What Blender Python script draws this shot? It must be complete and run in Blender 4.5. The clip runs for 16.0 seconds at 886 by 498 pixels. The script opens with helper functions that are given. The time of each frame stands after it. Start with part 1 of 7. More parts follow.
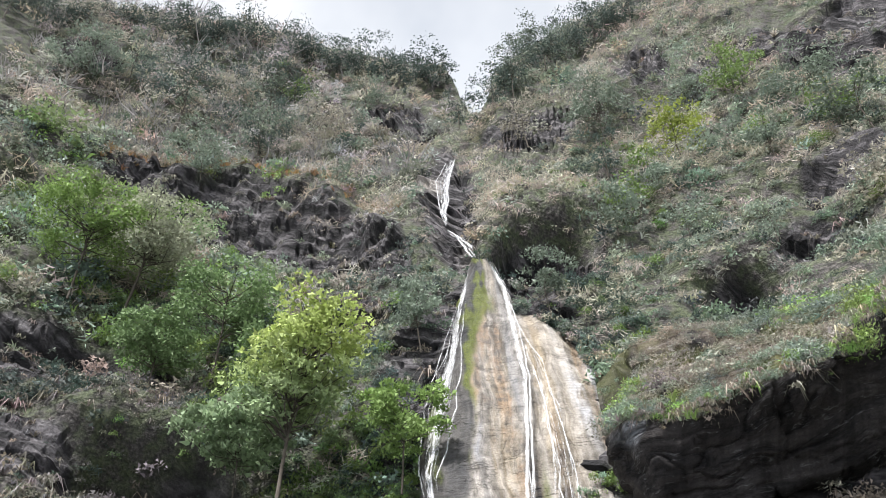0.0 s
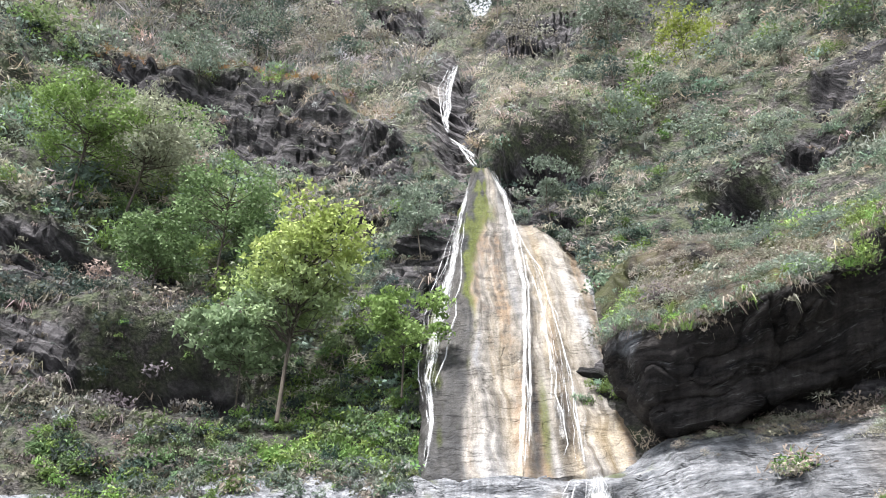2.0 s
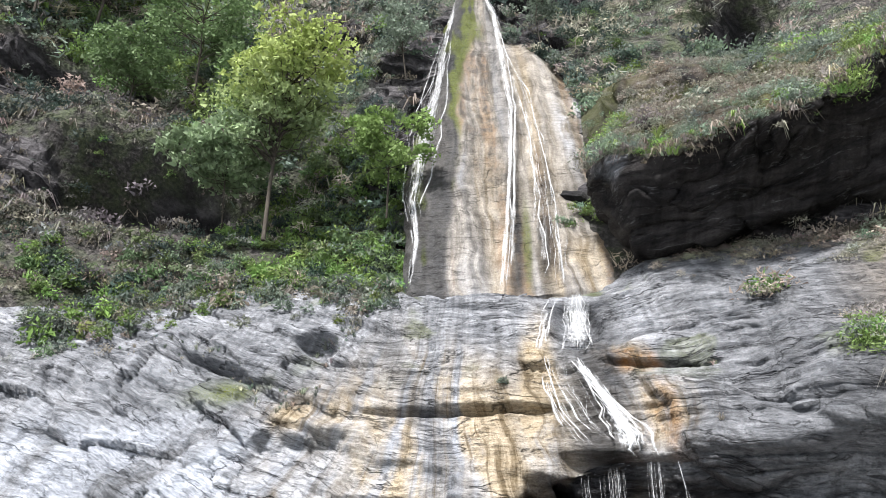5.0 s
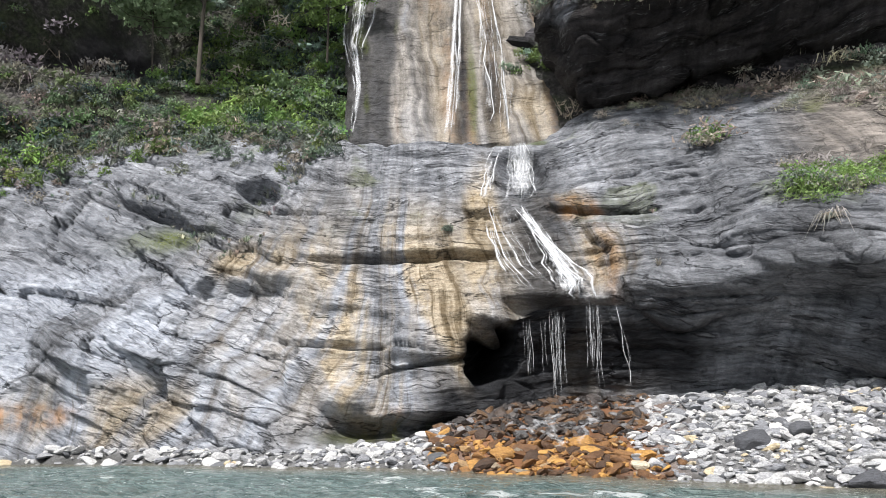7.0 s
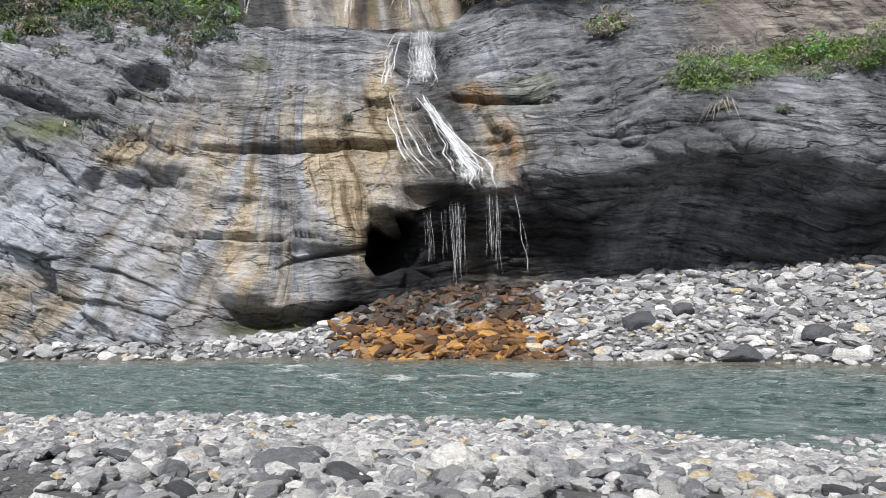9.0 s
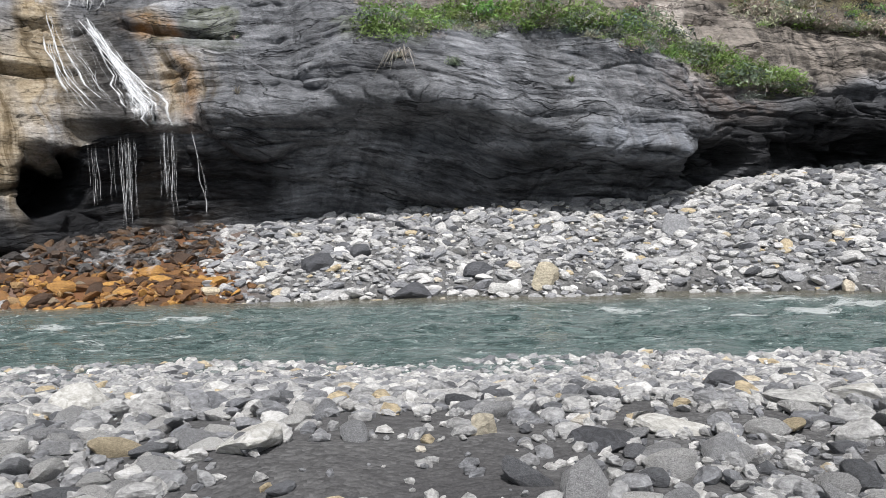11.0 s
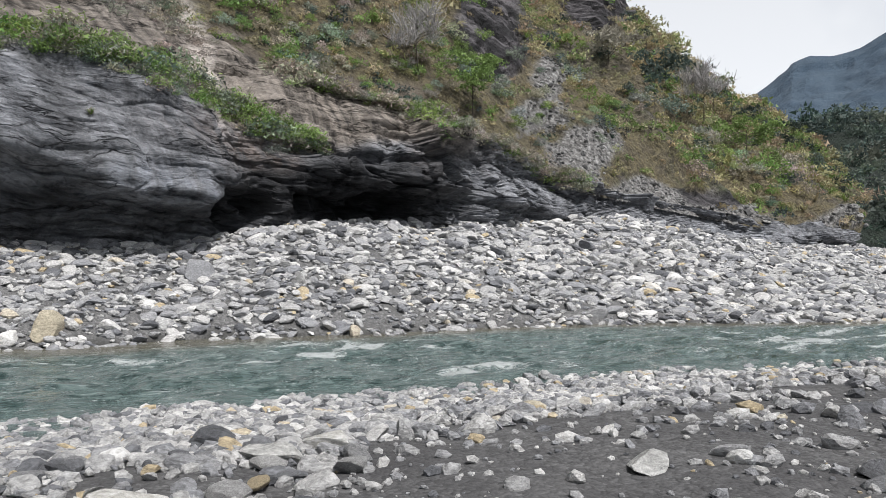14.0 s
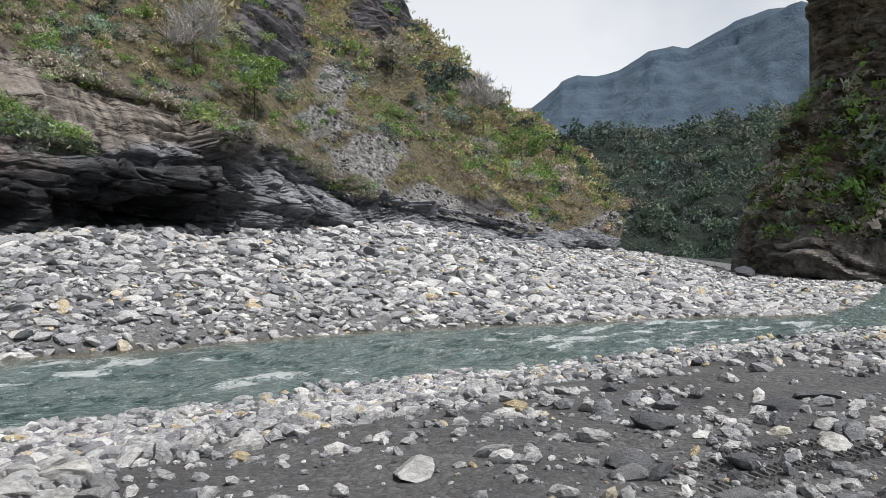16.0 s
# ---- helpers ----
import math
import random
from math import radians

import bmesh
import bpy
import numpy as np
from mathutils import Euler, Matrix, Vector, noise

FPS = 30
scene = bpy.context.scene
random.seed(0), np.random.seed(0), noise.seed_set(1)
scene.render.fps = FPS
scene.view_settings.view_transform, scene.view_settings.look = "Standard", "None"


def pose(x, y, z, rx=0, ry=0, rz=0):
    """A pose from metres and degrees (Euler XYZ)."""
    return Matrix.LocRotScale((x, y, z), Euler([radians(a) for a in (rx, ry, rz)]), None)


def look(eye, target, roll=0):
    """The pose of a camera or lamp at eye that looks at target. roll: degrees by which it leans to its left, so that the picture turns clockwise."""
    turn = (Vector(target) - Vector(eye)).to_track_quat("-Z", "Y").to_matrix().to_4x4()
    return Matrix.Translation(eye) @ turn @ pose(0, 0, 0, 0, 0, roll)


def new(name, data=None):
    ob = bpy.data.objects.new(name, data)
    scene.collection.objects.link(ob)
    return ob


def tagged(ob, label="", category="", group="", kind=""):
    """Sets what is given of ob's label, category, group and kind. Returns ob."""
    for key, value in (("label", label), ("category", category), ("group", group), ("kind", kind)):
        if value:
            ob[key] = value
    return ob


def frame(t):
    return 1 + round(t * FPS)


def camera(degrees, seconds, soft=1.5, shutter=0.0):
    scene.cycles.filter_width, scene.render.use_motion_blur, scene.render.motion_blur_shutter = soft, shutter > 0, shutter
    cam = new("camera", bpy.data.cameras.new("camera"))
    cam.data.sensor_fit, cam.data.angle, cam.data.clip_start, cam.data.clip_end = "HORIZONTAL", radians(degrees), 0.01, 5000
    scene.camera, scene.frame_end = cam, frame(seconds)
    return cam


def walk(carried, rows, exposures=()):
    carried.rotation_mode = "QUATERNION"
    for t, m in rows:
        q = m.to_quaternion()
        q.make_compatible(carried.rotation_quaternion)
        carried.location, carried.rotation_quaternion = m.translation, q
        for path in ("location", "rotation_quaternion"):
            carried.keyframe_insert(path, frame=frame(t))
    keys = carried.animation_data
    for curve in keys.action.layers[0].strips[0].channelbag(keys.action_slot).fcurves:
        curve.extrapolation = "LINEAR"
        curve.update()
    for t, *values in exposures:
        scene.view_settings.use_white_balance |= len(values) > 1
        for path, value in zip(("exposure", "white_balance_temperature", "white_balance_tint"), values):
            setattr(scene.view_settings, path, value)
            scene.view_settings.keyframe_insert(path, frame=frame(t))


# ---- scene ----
cam = camera(57.48, 16.0, 0.75)
EYE = 1.6
# seconds, place (x, y, z over EYE), yaw, pitch, roll
ROWS = [
    (0.0, 0.000, -0.000, 0.000, -0.80, 38.50, -1.28),
    (0.5, -0.000, 0.011, 0.038, -0.71, 36.61, -0.88),
    (1.0, -0.020, -0.013, 0.031, -0.64, 35.15, -0.68),
    (1.5, -0.026, -0.013, 0.059, -0.63, 33.65, -0.45),
    (2.0, -0.036, -0.009, 0.094, -0.64, 31.95, -0.41),
    (2.5, -0.056, -0.003, 0.161, -0.66, 30.15, -0.38),
    (3.0, -0.078, 0.041, 0.216, -0.64, 27.85, -0.41),
    (3.5, -0.095, 0.084, 0.246, -0.73, 25.68, -0.45),
    (4.0, -0.087, 0.051, 0.209, -0.72, 23.30, -0.36),
    (6.5, -0.430, 0.277, 0.038, -5.42, 12.29, -0.69),
    (7.0, -0.424, 0.322, 0.082, -6.30, 8.75, -1.05),
    (7.5, -0.416, 0.362, 0.117, -7.17, 5.89, -1.27),
    (8.0, -0.437, 0.399, 0.139, -8.00, 3.70, -1.50),
    (10.5, 0.051, 0.305, -0.196, -27.78, -2.34, -1.67),
    (11.0, 0.165, 0.333, -0.197, -34.05, -3.26, -1.41),
    (11.5, 0.284, 0.338, -0.219, -40.29, -3.69, -1.13),
    (12.0, 0.383, 0.307, -0.215, -46.70, -3.77, -0.46),
    (12.5, 0.437, 0.293, -0.188, -50.95, -3.29, 0.32),
    (13.0, 0.486, 0.263, -0.157, -56.17, -1.91, 0.65),
    (13.5, 0.579, 0.249, -0.149, -60.77, -0.84, 0.72),
    (14.0, 0.682, 0.212, -0.159, -65.92, -0.28, 0.78),
    (14.5, 0.746, 0.182, -0.162, -69.78, -0.01, 0.69),
    (15.0, 0.758, 0.128, -0.150, -73.91, 0.20, 0.44),
    (15.5, 0.808, 0.108, -0.153, -77.62, 0.23, 0.46),
    (16.0, 0.886, 0.097, -0.158, -80.79, 0.33, 0.26),
]


def aimed(x, y, z, yaw, pitch, roll):
    return pose(x, y, EYE + z, 0, 0, yaw) @ pose(0, 0, 0, 90 + pitch, 0, 0) @ pose(0, 0, 0, 0, 0, roll)


EXPOSURES = [(0.0, 0.98), (0.5, 1.1), (1.0, 1.2), (2.0, 1.18), (4.0, 0.98), (6.5, 0.56), (8.0, 0.2), (10.5, 0.02), (12.0, 0.06), (13.5, -0.1), (16.0, -0.12)]
walk(cam, [(t, aimed(*row)) for t, *row in ROWS], EXPOSURES)

# ---- light ----
world = bpy.data.worlds.new("overcast_sky")
scene.world = world
world.use_nodes = True
wn, wl = world.node_tree.nodes, world.node_tree.links
wn.clear()
w_out = wn.new("ShaderNodeOutputWorld")
w_bg = wn.new("ShaderNodeBackground")
w_sky = wn.new("ShaderNodeTexSky")
w_sky.sky_type, w_sky.sun_disc = "NISHITA", False
w_sky.sun_elevation, w_sky.sun_rotation = radians(58), radians(200)
w_co = wn.new("ShaderNodeTexCoord")
w_noise = wn.new("ShaderNodeTexNoise")
w_noise.inputs["Scale"].default_value = 2.2
w_noise.inputs["Detail"].default_value = 5
w_ramp = wn.new("ShaderNodeValToRGB")
w_ramp.color_ramp.elements[0].position, w_ramp.color_ramp.elements[0].color = 0.38, (6.3, 6.8, 7.7, 1)
w_ramp.color_ramp.elements[1].position, w_ramp.color_ramp.elements[1].color = 0.62, (10.6, 10.8, 11.2, 1)
w_mix = wn.new("ShaderNodeMixRGB")
w_mix.inputs["Fac"].default_value = 0.88
wl.new(w_co.outputs["Generated"], w_noise.inputs["Vector"])
wl.new(w_noise.outputs["Fac"], w_ramp.inputs["Fac"])
wl.new(w_sky.outputs["Color"], w_mix.inputs["Color1"])
wl.new(w_ramp.outputs["Color"], w_mix.inputs["Color2"])
w_up = wn.new("ShaderNodeSeparateXYZ")
w_grade = wn.new("ShaderNodeMapRange")
w_grade.inputs["From Min"].default_value, w_grade.inputs["From Max"].default_value = 0.0, 1.0
w_grade.inputs["To Min"].default_value, w_grade.inputs["To Max"].default_value = 0.112, 0.044
wl.new(w_co.outputs["Generated"], w_up.inputs["Vector"])
wl.new(w_up.outputs["Z"], w_grade.inputs["Value"])
wl.new(w_grade.outputs["Result"], w_bg.inputs["Strength"])
wl.new(w_mix.outputs["Color"], w_bg.inputs["Color"])
wl.new(w_bg.outputs["Background"], w_out.inputs["Surface"])

sun = new("sun", bpy.data.lights.new("sun", "SUN"))
sun.data.energy, sun.data.angle, sun.data.color = 5.2, radians(5), (1.0, 0.972, 0.958)
sun.matrix_world = look((0, 0, 50), (14, 26, 0))


# ---- tools ----
def vnoise(x, y, z, seed=0):
    """Smooth value noise on arrays, -1 to 1."""
    xi, yi, zi = np.floor(x).astype(np.int64), np.floor(y).astype(np.int64), np.floor(z).astype(np.int64)
    u, v, w = x - xi, y - yi, z - zi
    u, v, w = u * u * (3 - 2 * u), v * v * (3 - 2 * v), w * w * (3 - 2 * w)

    def h(a, b, c):
        n = (a * 374761393 + b * 668265263 + c * 2147483647 + seed * 974634777) & 0xFFFFFFFF
        n = ((n ^ (n >> 13)) * 1274126177) & 0xFFFFFFFF
        n = ((n ^ (n >> 16)) * 2246822519) & 0xFFFFFFFF
        return (n ^ (n >> 15)).astype(float) / 2147483648.0 - 1.0

    def mixed(a, b, k):
        return a + (b - a) * k

    low = mixed(mixed(h(xi, yi, zi), h(xi + 1, yi, zi), u), mixed(h(xi, yi + 1, zi), h(xi + 1, yi + 1, zi), u), v)
    top = mixed(mixed(h(xi, yi, zi + 1), h(xi + 1, yi, zi + 1), u), mixed(h(xi, yi + 1, zi + 1), h(xi + 1, yi + 1, zi + 1), u), v)
    return mixed(low, top, w)


def fbm(p, scale, octaves=4, seed=0, squash=(1, 1, 1)):
    """Summed noise at points p (n x 3); scale: metres of the largest lump."""
    total, amp = np.zeros(len(p)), 1.0
    q = p * np.array(squash) / scale
    for k in range(octaves):
        total += amp * vnoise(q[:, 0] + 7.3 * k, q[:, 1] - 3.1 * k, q[:, 2] + 11.9 * k, seed + k)
        amp, q = amp * 0.5, q * 2.03
    return total


def spot(bearing, rise, dist):
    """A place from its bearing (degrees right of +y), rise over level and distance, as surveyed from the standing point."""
    b = np.radians(bearing)
    return np.stack([dist * np.sin(b), dist * np.cos(b), EYE + dist * np.tan(np.radians(rise))], -1)


def line(rows, bearings):
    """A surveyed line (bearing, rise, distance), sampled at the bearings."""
    rows = np.array(rows, float)
    return spot(bearings, np.interp(bearings, rows[:, 0], rows[:, 1]), np.interp(bearings, rows[:, 0], rows[:, 2]))


def sheet(lines, counts, bearings):
    """Rows of points lofted from line to line, (rows, columns, 3)."""
    ls = [line(l, bearings) for l in lines]
    rows = [ls[0]]
    for a, b, n in zip(ls, ls[1:], counts):
        rows += [a + (b - a) * k / n for k in range(1, n + 1)]
    return np.array(rows)


def smooth_rows(g, times):
    for _ in range(times):
        g[1:-1] = (g[:-2] + 2 * g[1:-1] + g[2:]) / 4
        g[:, 1:-1] = (g[:, :-2] + 2 * g[:, 1:-1] + g[:, 2:]) / 4
    return g


def normals(g):
    du, dv = np.gradient(g, axis=1), np.gradient(g, axis=0)
    n = np.cross(du, dv)
    return n / np.maximum(np.linalg.norm(n, axis=-1, keepdims=True), 1e-9)


def fast_mesh(name, verts, faces, material, smooth=False, tint=None):
    """A mesh from arrays of points and equal-sided faces; tint: a colour for each point."""
    verts, faces = np.asarray(verts, np.float32), np.asarray(faces, np.int32)
    me = bpy.data.meshes.new(name)
    me.vertices.add(len(verts))
    me.vertices.foreach_set("co", verts.ravel())
    k = faces.shape[1]
    me.loops.add(faces.size)
    me.loops.foreach_set("vertex_index", faces.ravel())
    me.polygons.add(len(faces))
    me.polygons.foreach_set("loop_start", np.arange(0, faces.size, k, dtype=np.int32))
    me.polygons.foreach_set("use_smooth", np.full(len(faces), smooth))
    me.update(calc_edges=True)
    if tint is not None:
        a = me.attributes.new("tint", "FLOAT_COLOR", "POINT")
        a.data.foreach_set("color", np.concatenate([tint, np.ones((len(tint), 1))], 1).astype(np.float32).ravel())
    me.materials.append(material)
    return me


def grid_faces(r, c):
    i = np.arange(r * c).reshape(r, c)
    return np.stack([i[:-1, :-1], i[:-1, 1:], i[1:, 1:], i[1:, :-1]], -1).reshape(-1, 4)


def mark(me, name, values):
    a = me.attributes.new(name, "FLOAT", "POINT")
    a.data.foreach_set("value", np.asarray(values, np.float32).ravel())


# ---- materials ----
class Nodes:
    """A node material in the making."""

    def __init__(self, name):
        self.m = bpy.data.materials.new(name)
        self.m.use_nodes = True
        self.t = self.m.node_tree
        self.bsdf = self.t.nodes["Principled BSDF"]
        self.co = self.add("ShaderNodeTexCoord").outputs["Object"]

    def add(self, kind, **sets):
        n = self.t.nodes.new(kind)
        for k, v in sets.items():
            key = k.replace("_", " ").title() if k not in n.inputs else k
            if hasattr(v, "is_output"):
                self.t.links.new(v, n.inputs[key])
            else:
                n.inputs[key].default_value = v
        return n

    def scaled(self, xyz):
        return self.add("ShaderNodeMapping", Vector=self.co, Scale=xyz).outputs["Vector"]

    def noise(self, scale, detail=4, rough=0.55, vector=None, distortion=0.0):
        n = self.add("ShaderNodeTexNoise", Vector=vector or self.co, Scale=scale, Detail=detail, Roughness=rough, Distortion=distortion)
        return n.outputs["Fac"]

    def ramp(self, fac, *stops):
        n = self.t.nodes.new("ShaderNodeValToRGB")
        self.t.links.new(fac, n.inputs["Fac"])
        e = n.color_ramp.elements
        while len(e) < len(stops):
            e.new(0.5)
        for el, (p, c) in zip(e, stops):
            el.position, el.color = p, (*c, 1) if isinstance(c, tuple) else (c, c, c, 1)
        return n.outputs["Color"]

    def mix(self, fac, a, b, mode="MIX"):
        n = self.t.nodes.new("ShaderNodeMixRGB")
        n.blend_type = mode
        for key, v in (("Fac", fac), ("Color1", a), ("Color2", b)):
            if hasattr(v, "is_output"):
                self.t.links.new(v, n.inputs[key])
            else:
                n.inputs[key].default_value = (*v, 1) if isinstance(v, tuple) else v
        return n.outputs["Color"]

    def math(self, op, a, b=0.0):
        n = self.t.nodes.new("ShaderNodeMath")
        n.operation = op
        for k, v in enumerate((a, b)):
            if hasattr(v, "is_output"):
                self.t.links.new(v, n.inputs[k])
            else:
                n.inputs[k].default_value = v
        return n.outputs[0]

    def attribute(self, name, out="Fac"):
        n = self.t.nodes.new("ShaderNodeAttribute")
        n.attribute_name = name
        return n.outputs[out]

    def bump(self, height, distance, strength=1.0, normal=None):
        n = self.add("ShaderNodeBump", Height=height, Distance=distance, Strength=strength)
        if normal:
            self.t.links.new(normal, n.inputs["Normal"])
        return n.outputs["Normal"]

    def done(self, color=None, rough=None, normal=None, **sets):
        for key, v in (("Base Color", color), ("Roughness", rough), ("Normal", normal), *((k.replace("_", " ").title(), v) for k, v in sets.items())):
            if v is None:
                continue
            if hasattr(v, "is_output"):
                self.t.links.new(v, self.bsdf.inputs[key])
            else:
                self.bsdf.inputs[key].default_value = (*v, 1) if isinstance(v, tuple) else v
        return self.m


def rock_material(name, dark, light, bed=(0.6, 0.6, 3.6), rough=0.75, crack=0.85, joint=0.5, streaky=0.5, lam=0.6):
    """Bedded, cracked rock; the marks tan, rust, pale and moss say where stains may run, another where water and
    painted shade darken it, runoff the way water takes.
    """
    n = Nodes(name)
    parts = n.add("ShaderNodeSeparateXYZ", Vector=n.co).outputs
    lifted = n.math("ADD", n.attribute("bedding"), n.math("ADD", n.math("MULTIPLY", n.noise(0.22, 2, 0.5), 1.2), n.math("MULTIPLY", n.noise(2.2, 4, 0.6), 0.16)))
    bent = n.add("ShaderNodeCombineXYZ", X=parts["X"], Y=parts["Y"], Z=lifted).outputs["Vector"]

    def along_beds(scale, detail, rough_=0.6, distortion=0.0):
        return n.noise(1.0, detail, rough_, n.add("ShaderNodeMapping", Vector=bent, Scale=scale).outputs["Vector"], distortion)

    def down_wall(across, down, detail=6, rough_=0.6, distortion=0.25):
        v = n.add("ShaderNodeCombineXYZ", X=n.math("MULTIPLY", n.attribute("runoff"), across), Y=0.0, Z=n.math("MULTIPLY", parts["Z"], down)).outputs["Vector"]
        return n.noise(1.0, detail, rough_, v, distortion)

    def hairline(field, width):
        return n.ramp(n.math("ABSOLUTE", n.math("SUBTRACT", field, 0.5)), (0.0, 1.0), (width, 0.0))

    beds = along_beds(bed, 9, 0.68, 0.3)
    leaf = along_beds((1.7, 1.7, 9.0), 7, 0.74, 0.2)
    layered = n.ramp(n.noise(0.33, 5, 0.62), (0.40, 0.25), (0.60, 1.0))
    fine = n.noise(11.0, 8, 0.75)
    mid = n.noise(1.6, 6, 0.62)
    broad = n.noise(0.3, 4, 0.5)
    here = n.ramp(n.noise(0.5, 5, 0.6), (0.40, 0.0), (0.54, 1.0))
    seams = n.math("MULTIPLY", hairline(along_beds((0.2, 0.2, 0.9), 5, 0.55, 0.3), 0.014), here)
    thin = n.math("MULTIPLY", hairline(along_beds((0.8, 0.8, 3.6), 5, 0.6, 0.2), 0.016), n.ramp(mid, (0.38, 0.0), (0.55, 0.9)))
    notches = n.math("MULTIPLY", n.ramp(along_beds((0.55, 0.55, 2.8), 7, 0.66, 0.3), (0.31, 1.0), (0.35, 0.0)), n.ramp(mid, (0.35, 0.2), (0.5, 1.0)))
    slant = n.add("ShaderNodeMapping", Vector=bent, Rotation=(0.6, 0.5, 0.3), Scale=(0.35, 0.35, 0.22)).outputs["Vector"]
    joints = n.math("MULTIPLY", hairline(n.noise(1.0, 3, 0.5, slant), 0.006), n.ramp(n.noise(0.7, 3, 0.5), (0.5, 0.0), (0.6, joint)))
    cut = n.math("MAXIMUM", n.math("MAXIMUM", seams, n.math("MULTIPLY", thin, lam)), n.math("MAXIMUM", notches, joints))
    c = n.ramp(beds, (0.32, dark), (0.5, tuple((a + b) / 2 for a, b in zip(dark, light))), (0.68, light))
    c = n.mix(n.math("MULTIPLY", layered, lam), c, n.ramp(leaf, (0.36, 0.2), (0.64, 0.8)), "OVERLAY")
    c = n.mix(0.6, c, n.ramp(fine, (0.3, 0.2), (0.7, 0.8)), "OVERLAY")
    c = n.mix(0.6, c, n.ramp(mid, (0.3, 0.3), (0.7, 0.7)), "OVERLAY")
    c = n.mix(0.6, c, n.ramp(broad, (0.3, 0.3), (0.7, 0.7)), "OVERLAY")
    quartz = n.math("MULTIPLY", hairline(along_beds((0.22, 0.22, 2.6), 5, 0.6, 0.5), 0.014), n.ramp(n.noise(0.8, 4, 0.6), (0.5, 0.0), (0.6, 0.7 * lam)))
    c = n.mix(quartz, c, (0.55, 0.56, 0.58))
    wash = down_wall(0.75, 0.07)
    drip = down_wall(2.2, 0.12)
    bands = down_wall(0.55, 0.05, 5, 0.55)
    c = n.mix(streaky, c, n.ramp(drip, (0.36, 0.22), (0.62, 0.74)), "OVERLAY")
    pale = n.math("MULTIPLY", n.attribute("pale"), n.ramp(n.math("ADD", n.math("MULTIPLY", wash, 0.75), n.math("MULTIPLY", mid, 0.25)), (0.41, 0.0), (0.57, 0.85)))
    c = n.mix(pale, c, n.mix(n.ramp(leaf, (0.35, 0.0), (0.62, 1.0)), (0.22, 0.245, 0.29), (0.56, 0.59, 0.645)))
    tan = n.math("MULTIPLY", n.attribute("tan"), n.ramp(n.math("ADD", n.math("MULTIPLY", bands, 0.8), n.math("MULTIPLY", mid, 0.2)), (0.43, 0.0), (0.54, 0.8)))
    c = n.mix(tan, c, n.mix(n.ramp(n.math("ADD", n.math("MULTIPLY", fine, 0.5), n.math("MULTIPLY", leaf, 0.5)), (0.38, 0.0), (0.62, 1.0)), (0.24, 0.17, 0.085), (0.62, 0.52, 0.36)))
    c = n.mix(n.math("MULTIPLY", n.attribute("tan"), n.ramp(drip, (0.36, 0.85), (0.47, 0.0))), c, (0.10, 0.07, 0.035))
    c = n.mix(n.math("MULTIPLY", n.attribute("rust"), n.ramp(n.math("ADD", n.math("MULTIPLY", drip, 0.6), n.math("MULTIPLY", mid, 0.4)), (0.42, 0.05), (0.56, 0.9))), c, n.mix(fine, (0.17, 0.07, 0.02), (0.47, 0.25, 0.08)))
    c = n.mix(n.math("MULTIPLY", n.attribute("earth"), 0.85), c, n.mix(0.9, n.mix(mid, (0.09, 0.079, 0.068), (0.34, 0.295, 0.25)), n.ramp(n.math("ADD", n.math("MULTIPLY", beds, 0.5), n.math("MULTIPLY", drip, 0.5)), (0.40, 0.08), (0.60, 0.85)), "OVERLAY"))
    c = n.mix(n.attribute("chalk"), c, n.mix(drip, (0.40, 0.35, 0.31), (0.78, 0.73, 0.68)))
    # near-black tone: wet rock, and shade painted into the hollows
    wet_shade = n.attribute("wet_shade")
    c = n.mix(n.ramp(wet_shade, (0.0, 0.0), (0.75, 1.0)), c, n.mix(n.ramp(leaf, (0.35, 0.0), (0.65, 1.0)), (0.005, 0.0055, 0.006), (0.045, 0.046, 0.05)))
    c = n.mix(n.math("MULTIPLY", n.attribute("moss"), n.ramp(fine, (0.35, 0.35), (0.6, 1.0))), c, n.mix(fine, (0.03, 0.045, 0.01), (0.15, 0.17, 0.03)))
    c = n.mix(n.math("MULTIPLY", cut, crack), c, n.mix(0.9, c, (0.008, 0.008, 0.01)))
    r = n.math("SUBTRACT", rough, n.math("MULTIPLY", wet_shade, 0.35))
    h = n.math("ADD", n.math("MULTIPLY", beds, 1.3), n.math("ADD", n.math("MULTIPLY", fine, 0.45), n.math("SUBTRACT", n.math("MULTIPLY", n.math("MULTIPLY", leaf, layered), 0.9 * lam), n.math("MULTIPLY", cut, 0.8 * crack))))
    n.bsdf.inputs["Specular IOR Level"].default_value = 0.12
    return n.done(c, r, n.bump(h, 0.12, 1.0))


SCHIST = rock_material("schist", (0.055, 0.059, 0.067), (0.325, 0.333, 0.352))
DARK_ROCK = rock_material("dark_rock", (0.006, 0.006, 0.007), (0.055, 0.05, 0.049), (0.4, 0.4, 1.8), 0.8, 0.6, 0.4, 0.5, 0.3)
TOWER_ROCK = rock_material("tower_rock", (0.035, 0.031, 0.027), (0.25, 0.22, 0.19), (0.5, 0.5, 1.6))
SLAB_ROCK = rock_material("slab_rock", (0.11, 0.10, 0.091), (0.262, 0.243, 0.217), (1.6, 1.6, 0.5), 0.7, 0.4, 1.0, 0.85, 0.05)


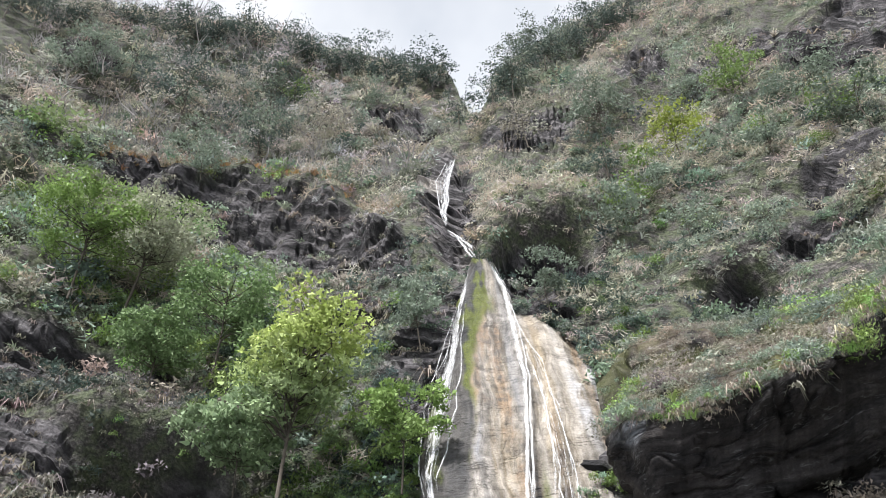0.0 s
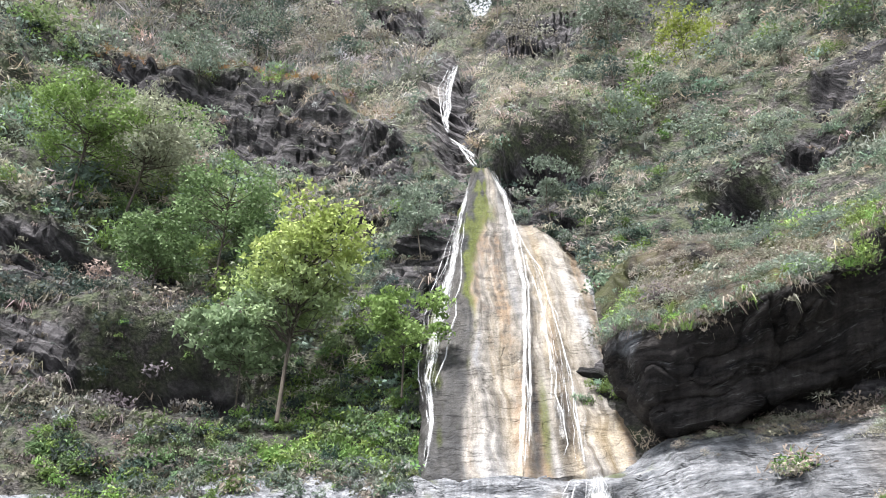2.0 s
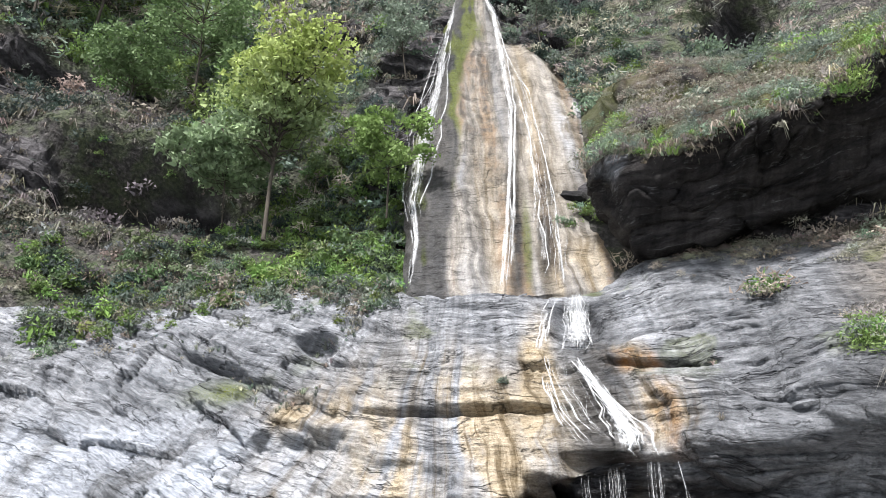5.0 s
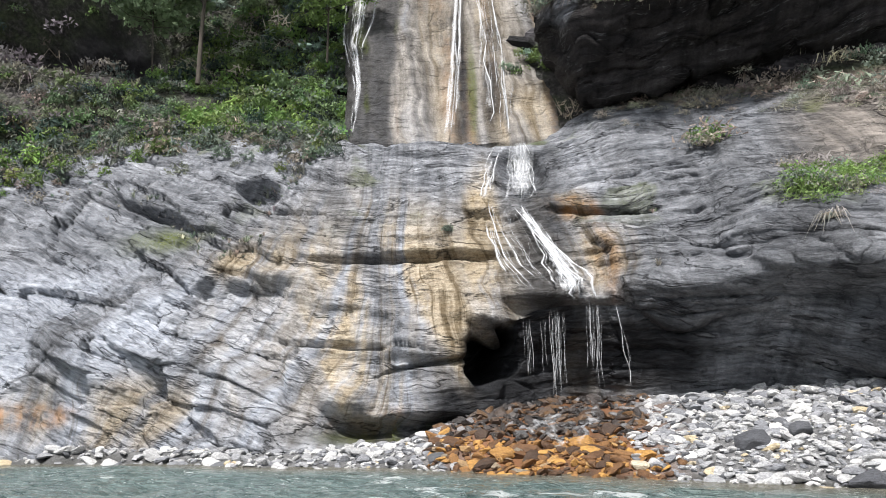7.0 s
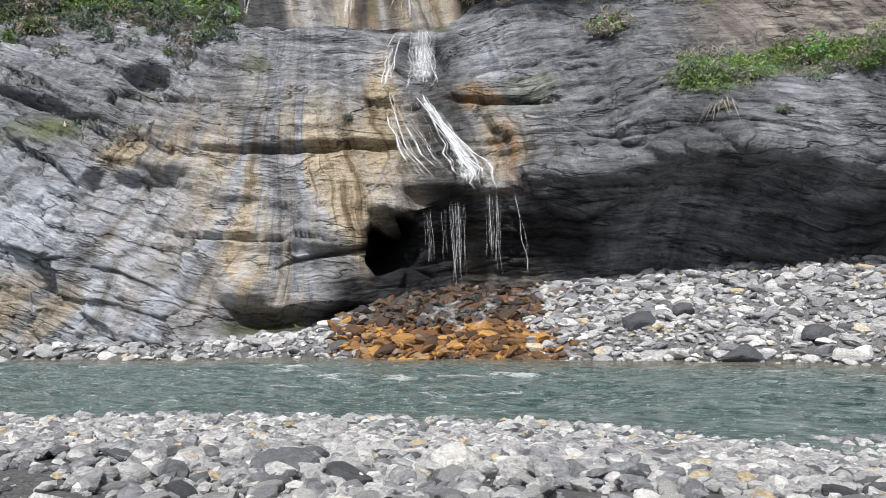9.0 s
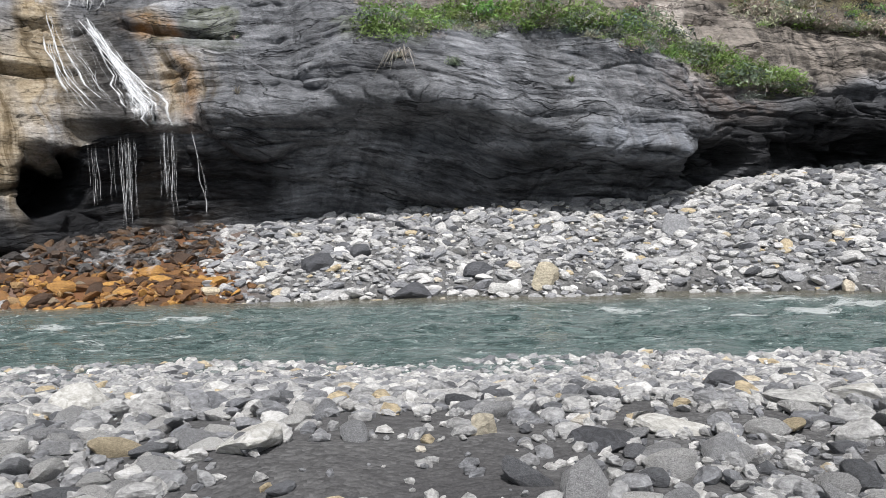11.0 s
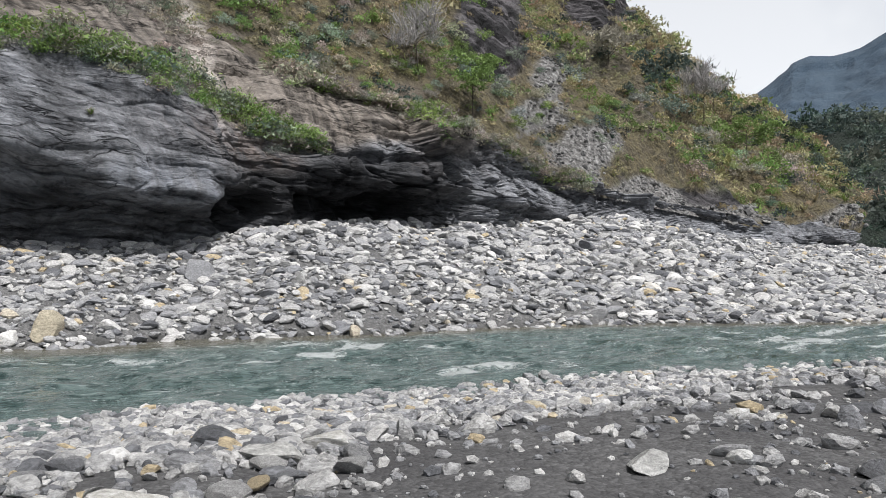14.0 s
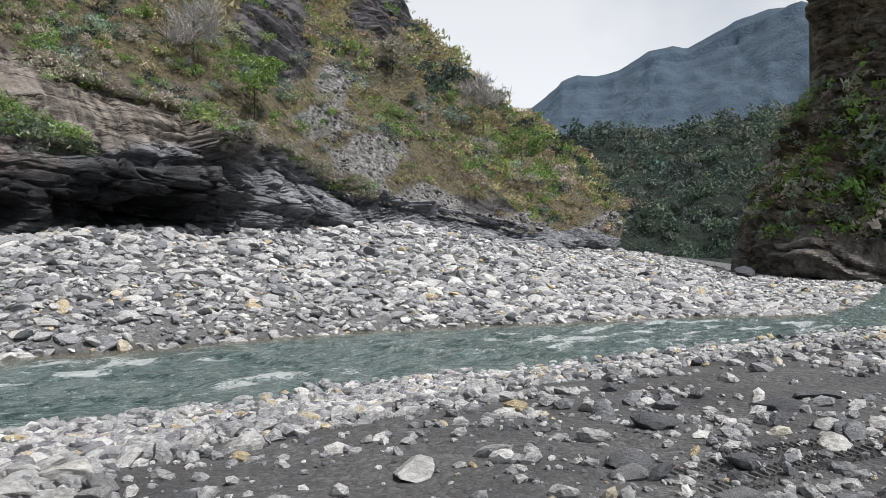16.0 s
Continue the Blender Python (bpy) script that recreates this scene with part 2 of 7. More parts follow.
def hill_material():
    n = Nodes("hill_soil")
    fine, mid, broad = n.noise(4.0, 7, 0.65), n.noise(0.8, 5, 0.6), n.noise(0.12, 4, 0.5)
    soil = n.ramp(fine, (0.3, (0.012, 0.011, 0.010)), (0.5, (0.045, 0.041, 0.038)), (0.7, (0.14, 0.128, 0.12)))
    green = n.ramp(fine, (0.3, (0.015, 0.022, 0.012)), (0.7, (0.10, 0.12, 0.06)))
    c = n.mix(n.ramp(mid, (0.42, 0.0), (0.6, 1.0)), soil, green)
    parts = n.add("ShaderNodeSeparateXYZ", Vector=n.co).outputs
    bent = n.add("ShaderNodeCombineXYZ", X=n.math("MULTIPLY", parts["X"], 0.3), Y=n.math("MULTIPLY", parts["Y"], 0.3), Z=n.math("MULTIPLY", n.attribute("ledges"), 1.7)).outputs["Vector"]
    beds = n.noise(1.0, 4, 0.55, bent, 0.2)
    rock = n.mix(0.6, n.ramp(beds, (0.40, (0.003, 0.003, 0.004)), (0.50, (0.024, 0.022, 0.025)), (0.63, (0.12, 0.112, 0.118))), n.ramp(fine, (0.3, 0.2), (0.7, 0.8)), "OVERLAY")
    c = n.mix(n.math("MULTIPLY", n.attribute("grass"), n.ramp(mid, (0.3, 0.5), (0.6, 1.0))), c, n.ramp(fine, (0.3, (0.02, 0.017, 0.011)), (0.7, (0.20, 0.165, 0.09))))
    c = n.mix(n.attribute("rocky"), c, rock)
    scree = n.ramp(n.noise(3.4, 7, 0.78), (0.36, (0.03, 0.03, 0.03)), (0.5, (0.16, 0.155, 0.15)), (0.64, (0.42, 0.42, 0.41)))
    c = n.mix(n.attribute("scree"), c, scree)
    c = n.mix(n.attribute("tan"), c, n.ramp(n.noise(1.0, 6, 0.65, n.scaled((1.6, 1.6, 0.5))), (0.3, (0.06, 0.05, 0.04)), (0.7, (0.19, 0.16, 0.125))))
    c = n.mix(n.attribute("pale"), c, n.ramp(fine, (0.3, (0.34, 0.31, 0.28)), (0.7, (0.62, 0.58, 0.54))))
    h = n.math("ADD", n.math("MULTIPLY", beds, 1.5), fine)
    return n.done(c, 0.9, n.bump(h, 0.35, 0.9))


HILL = hill_material()


def ground_material():
    n = Nodes("gravel_ground")
    cells = n.add("ShaderNodeTexVoronoi", Vector=n.co, Scale=13.0)
    small = n.add("ShaderNodeTexVoronoi", Vector=n.co, Scale=34.0)
    fine = n.noise(60.0, 4, 0.6)
    grit = n.mix(0.6, n.ramp(n.math("MULTIPLY", cells.outputs["Color"], 1.0), (0.0, 0.03), (0.5, 0.1), (1.0, 0.26)), n.ramp(small.outputs["Color"], (0.0, 0.03), (0.6, 0.12), (1.0, 0.3)))
    sand = n.ramp(fine, (0.3, (0.026, 0.026, 0.029)), (0.7, (0.07, 0.068, 0.07)))
    patch = n.noise(0.5, 5, 0.6)
    c = n.mix(n.math("MULTIPLY", n.attribute("sand"), n.ramp(patch, (0.36, 0.95), (0.6, 0.45))), grit, sand)
    c = n.mix(n.attribute("rust"), c, n.mix(fine, (0.10, 0.035, 0.012), (0.30, 0.12, 0.03)))
    c = n.mix(n.math("MULTIPLY", n.attribute("wet_shade"), 0.8), c, (0.03, 0.03, 0.026))
    h = n.math("SUBTRACT", n.math("MULTIPLY", fine, 0.25), n.math("ADD", cells.outputs["Distance"], n.math("MULTIPLY", small.outputs["Distance"], 0.5)))
    return n.done(c, n.math("SUBTRACT", 0.9, n.math("MULTIPLY", n.attribute("wet_shade"), 0.5)), n.bump(h, 0.03, 0.8))


GROUND = ground_material()


def water_material():
    n = Nodes("river_water")
    foam_glare = n.attribute("foam_glare")
    turned = n.add("ShaderNodeMapping", Vector=n.co, Rotation=(0, 0, radians(33.5))).outputs["Vector"]
    down = n.add("ShaderNodeMapping", Vector=turned, Scale=(0.55, 1.35, 1)).outputs["Vector"]
    broken = n.noise(5.5, 9, 0.78, down, 1.4)
    fleck = n.ramp(n.math("ADD", n.math("MULTIPLY", foam_glare, 0.27), n.math("MULTIPLY", broken, 1.35)), (0.74, 0.0), (0.95, 0.9))
    # bright and dark faces of the ripples are painted in by noise
    ripple_light = n.mix(n.ramp(n.noise(3.2, 8, 0.75, down, 0.9), (0.40, 0.0), (0.64, 1.0)), (0.036, 0.072, 0.068), (0.22, 0.29, 0.28))
    c = n.mix(n.attribute("shallow"), ripple_light, n.mix(broken, (0.09, 0.075, 0.05), (0.22, 0.19, 0.14)))
    c = n.mix(fleck, c, (0.66, 0.70, 0.70))
    r = n.math("ADD", 0.07, n.math("MULTIPLY", fleck, 0.5))
    ripple = n.math("ADD", n.noise(3.2, 6, 0.66, down, 0.8), n.math("MULTIPLY", n.noise(11.0, 5, 0.66, down, 0.6), 0.45))
    return n.done(c, r, n.bump(ripple, 0.28, 1.0))


WATER = water_material()


def stone_material(name, stops, rough=0.8):
    """River stones: each its own grey, with pale veins and grain."""
    n = Nodes(name)
    own = n.t.nodes.new("ShaderNodeObjectInfo").outputs["Random"]
    isle = n.t.nodes.new("ShaderNodeNewGeometry").outputs["Random Per Island"]
    pick = n.math("FRACT", n.math("ADD", n.math("MULTIPLY", own, 7.31), isle))
    c = n.ramp(pick, *stops)
    grain = n.noise(24.0, 7, 0.75)
    vein = n.noise(6.0, 5, 0.7, n.scaled((1, 1, 3.5)), 1.5)
    c = n.mix(0.75, c, n.ramp(grain, (0.3, 0.25), (0.7, 0.75)), "OVERLAY")
    c = n.mix(0.7, c, n.ramp(vein, (0.35, 0.25), (0.65, 0.75)), "OVERLAY")
    return n.done(c, rough, n.bump(n.math("ADD", grain, vein), 0.035, 0.9))


GREYS = ((0.0, (0.07, 0.073, 0.08)), (0.07, (0.16, 0.165, 0.178)), (0.22, (0.26, 0.265, 0.278)), (0.55, (0.365, 0.365, 0.365)), (0.85, (0.50, 0.495, 0.485)), (0.965, (0.66, 0.655, 0.64)), (0.985, (0.46, 0.38, 0.25)))
STONE = stone_material("river_stone", GREYS)
RUST_STONE = stone_material("rust_stone", ((0.0, (0.045, 0.026, 0.016)), (0.35, (0.13, 0.062, 0.024)), (0.6, (0.27, 0.135, 0.042)), (0.88, (0.46, 0.25, 0.065)), (0.97, (0.20, 0.17, 0.13))), 0.55)
WET_STONE = stone_material("wet_rusty_stone", ((0.0, (0.02, 0.018, 0.017)), (0.4, (0.06, 0.05, 0.045)), (0.7, (0.13, 0.07, 0.03)), (0.85, (0.09, 0.09, 0.09)), (1.0, (0.25, 0.24, 0.24))), 0.4)
DARK_STONE = stone_material("dark_schist_stone", ((0.0, (0.06, 0.062, 0.07)), (1.0, (0.13, 0.135, 0.145))), 0.6)
RUBBLE = stone_material("scree_stone", ((0.0, (0.05, 0.05, 0.05)), (0.5, (0.14, 0.14, 0.14)), (1.0, (0.3, 0.3, 0.29))))
PALE_STONE = stone_material("pale_stone", ((0.0, (0.42, 0.42, 0.41)), (1.0, (0.56, 0.55, 0.52))))
TAN_STONE = stone_material("ochre_stone", ((0.0, (0.40, 0.365, 0.29)), (1.0, (0.44, 0.39, 0.29))))


def leaf_material(name="leaf"):
    n = Nodes(name)
    isle = n.t.nodes.new("ShaderNodeNewGeometry").outputs["Random Per Island"]
    c = n.mix(0.6, n.attribute("tint", "Color"), n.ramp(isle, (0.0, 0.28), (1.0, 0.74)), "OVERLAY")
    n.bsdf.inputs["Specular IOR Level"].default_value = 0.2
    n.done(c, 0.6)
    tr = n.add("ShaderNodeBsdfTranslucent", Color=c)
    mx = n.add("ShaderNodeMixShader", Fac=0.3)
    n.t.links.new(n.bsdf.outputs[0], mx.inputs[1])
    n.t.links.new(tr.outputs[0], mx.inputs[2])
    n.t.links.new(mx.outputs[0], n.t.nodes["Material Output"].inputs["Surface"])
    return n.m


LEAF = leaf_material()


def bark_material():
    n = Nodes("bark")
    f = n.noise(9.0, 6, 0.7, n.scaled((1, 1, 0.25)))
    return n.done(n.ramp(f, (0.3, (0.022, 0.018, 0.014)), (0.7, (0.10, 0.085, 0.066))), 0.9, n.bump(f, 0.03))


BARK = bark_material()


def fall_material():
    """Falling water: threads of white froth with clear gaps."""
    n = Nodes("falling_water")
    uv = n.t.nodes.new("ShaderNodeAttribute")
    uv.attribute_name = "flow"
    mp = n.add("ShaderNodeMapping", Vector=uv.outputs["Vector"], Scale=(1, 1, 1))
    threads = n.noise(1.0, 5, 0.65, mp.outputs["Vector"], 0.4)
    n.done((0.86, 0.88, 0.90), 0.35)
    clear = n.t.nodes.new("ShaderNodeBsdfTransparent")
    mx = n.t.nodes.new("ShaderNodeMixShader")
    k = n.ramp(n.math("ADD", threads, n.attribute("body")), (0.40, 0.0), (0.62, 0.30), (0.95, 0.85))
    n.t.links.new(k, mx.inputs["Fac"])
    n.t.links.new(clear.outputs[0], mx.inputs[1])
    n.t.links.new(n.bsdf.outputs[0], mx.inputs[2])
    n.t.links.new(mx.outputs[0], n.t.nodes["Material Output"].inputs["Surface"])
    return n.m


FALL = fall_material()


def far_material(name, low, high, scale):
    n = Nodes(name)
    a, b = n.noise(scale, 6, 0.65), n.noise(scale * 0.15, 4, 0.5)
    c = n.mix(n.ramp(b, (0.35, 0.0), (0.65, 1.0)), n.ramp(a, (0.3, low), (0.7, high)), low)
    return n.done(c, 1.0, n.bump(a, 5.0, 1.0))


NEAR_FOREST = far_material("valley_forest", (0.010, 0.018, 0.013), (0.032, 0.048, 0.032), 0.3)
# the air's haze is painted into this pale blue base colour
HAZED_FOREST = far_material("hazed_distant_forest", (0.046, 0.074, 0.108), (0.075, 0.108, 0.142), 0.16)

# ---- the valley side ----
FOOT = [(-50, -3.5, 36), (-21, -4.2, 30), (-14, -4.4, 28), (-6.4, -4.9, 26), (2, -4.6, 25.5), (7.7, -2.6, 27), (14.5, -1.8, 28.5), (22, -1.6, 28), (36.4, -0.7, 27),
        (48, -0.7, 28), (55.6, 1.0, 30.3), (61.5, 1.3, 32.8), (68, 1.2, 36.2), (74.4, 1.5, 41), (78.4, 1.9, 46), (88.9, 0.1, 62), (93, 0.2, 80)]
LIP = [(-50, 2, 37), (-21, 2.5, 31), (-6, 1.5, 27.5), (2, 1, 27), (7.8, 3.3, 27.2), (12.7, 5, 27.2), (18.2, 5, 26.8), (24.4, 6.1, 26.3), (31.6, 7.6, 25), (33.8, 6.8, 25),
       (44, 3.8, 25.3), (51, 4.2, 27), (55, 4.7, 29.5), (61, 5, 31.5), (66.3, 4.6, 34.5), (71, 3.4, 38.2), (75, 2.2, 41.5), (78, 2.3, 46.5), (89, 0.5, 62.5), (93, 0.5, 80)]
LEDGE = [(-50, 9, 44), (-23, 11.5, 40), (-14.7, 15.0, 38), (-6, 15.3, 36.5), (-0.5, 15.9, 36), (5.4, 15.9, 36), (12.9, 16.1, 35), (17, 16.5, 33.5), (24, 14, 31), (31, 11.7, 28.5),
         (39, 11.9, 27.5), (46.7, 10.4, 28), (57, 6.0, 31), (63, 6.8, 33.5), (70, 5, 38.8), (75, 3.0, 42.5), (78, 2.8, 47.5), (89, 0.9, 63), (93, 0.8, 81)]
BASE = [(-50, 12, 47), (-23, 14, 43), (-14, 16.5, 40), (-0.5, 16.2, 37), (12.9, 16.5, 36.5), (17, 18.3, 36), (27, 18.2, 35), (36, 17.3, 34), (46, 15, 34), (57, 10.8, 33.2),
        (62, 9.4, 34.2), (66, 7.9, 36.2), (72, 5.6, 40.2), (76, 4.0, 44.5), (79, 3.4, 49), (86, 2.0, 58), (93, 1.2, 82)]
MID = [(-50, 28, 62), (-23, 27, 58), (-12, 27, 52), (-2, 27, 45), (5, 28, 45), (13, 27, 42), (22, 27, 43), (35, 27, 44), (46, 24, 44), (57, 20, 47), (66, 18, 55), (74, 15, 66),
       (80, 11.5, 78), (87, 7.6, 95), (93, 2.2, 100)]
UPPER = [(-50, 38, 80), (-20, 38, 72), (-8, 37, 64), (0, 37, 54), (4, 37.3, 51), (8, 37, 53), (18, 37, 56), (35, 37, 60), (50, 33, 60), (62, 27, 66), (70, 21, 78), (77, 16, 90),
         (81, 12.1, 95), (87, 7.8, 105), (93, 2.5, 110)]
HIGH = [(-50, 44, 98), (-20, 46, 92), (-6, 45, 80), (1, 43, 66), (3, 42.5, 62), (6, 42.8, 64), (14, 45, 74), (30, 46, 80), (45, 43, 82), (58, 36, 84), (68, 26, 92), (74.5, 19, 100),
        (78, 15.9, 104), (81, 12.4, 108), (87, 8.1, 118), (93, 2.7, 118)]
CREST = [(-50, 46, 118), (-42.5, 48.3, 115), (-36, 49.9, 112), (-28, 51.6, 110), (-20, 52.5, 106), (-10, 52.1, 100), (1.6, 51.5, 92), (3.8, 47.8, 84), (5.1, 48, 84), (7.2, 50.7, 90),
         (10.5, 52, 96), (19, 53.4, 102), (30, 54, 108), (45, 50, 110), (58, 42, 112), (68, 31, 114), (75, 20.5, 116), (78, 16.4, 118), (81, 12.7, 120), (86, 9.1, 125), (89, 7.1, 128), (93, 3, 130)]


def polar(g):
    """Bearing, rise and distance of points."""
    x, y, z = g[..., 0], g[..., 1], g[..., 2] - EYE
    r = np.hypot(x, y)
    return np.degrees(np.arctan2(x, y)), np.degrees(np.arctan2(z, r)), r


def bump_at(a, e, a0, e0, wa, we, sharp=2.0):
    """A soft oval patch round (a0, e0), 0 to 1."""
    return np.exp(-(((a - a0) / wa) ** 2 + ((e - e0) / we) ** 2) ** (sharp / 2))


def hash_rows(k, seed):
    return vnoise(k * 1.0, k * 0.0 + 0.5, k * 0.0 + 0.5, seed)


def beds(p, along, dip, thick, seed, warp):
    """How far each bed stands out (-1 to 1), with a notch at its underside."""
    q = (p[:, 2] + dip * along + warp) / thick
    k = np.floor(q)
    saw = q - k
    block = np.floor(along / (thick * 5) + 3 * hash_rows(k, seed + 5))
    out = vnoise(k * 0.73, block * 0.61, 0 * k + 0.3, seed)
    return out * np.minimum(1, saw * 5) * np.minimum(1, (1 - saw) * 8) - 0.55 * np.exp(-((saw / 0.08) ** 2)) * (0.5 + 0.5 * np.sign(out))


def strata(plane, along, thick, seed, run=6.0):
    """Courses of layered rock: each bed's stand-out, stepping along its length, with an open seam under some beds."""
    q = plane / thick
    k = np.floor(q)
    s = q - k
    u = along / (thick * run) + 9.0 * hash_rows(k, seed + 3)
    i = np.floor(u)
    step = smoothstep(0.40, 0.60, u - i)
    o = 0 * k + 0.3
    out = vnoise(k * 0.73, i * 0.61, o, seed) * (1 - step) + vnoise(k * 0.73, (i + 1) * 0.61, o, seed) * step
    open_ = np.clip(0.5 + 1.2 * vnoise(k * 0.57 + 40, u * 0.6, o, seed + 1), 0, 1)
    nose = 1 - np.clip((s - 0.55) / 0.45, 0, 1) ** 2
    return 0.9 * out - open_ * (0.75 * np.exp(-((s / 0.13) ** 2)) + 0.3 * (1 - nose))


def blocks(u, v, seed):
    """Broken blocks on a plan (u, v): each block's own stand-out (-1 to 1) and how near its edge is."""
    iu, iv = np.floor(u), np.floor(v)
    near, second, own = np.full(len(u), 9.0), np.full(len(u), 9.0), np.zeros(len(u))
    for du in (-1, 0, 1):
        for dv in (-1, 0, 1):
            cu, cv = iu + du, iv + dv
            o = 0 * cu + 0.5
            ju, jv = vnoise(cu, cv, o, seed) * 0.9, vnoise(cu, cv, o, seed + 1) * 0.9
            d = np.hypot(u - cu - 0.5 - 0.5 * ju, v - cv - 0.5 - 0.5 * jv)
            closer = d < near
            second = np.where(closer, near, np.minimum(second, d))
            own = np.where(closer, vnoise(cu, cv, o, seed + 2), own)
            near = np.minimum(near, d)
    return own * 1.6, second - near


def smoothstep(a, b, x):
    t = np.clip((x - a) / (b - a), 0, 1)
    return t * t * (3 - 2 * t)


# ---- lower cliff ----
bearings = np.concatenate([np.arange(-50, -31, 0.7), np.arange(-31, 93.01, 0.13)])
FOOT_DEEP = [(b, e - 2.5, d) for b, e, d in FOOT]
g = sheet([FOOT_DEEP, FOOT, LIP, LEDGE, BASE], [6, 78, 118, 34], bearings)
g[6:] = smooth_rows(g[6:].copy(), 8)
shape = g.shape
nrm = normals(g)
nrm[..., 2] *= 0.35
nrm /= np.linalg.norm(nrm, axis=-1, keepdims=True)
p = g.reshape(-1, 3)
a, e, r = (v.ravel() for v in polar(g))
along = r * np.radians(a)
dip = np.interp(a, [-50, -22, -8, 0, 20, 40, 93], [0.30, 0.36, 0.28, 0.02, -0.03, 0.06, 0.05])
warp = 0.5 * fbm(p, 9.0, 2, 3) + 0.1 * fbm(p, 1.8, 3, 4)
bedplane = p[:, 2] + dip * along + warp
out = 0.65 * fbm(p, 6.0, 3, 11) + 0.12 * fbm(p, 1.5, 3, 12) + 0.035 * fbm(p, 0.4, 2, 13)
stand = np.interp(a, [-50, -12, -5, 2, 50, 56, 93], [0.6, 0.6, 0.8, 1.15, 1.25, 1.9, 1.6])
flaky = smoothstep(-0.45, 0.55, fbm(p, 4.5, 3, 16))
out += stand * (0.36 * strata(bedplane, along, 1.9, 21, 3.6) + (0.09 + 0.17 * flaky) * strata(bedplane + 0.12 * fbm(p, 1.1, 3, 14), along, 0.66, 31, 4.0) + (0.03 + 0.07 * flaky) * strata(bedplane + 0.08 * fbm(p, 0.7, 2, 15), along, 0.26, 35, 5.0))
own, gap = blocks(along / 6.5 + 0.3 * fbm(p, 3.5, 2, 38), (bedplane + 0.25 * along) / 3.0 + 0.25 * fbm(p, 3.0, 2, 39), 37)
out += 0.42 * own * smoothstep(0.0, 0.22, gap) - 0.1 * np.exp(-((gap / 0.02) ** 2))
# jointed blocks, plainest on the folded western part and under the far brow
own, gap = blocks(along / 3.2 + 0.2 * fbm(p, 2.5, 2, 41), bedplane / 1.25 + 0.15 * fbm(p, 2.0, 3, 42), 43)
own_b, gap_b = blocks(along / 1.2 + 0.25 * fbm(p, 1.2, 2, 45), bedplane / 0.5 + 0.15 * fbm(p, 0.9, 2, 46), 47)
broken = np.interp(a, [-50, -9, -3, 2, 50, 56, 70, 93], [1.0, 1.0, 0.35, 0.12, 0.2, 1.7, 1.9, 1.4]) * smoothstep(-0.5, 0.3, fbm(p, 7.0, 2, 48) + 0.25)
out += broken * (0.34 * own - 0.14 * np.exp(-((gap / 0.025) ** 2)) + 0.11 * own_b - 0.05 * np.exp(-((gap_b / 0.05) ** 2)))
# hollows: the cave mouth and the wet wall behind the fall, the long undercut, the two dens under the far nose
ragged = (0.7 * fbm(p, 1.4, 3, 36), 0.6 * fbm(p, 1.1, 3, 34))
cave = bump_at(a + ragged[0], e + ragged[1], 8.6, 1.6, 1.7, 2.1, 8) * 4.5 + smoothstep(5.5, 4.9, e) * smoothstep(8.8, 10.2, a) * smoothstep(20.5, 17.0, a) * smoothstep(-3.5, -1.0, e) * 0.9
undercut = bump_at(a, e, 33, 3.2, 13, 2.6, 4) * 0.7 + bump_at(a, e, 34, 4.6, 4.0, 1.5, 4) * 0.9
dens = bump_at(a + ragged[0], e + ragged[1], 52.4, 1.6, 1.4, 1.4, 5) * 2.6 + bump_at(a + ragged[0], e + ragged[1], 62.0, 2.1, 2.3, 1.1, 5) * 2.4 + bump_at(a, e, 57.5, 2.4, 1.5, 0.8, 4) * 0.5
dens *= np.clip(0.75 + 0.9 * fbm(p, 1.6, 3, 49), 0, 1.4)
dens += bump_at(a, e, 60, 5.7 - 0.12 * (a - 60), 5.0, 0.35, 4) * 0.7 - bump_at(a, e, 64.5, 4.4, 2.6, 0.9, 4) * 0.8 - bump_at(a, e, 69.5, 2.4, 2.2, 1.1, 4) * 0.7
notch = bump_at(a, e, -7.3, 12.6, 1.4, 0.7, 4) * 1.2 + bump_at(a, e, 3.0, 8.0 + 0.05 * (a - 3), 6.0, 0.3, 4) * 1.6 + bump_at(a, e, -1.5, 2.2 - 0.12 * a, 5.0, 0.18, 4) * 0.6 + bump_at(a, e, 4.5, 0.2 + 0.15 * a, 3.5, 0.16, 4) * 0.5 + bump_at(a, e, 11.0, 13.9, 1.7, 1.7, 6) * 1.1
notch += bump_at(a, e, 1.5, -3.4, 5.0, 0.8, 4) * 1.0 + bump_at(a, e, 17, 11.2, 3.5, 0.22, 4) * 0.7 + bump_at(a, e, -13, 10.4 - 0.35 * (a + 13), 4.0, 0.3, 4) * 0.7
nose = bump_at(a, e, -2.0, -1.2, 1.7, 1.2, 3) * 0.8 + bump_at(a, e, 3.0, 3.5, 5, 3.5, 3) * 0.5 + bump_at(a, e, 47.5, 3.0, 3.0, 1.0, 4) * 0.9
fade = smoothstep(0.0, 6.0, np.repeat(np.arange(shape[0]), shape[1]))
edge = 1 - 0.6 * smoothstep(shape[0] - 34, shape[0] - 1, np.repeat(np.arange(shape[0]), shape[1])) * smoothstep(55, 48, a)
p = p + nrm.reshape(-1, 3) * ((out * edge + nose - cave - undercut - dens - notch) * fade)[:, None]
cliff_pts = p.reshape(shape)
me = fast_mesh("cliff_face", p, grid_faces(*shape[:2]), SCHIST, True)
run = fbm(np.stack([along, 0 * along, p[:, 2] * 0.06], 1), 1.1, 4, 51)
run2 = fbm(np.stack([along + 0.45 * p[:, 2], 0 * along, p[:, 2] * 0.05], 1), 1.5, 4, 57)
patchy = fbm(p, 4.0, 3, 61)
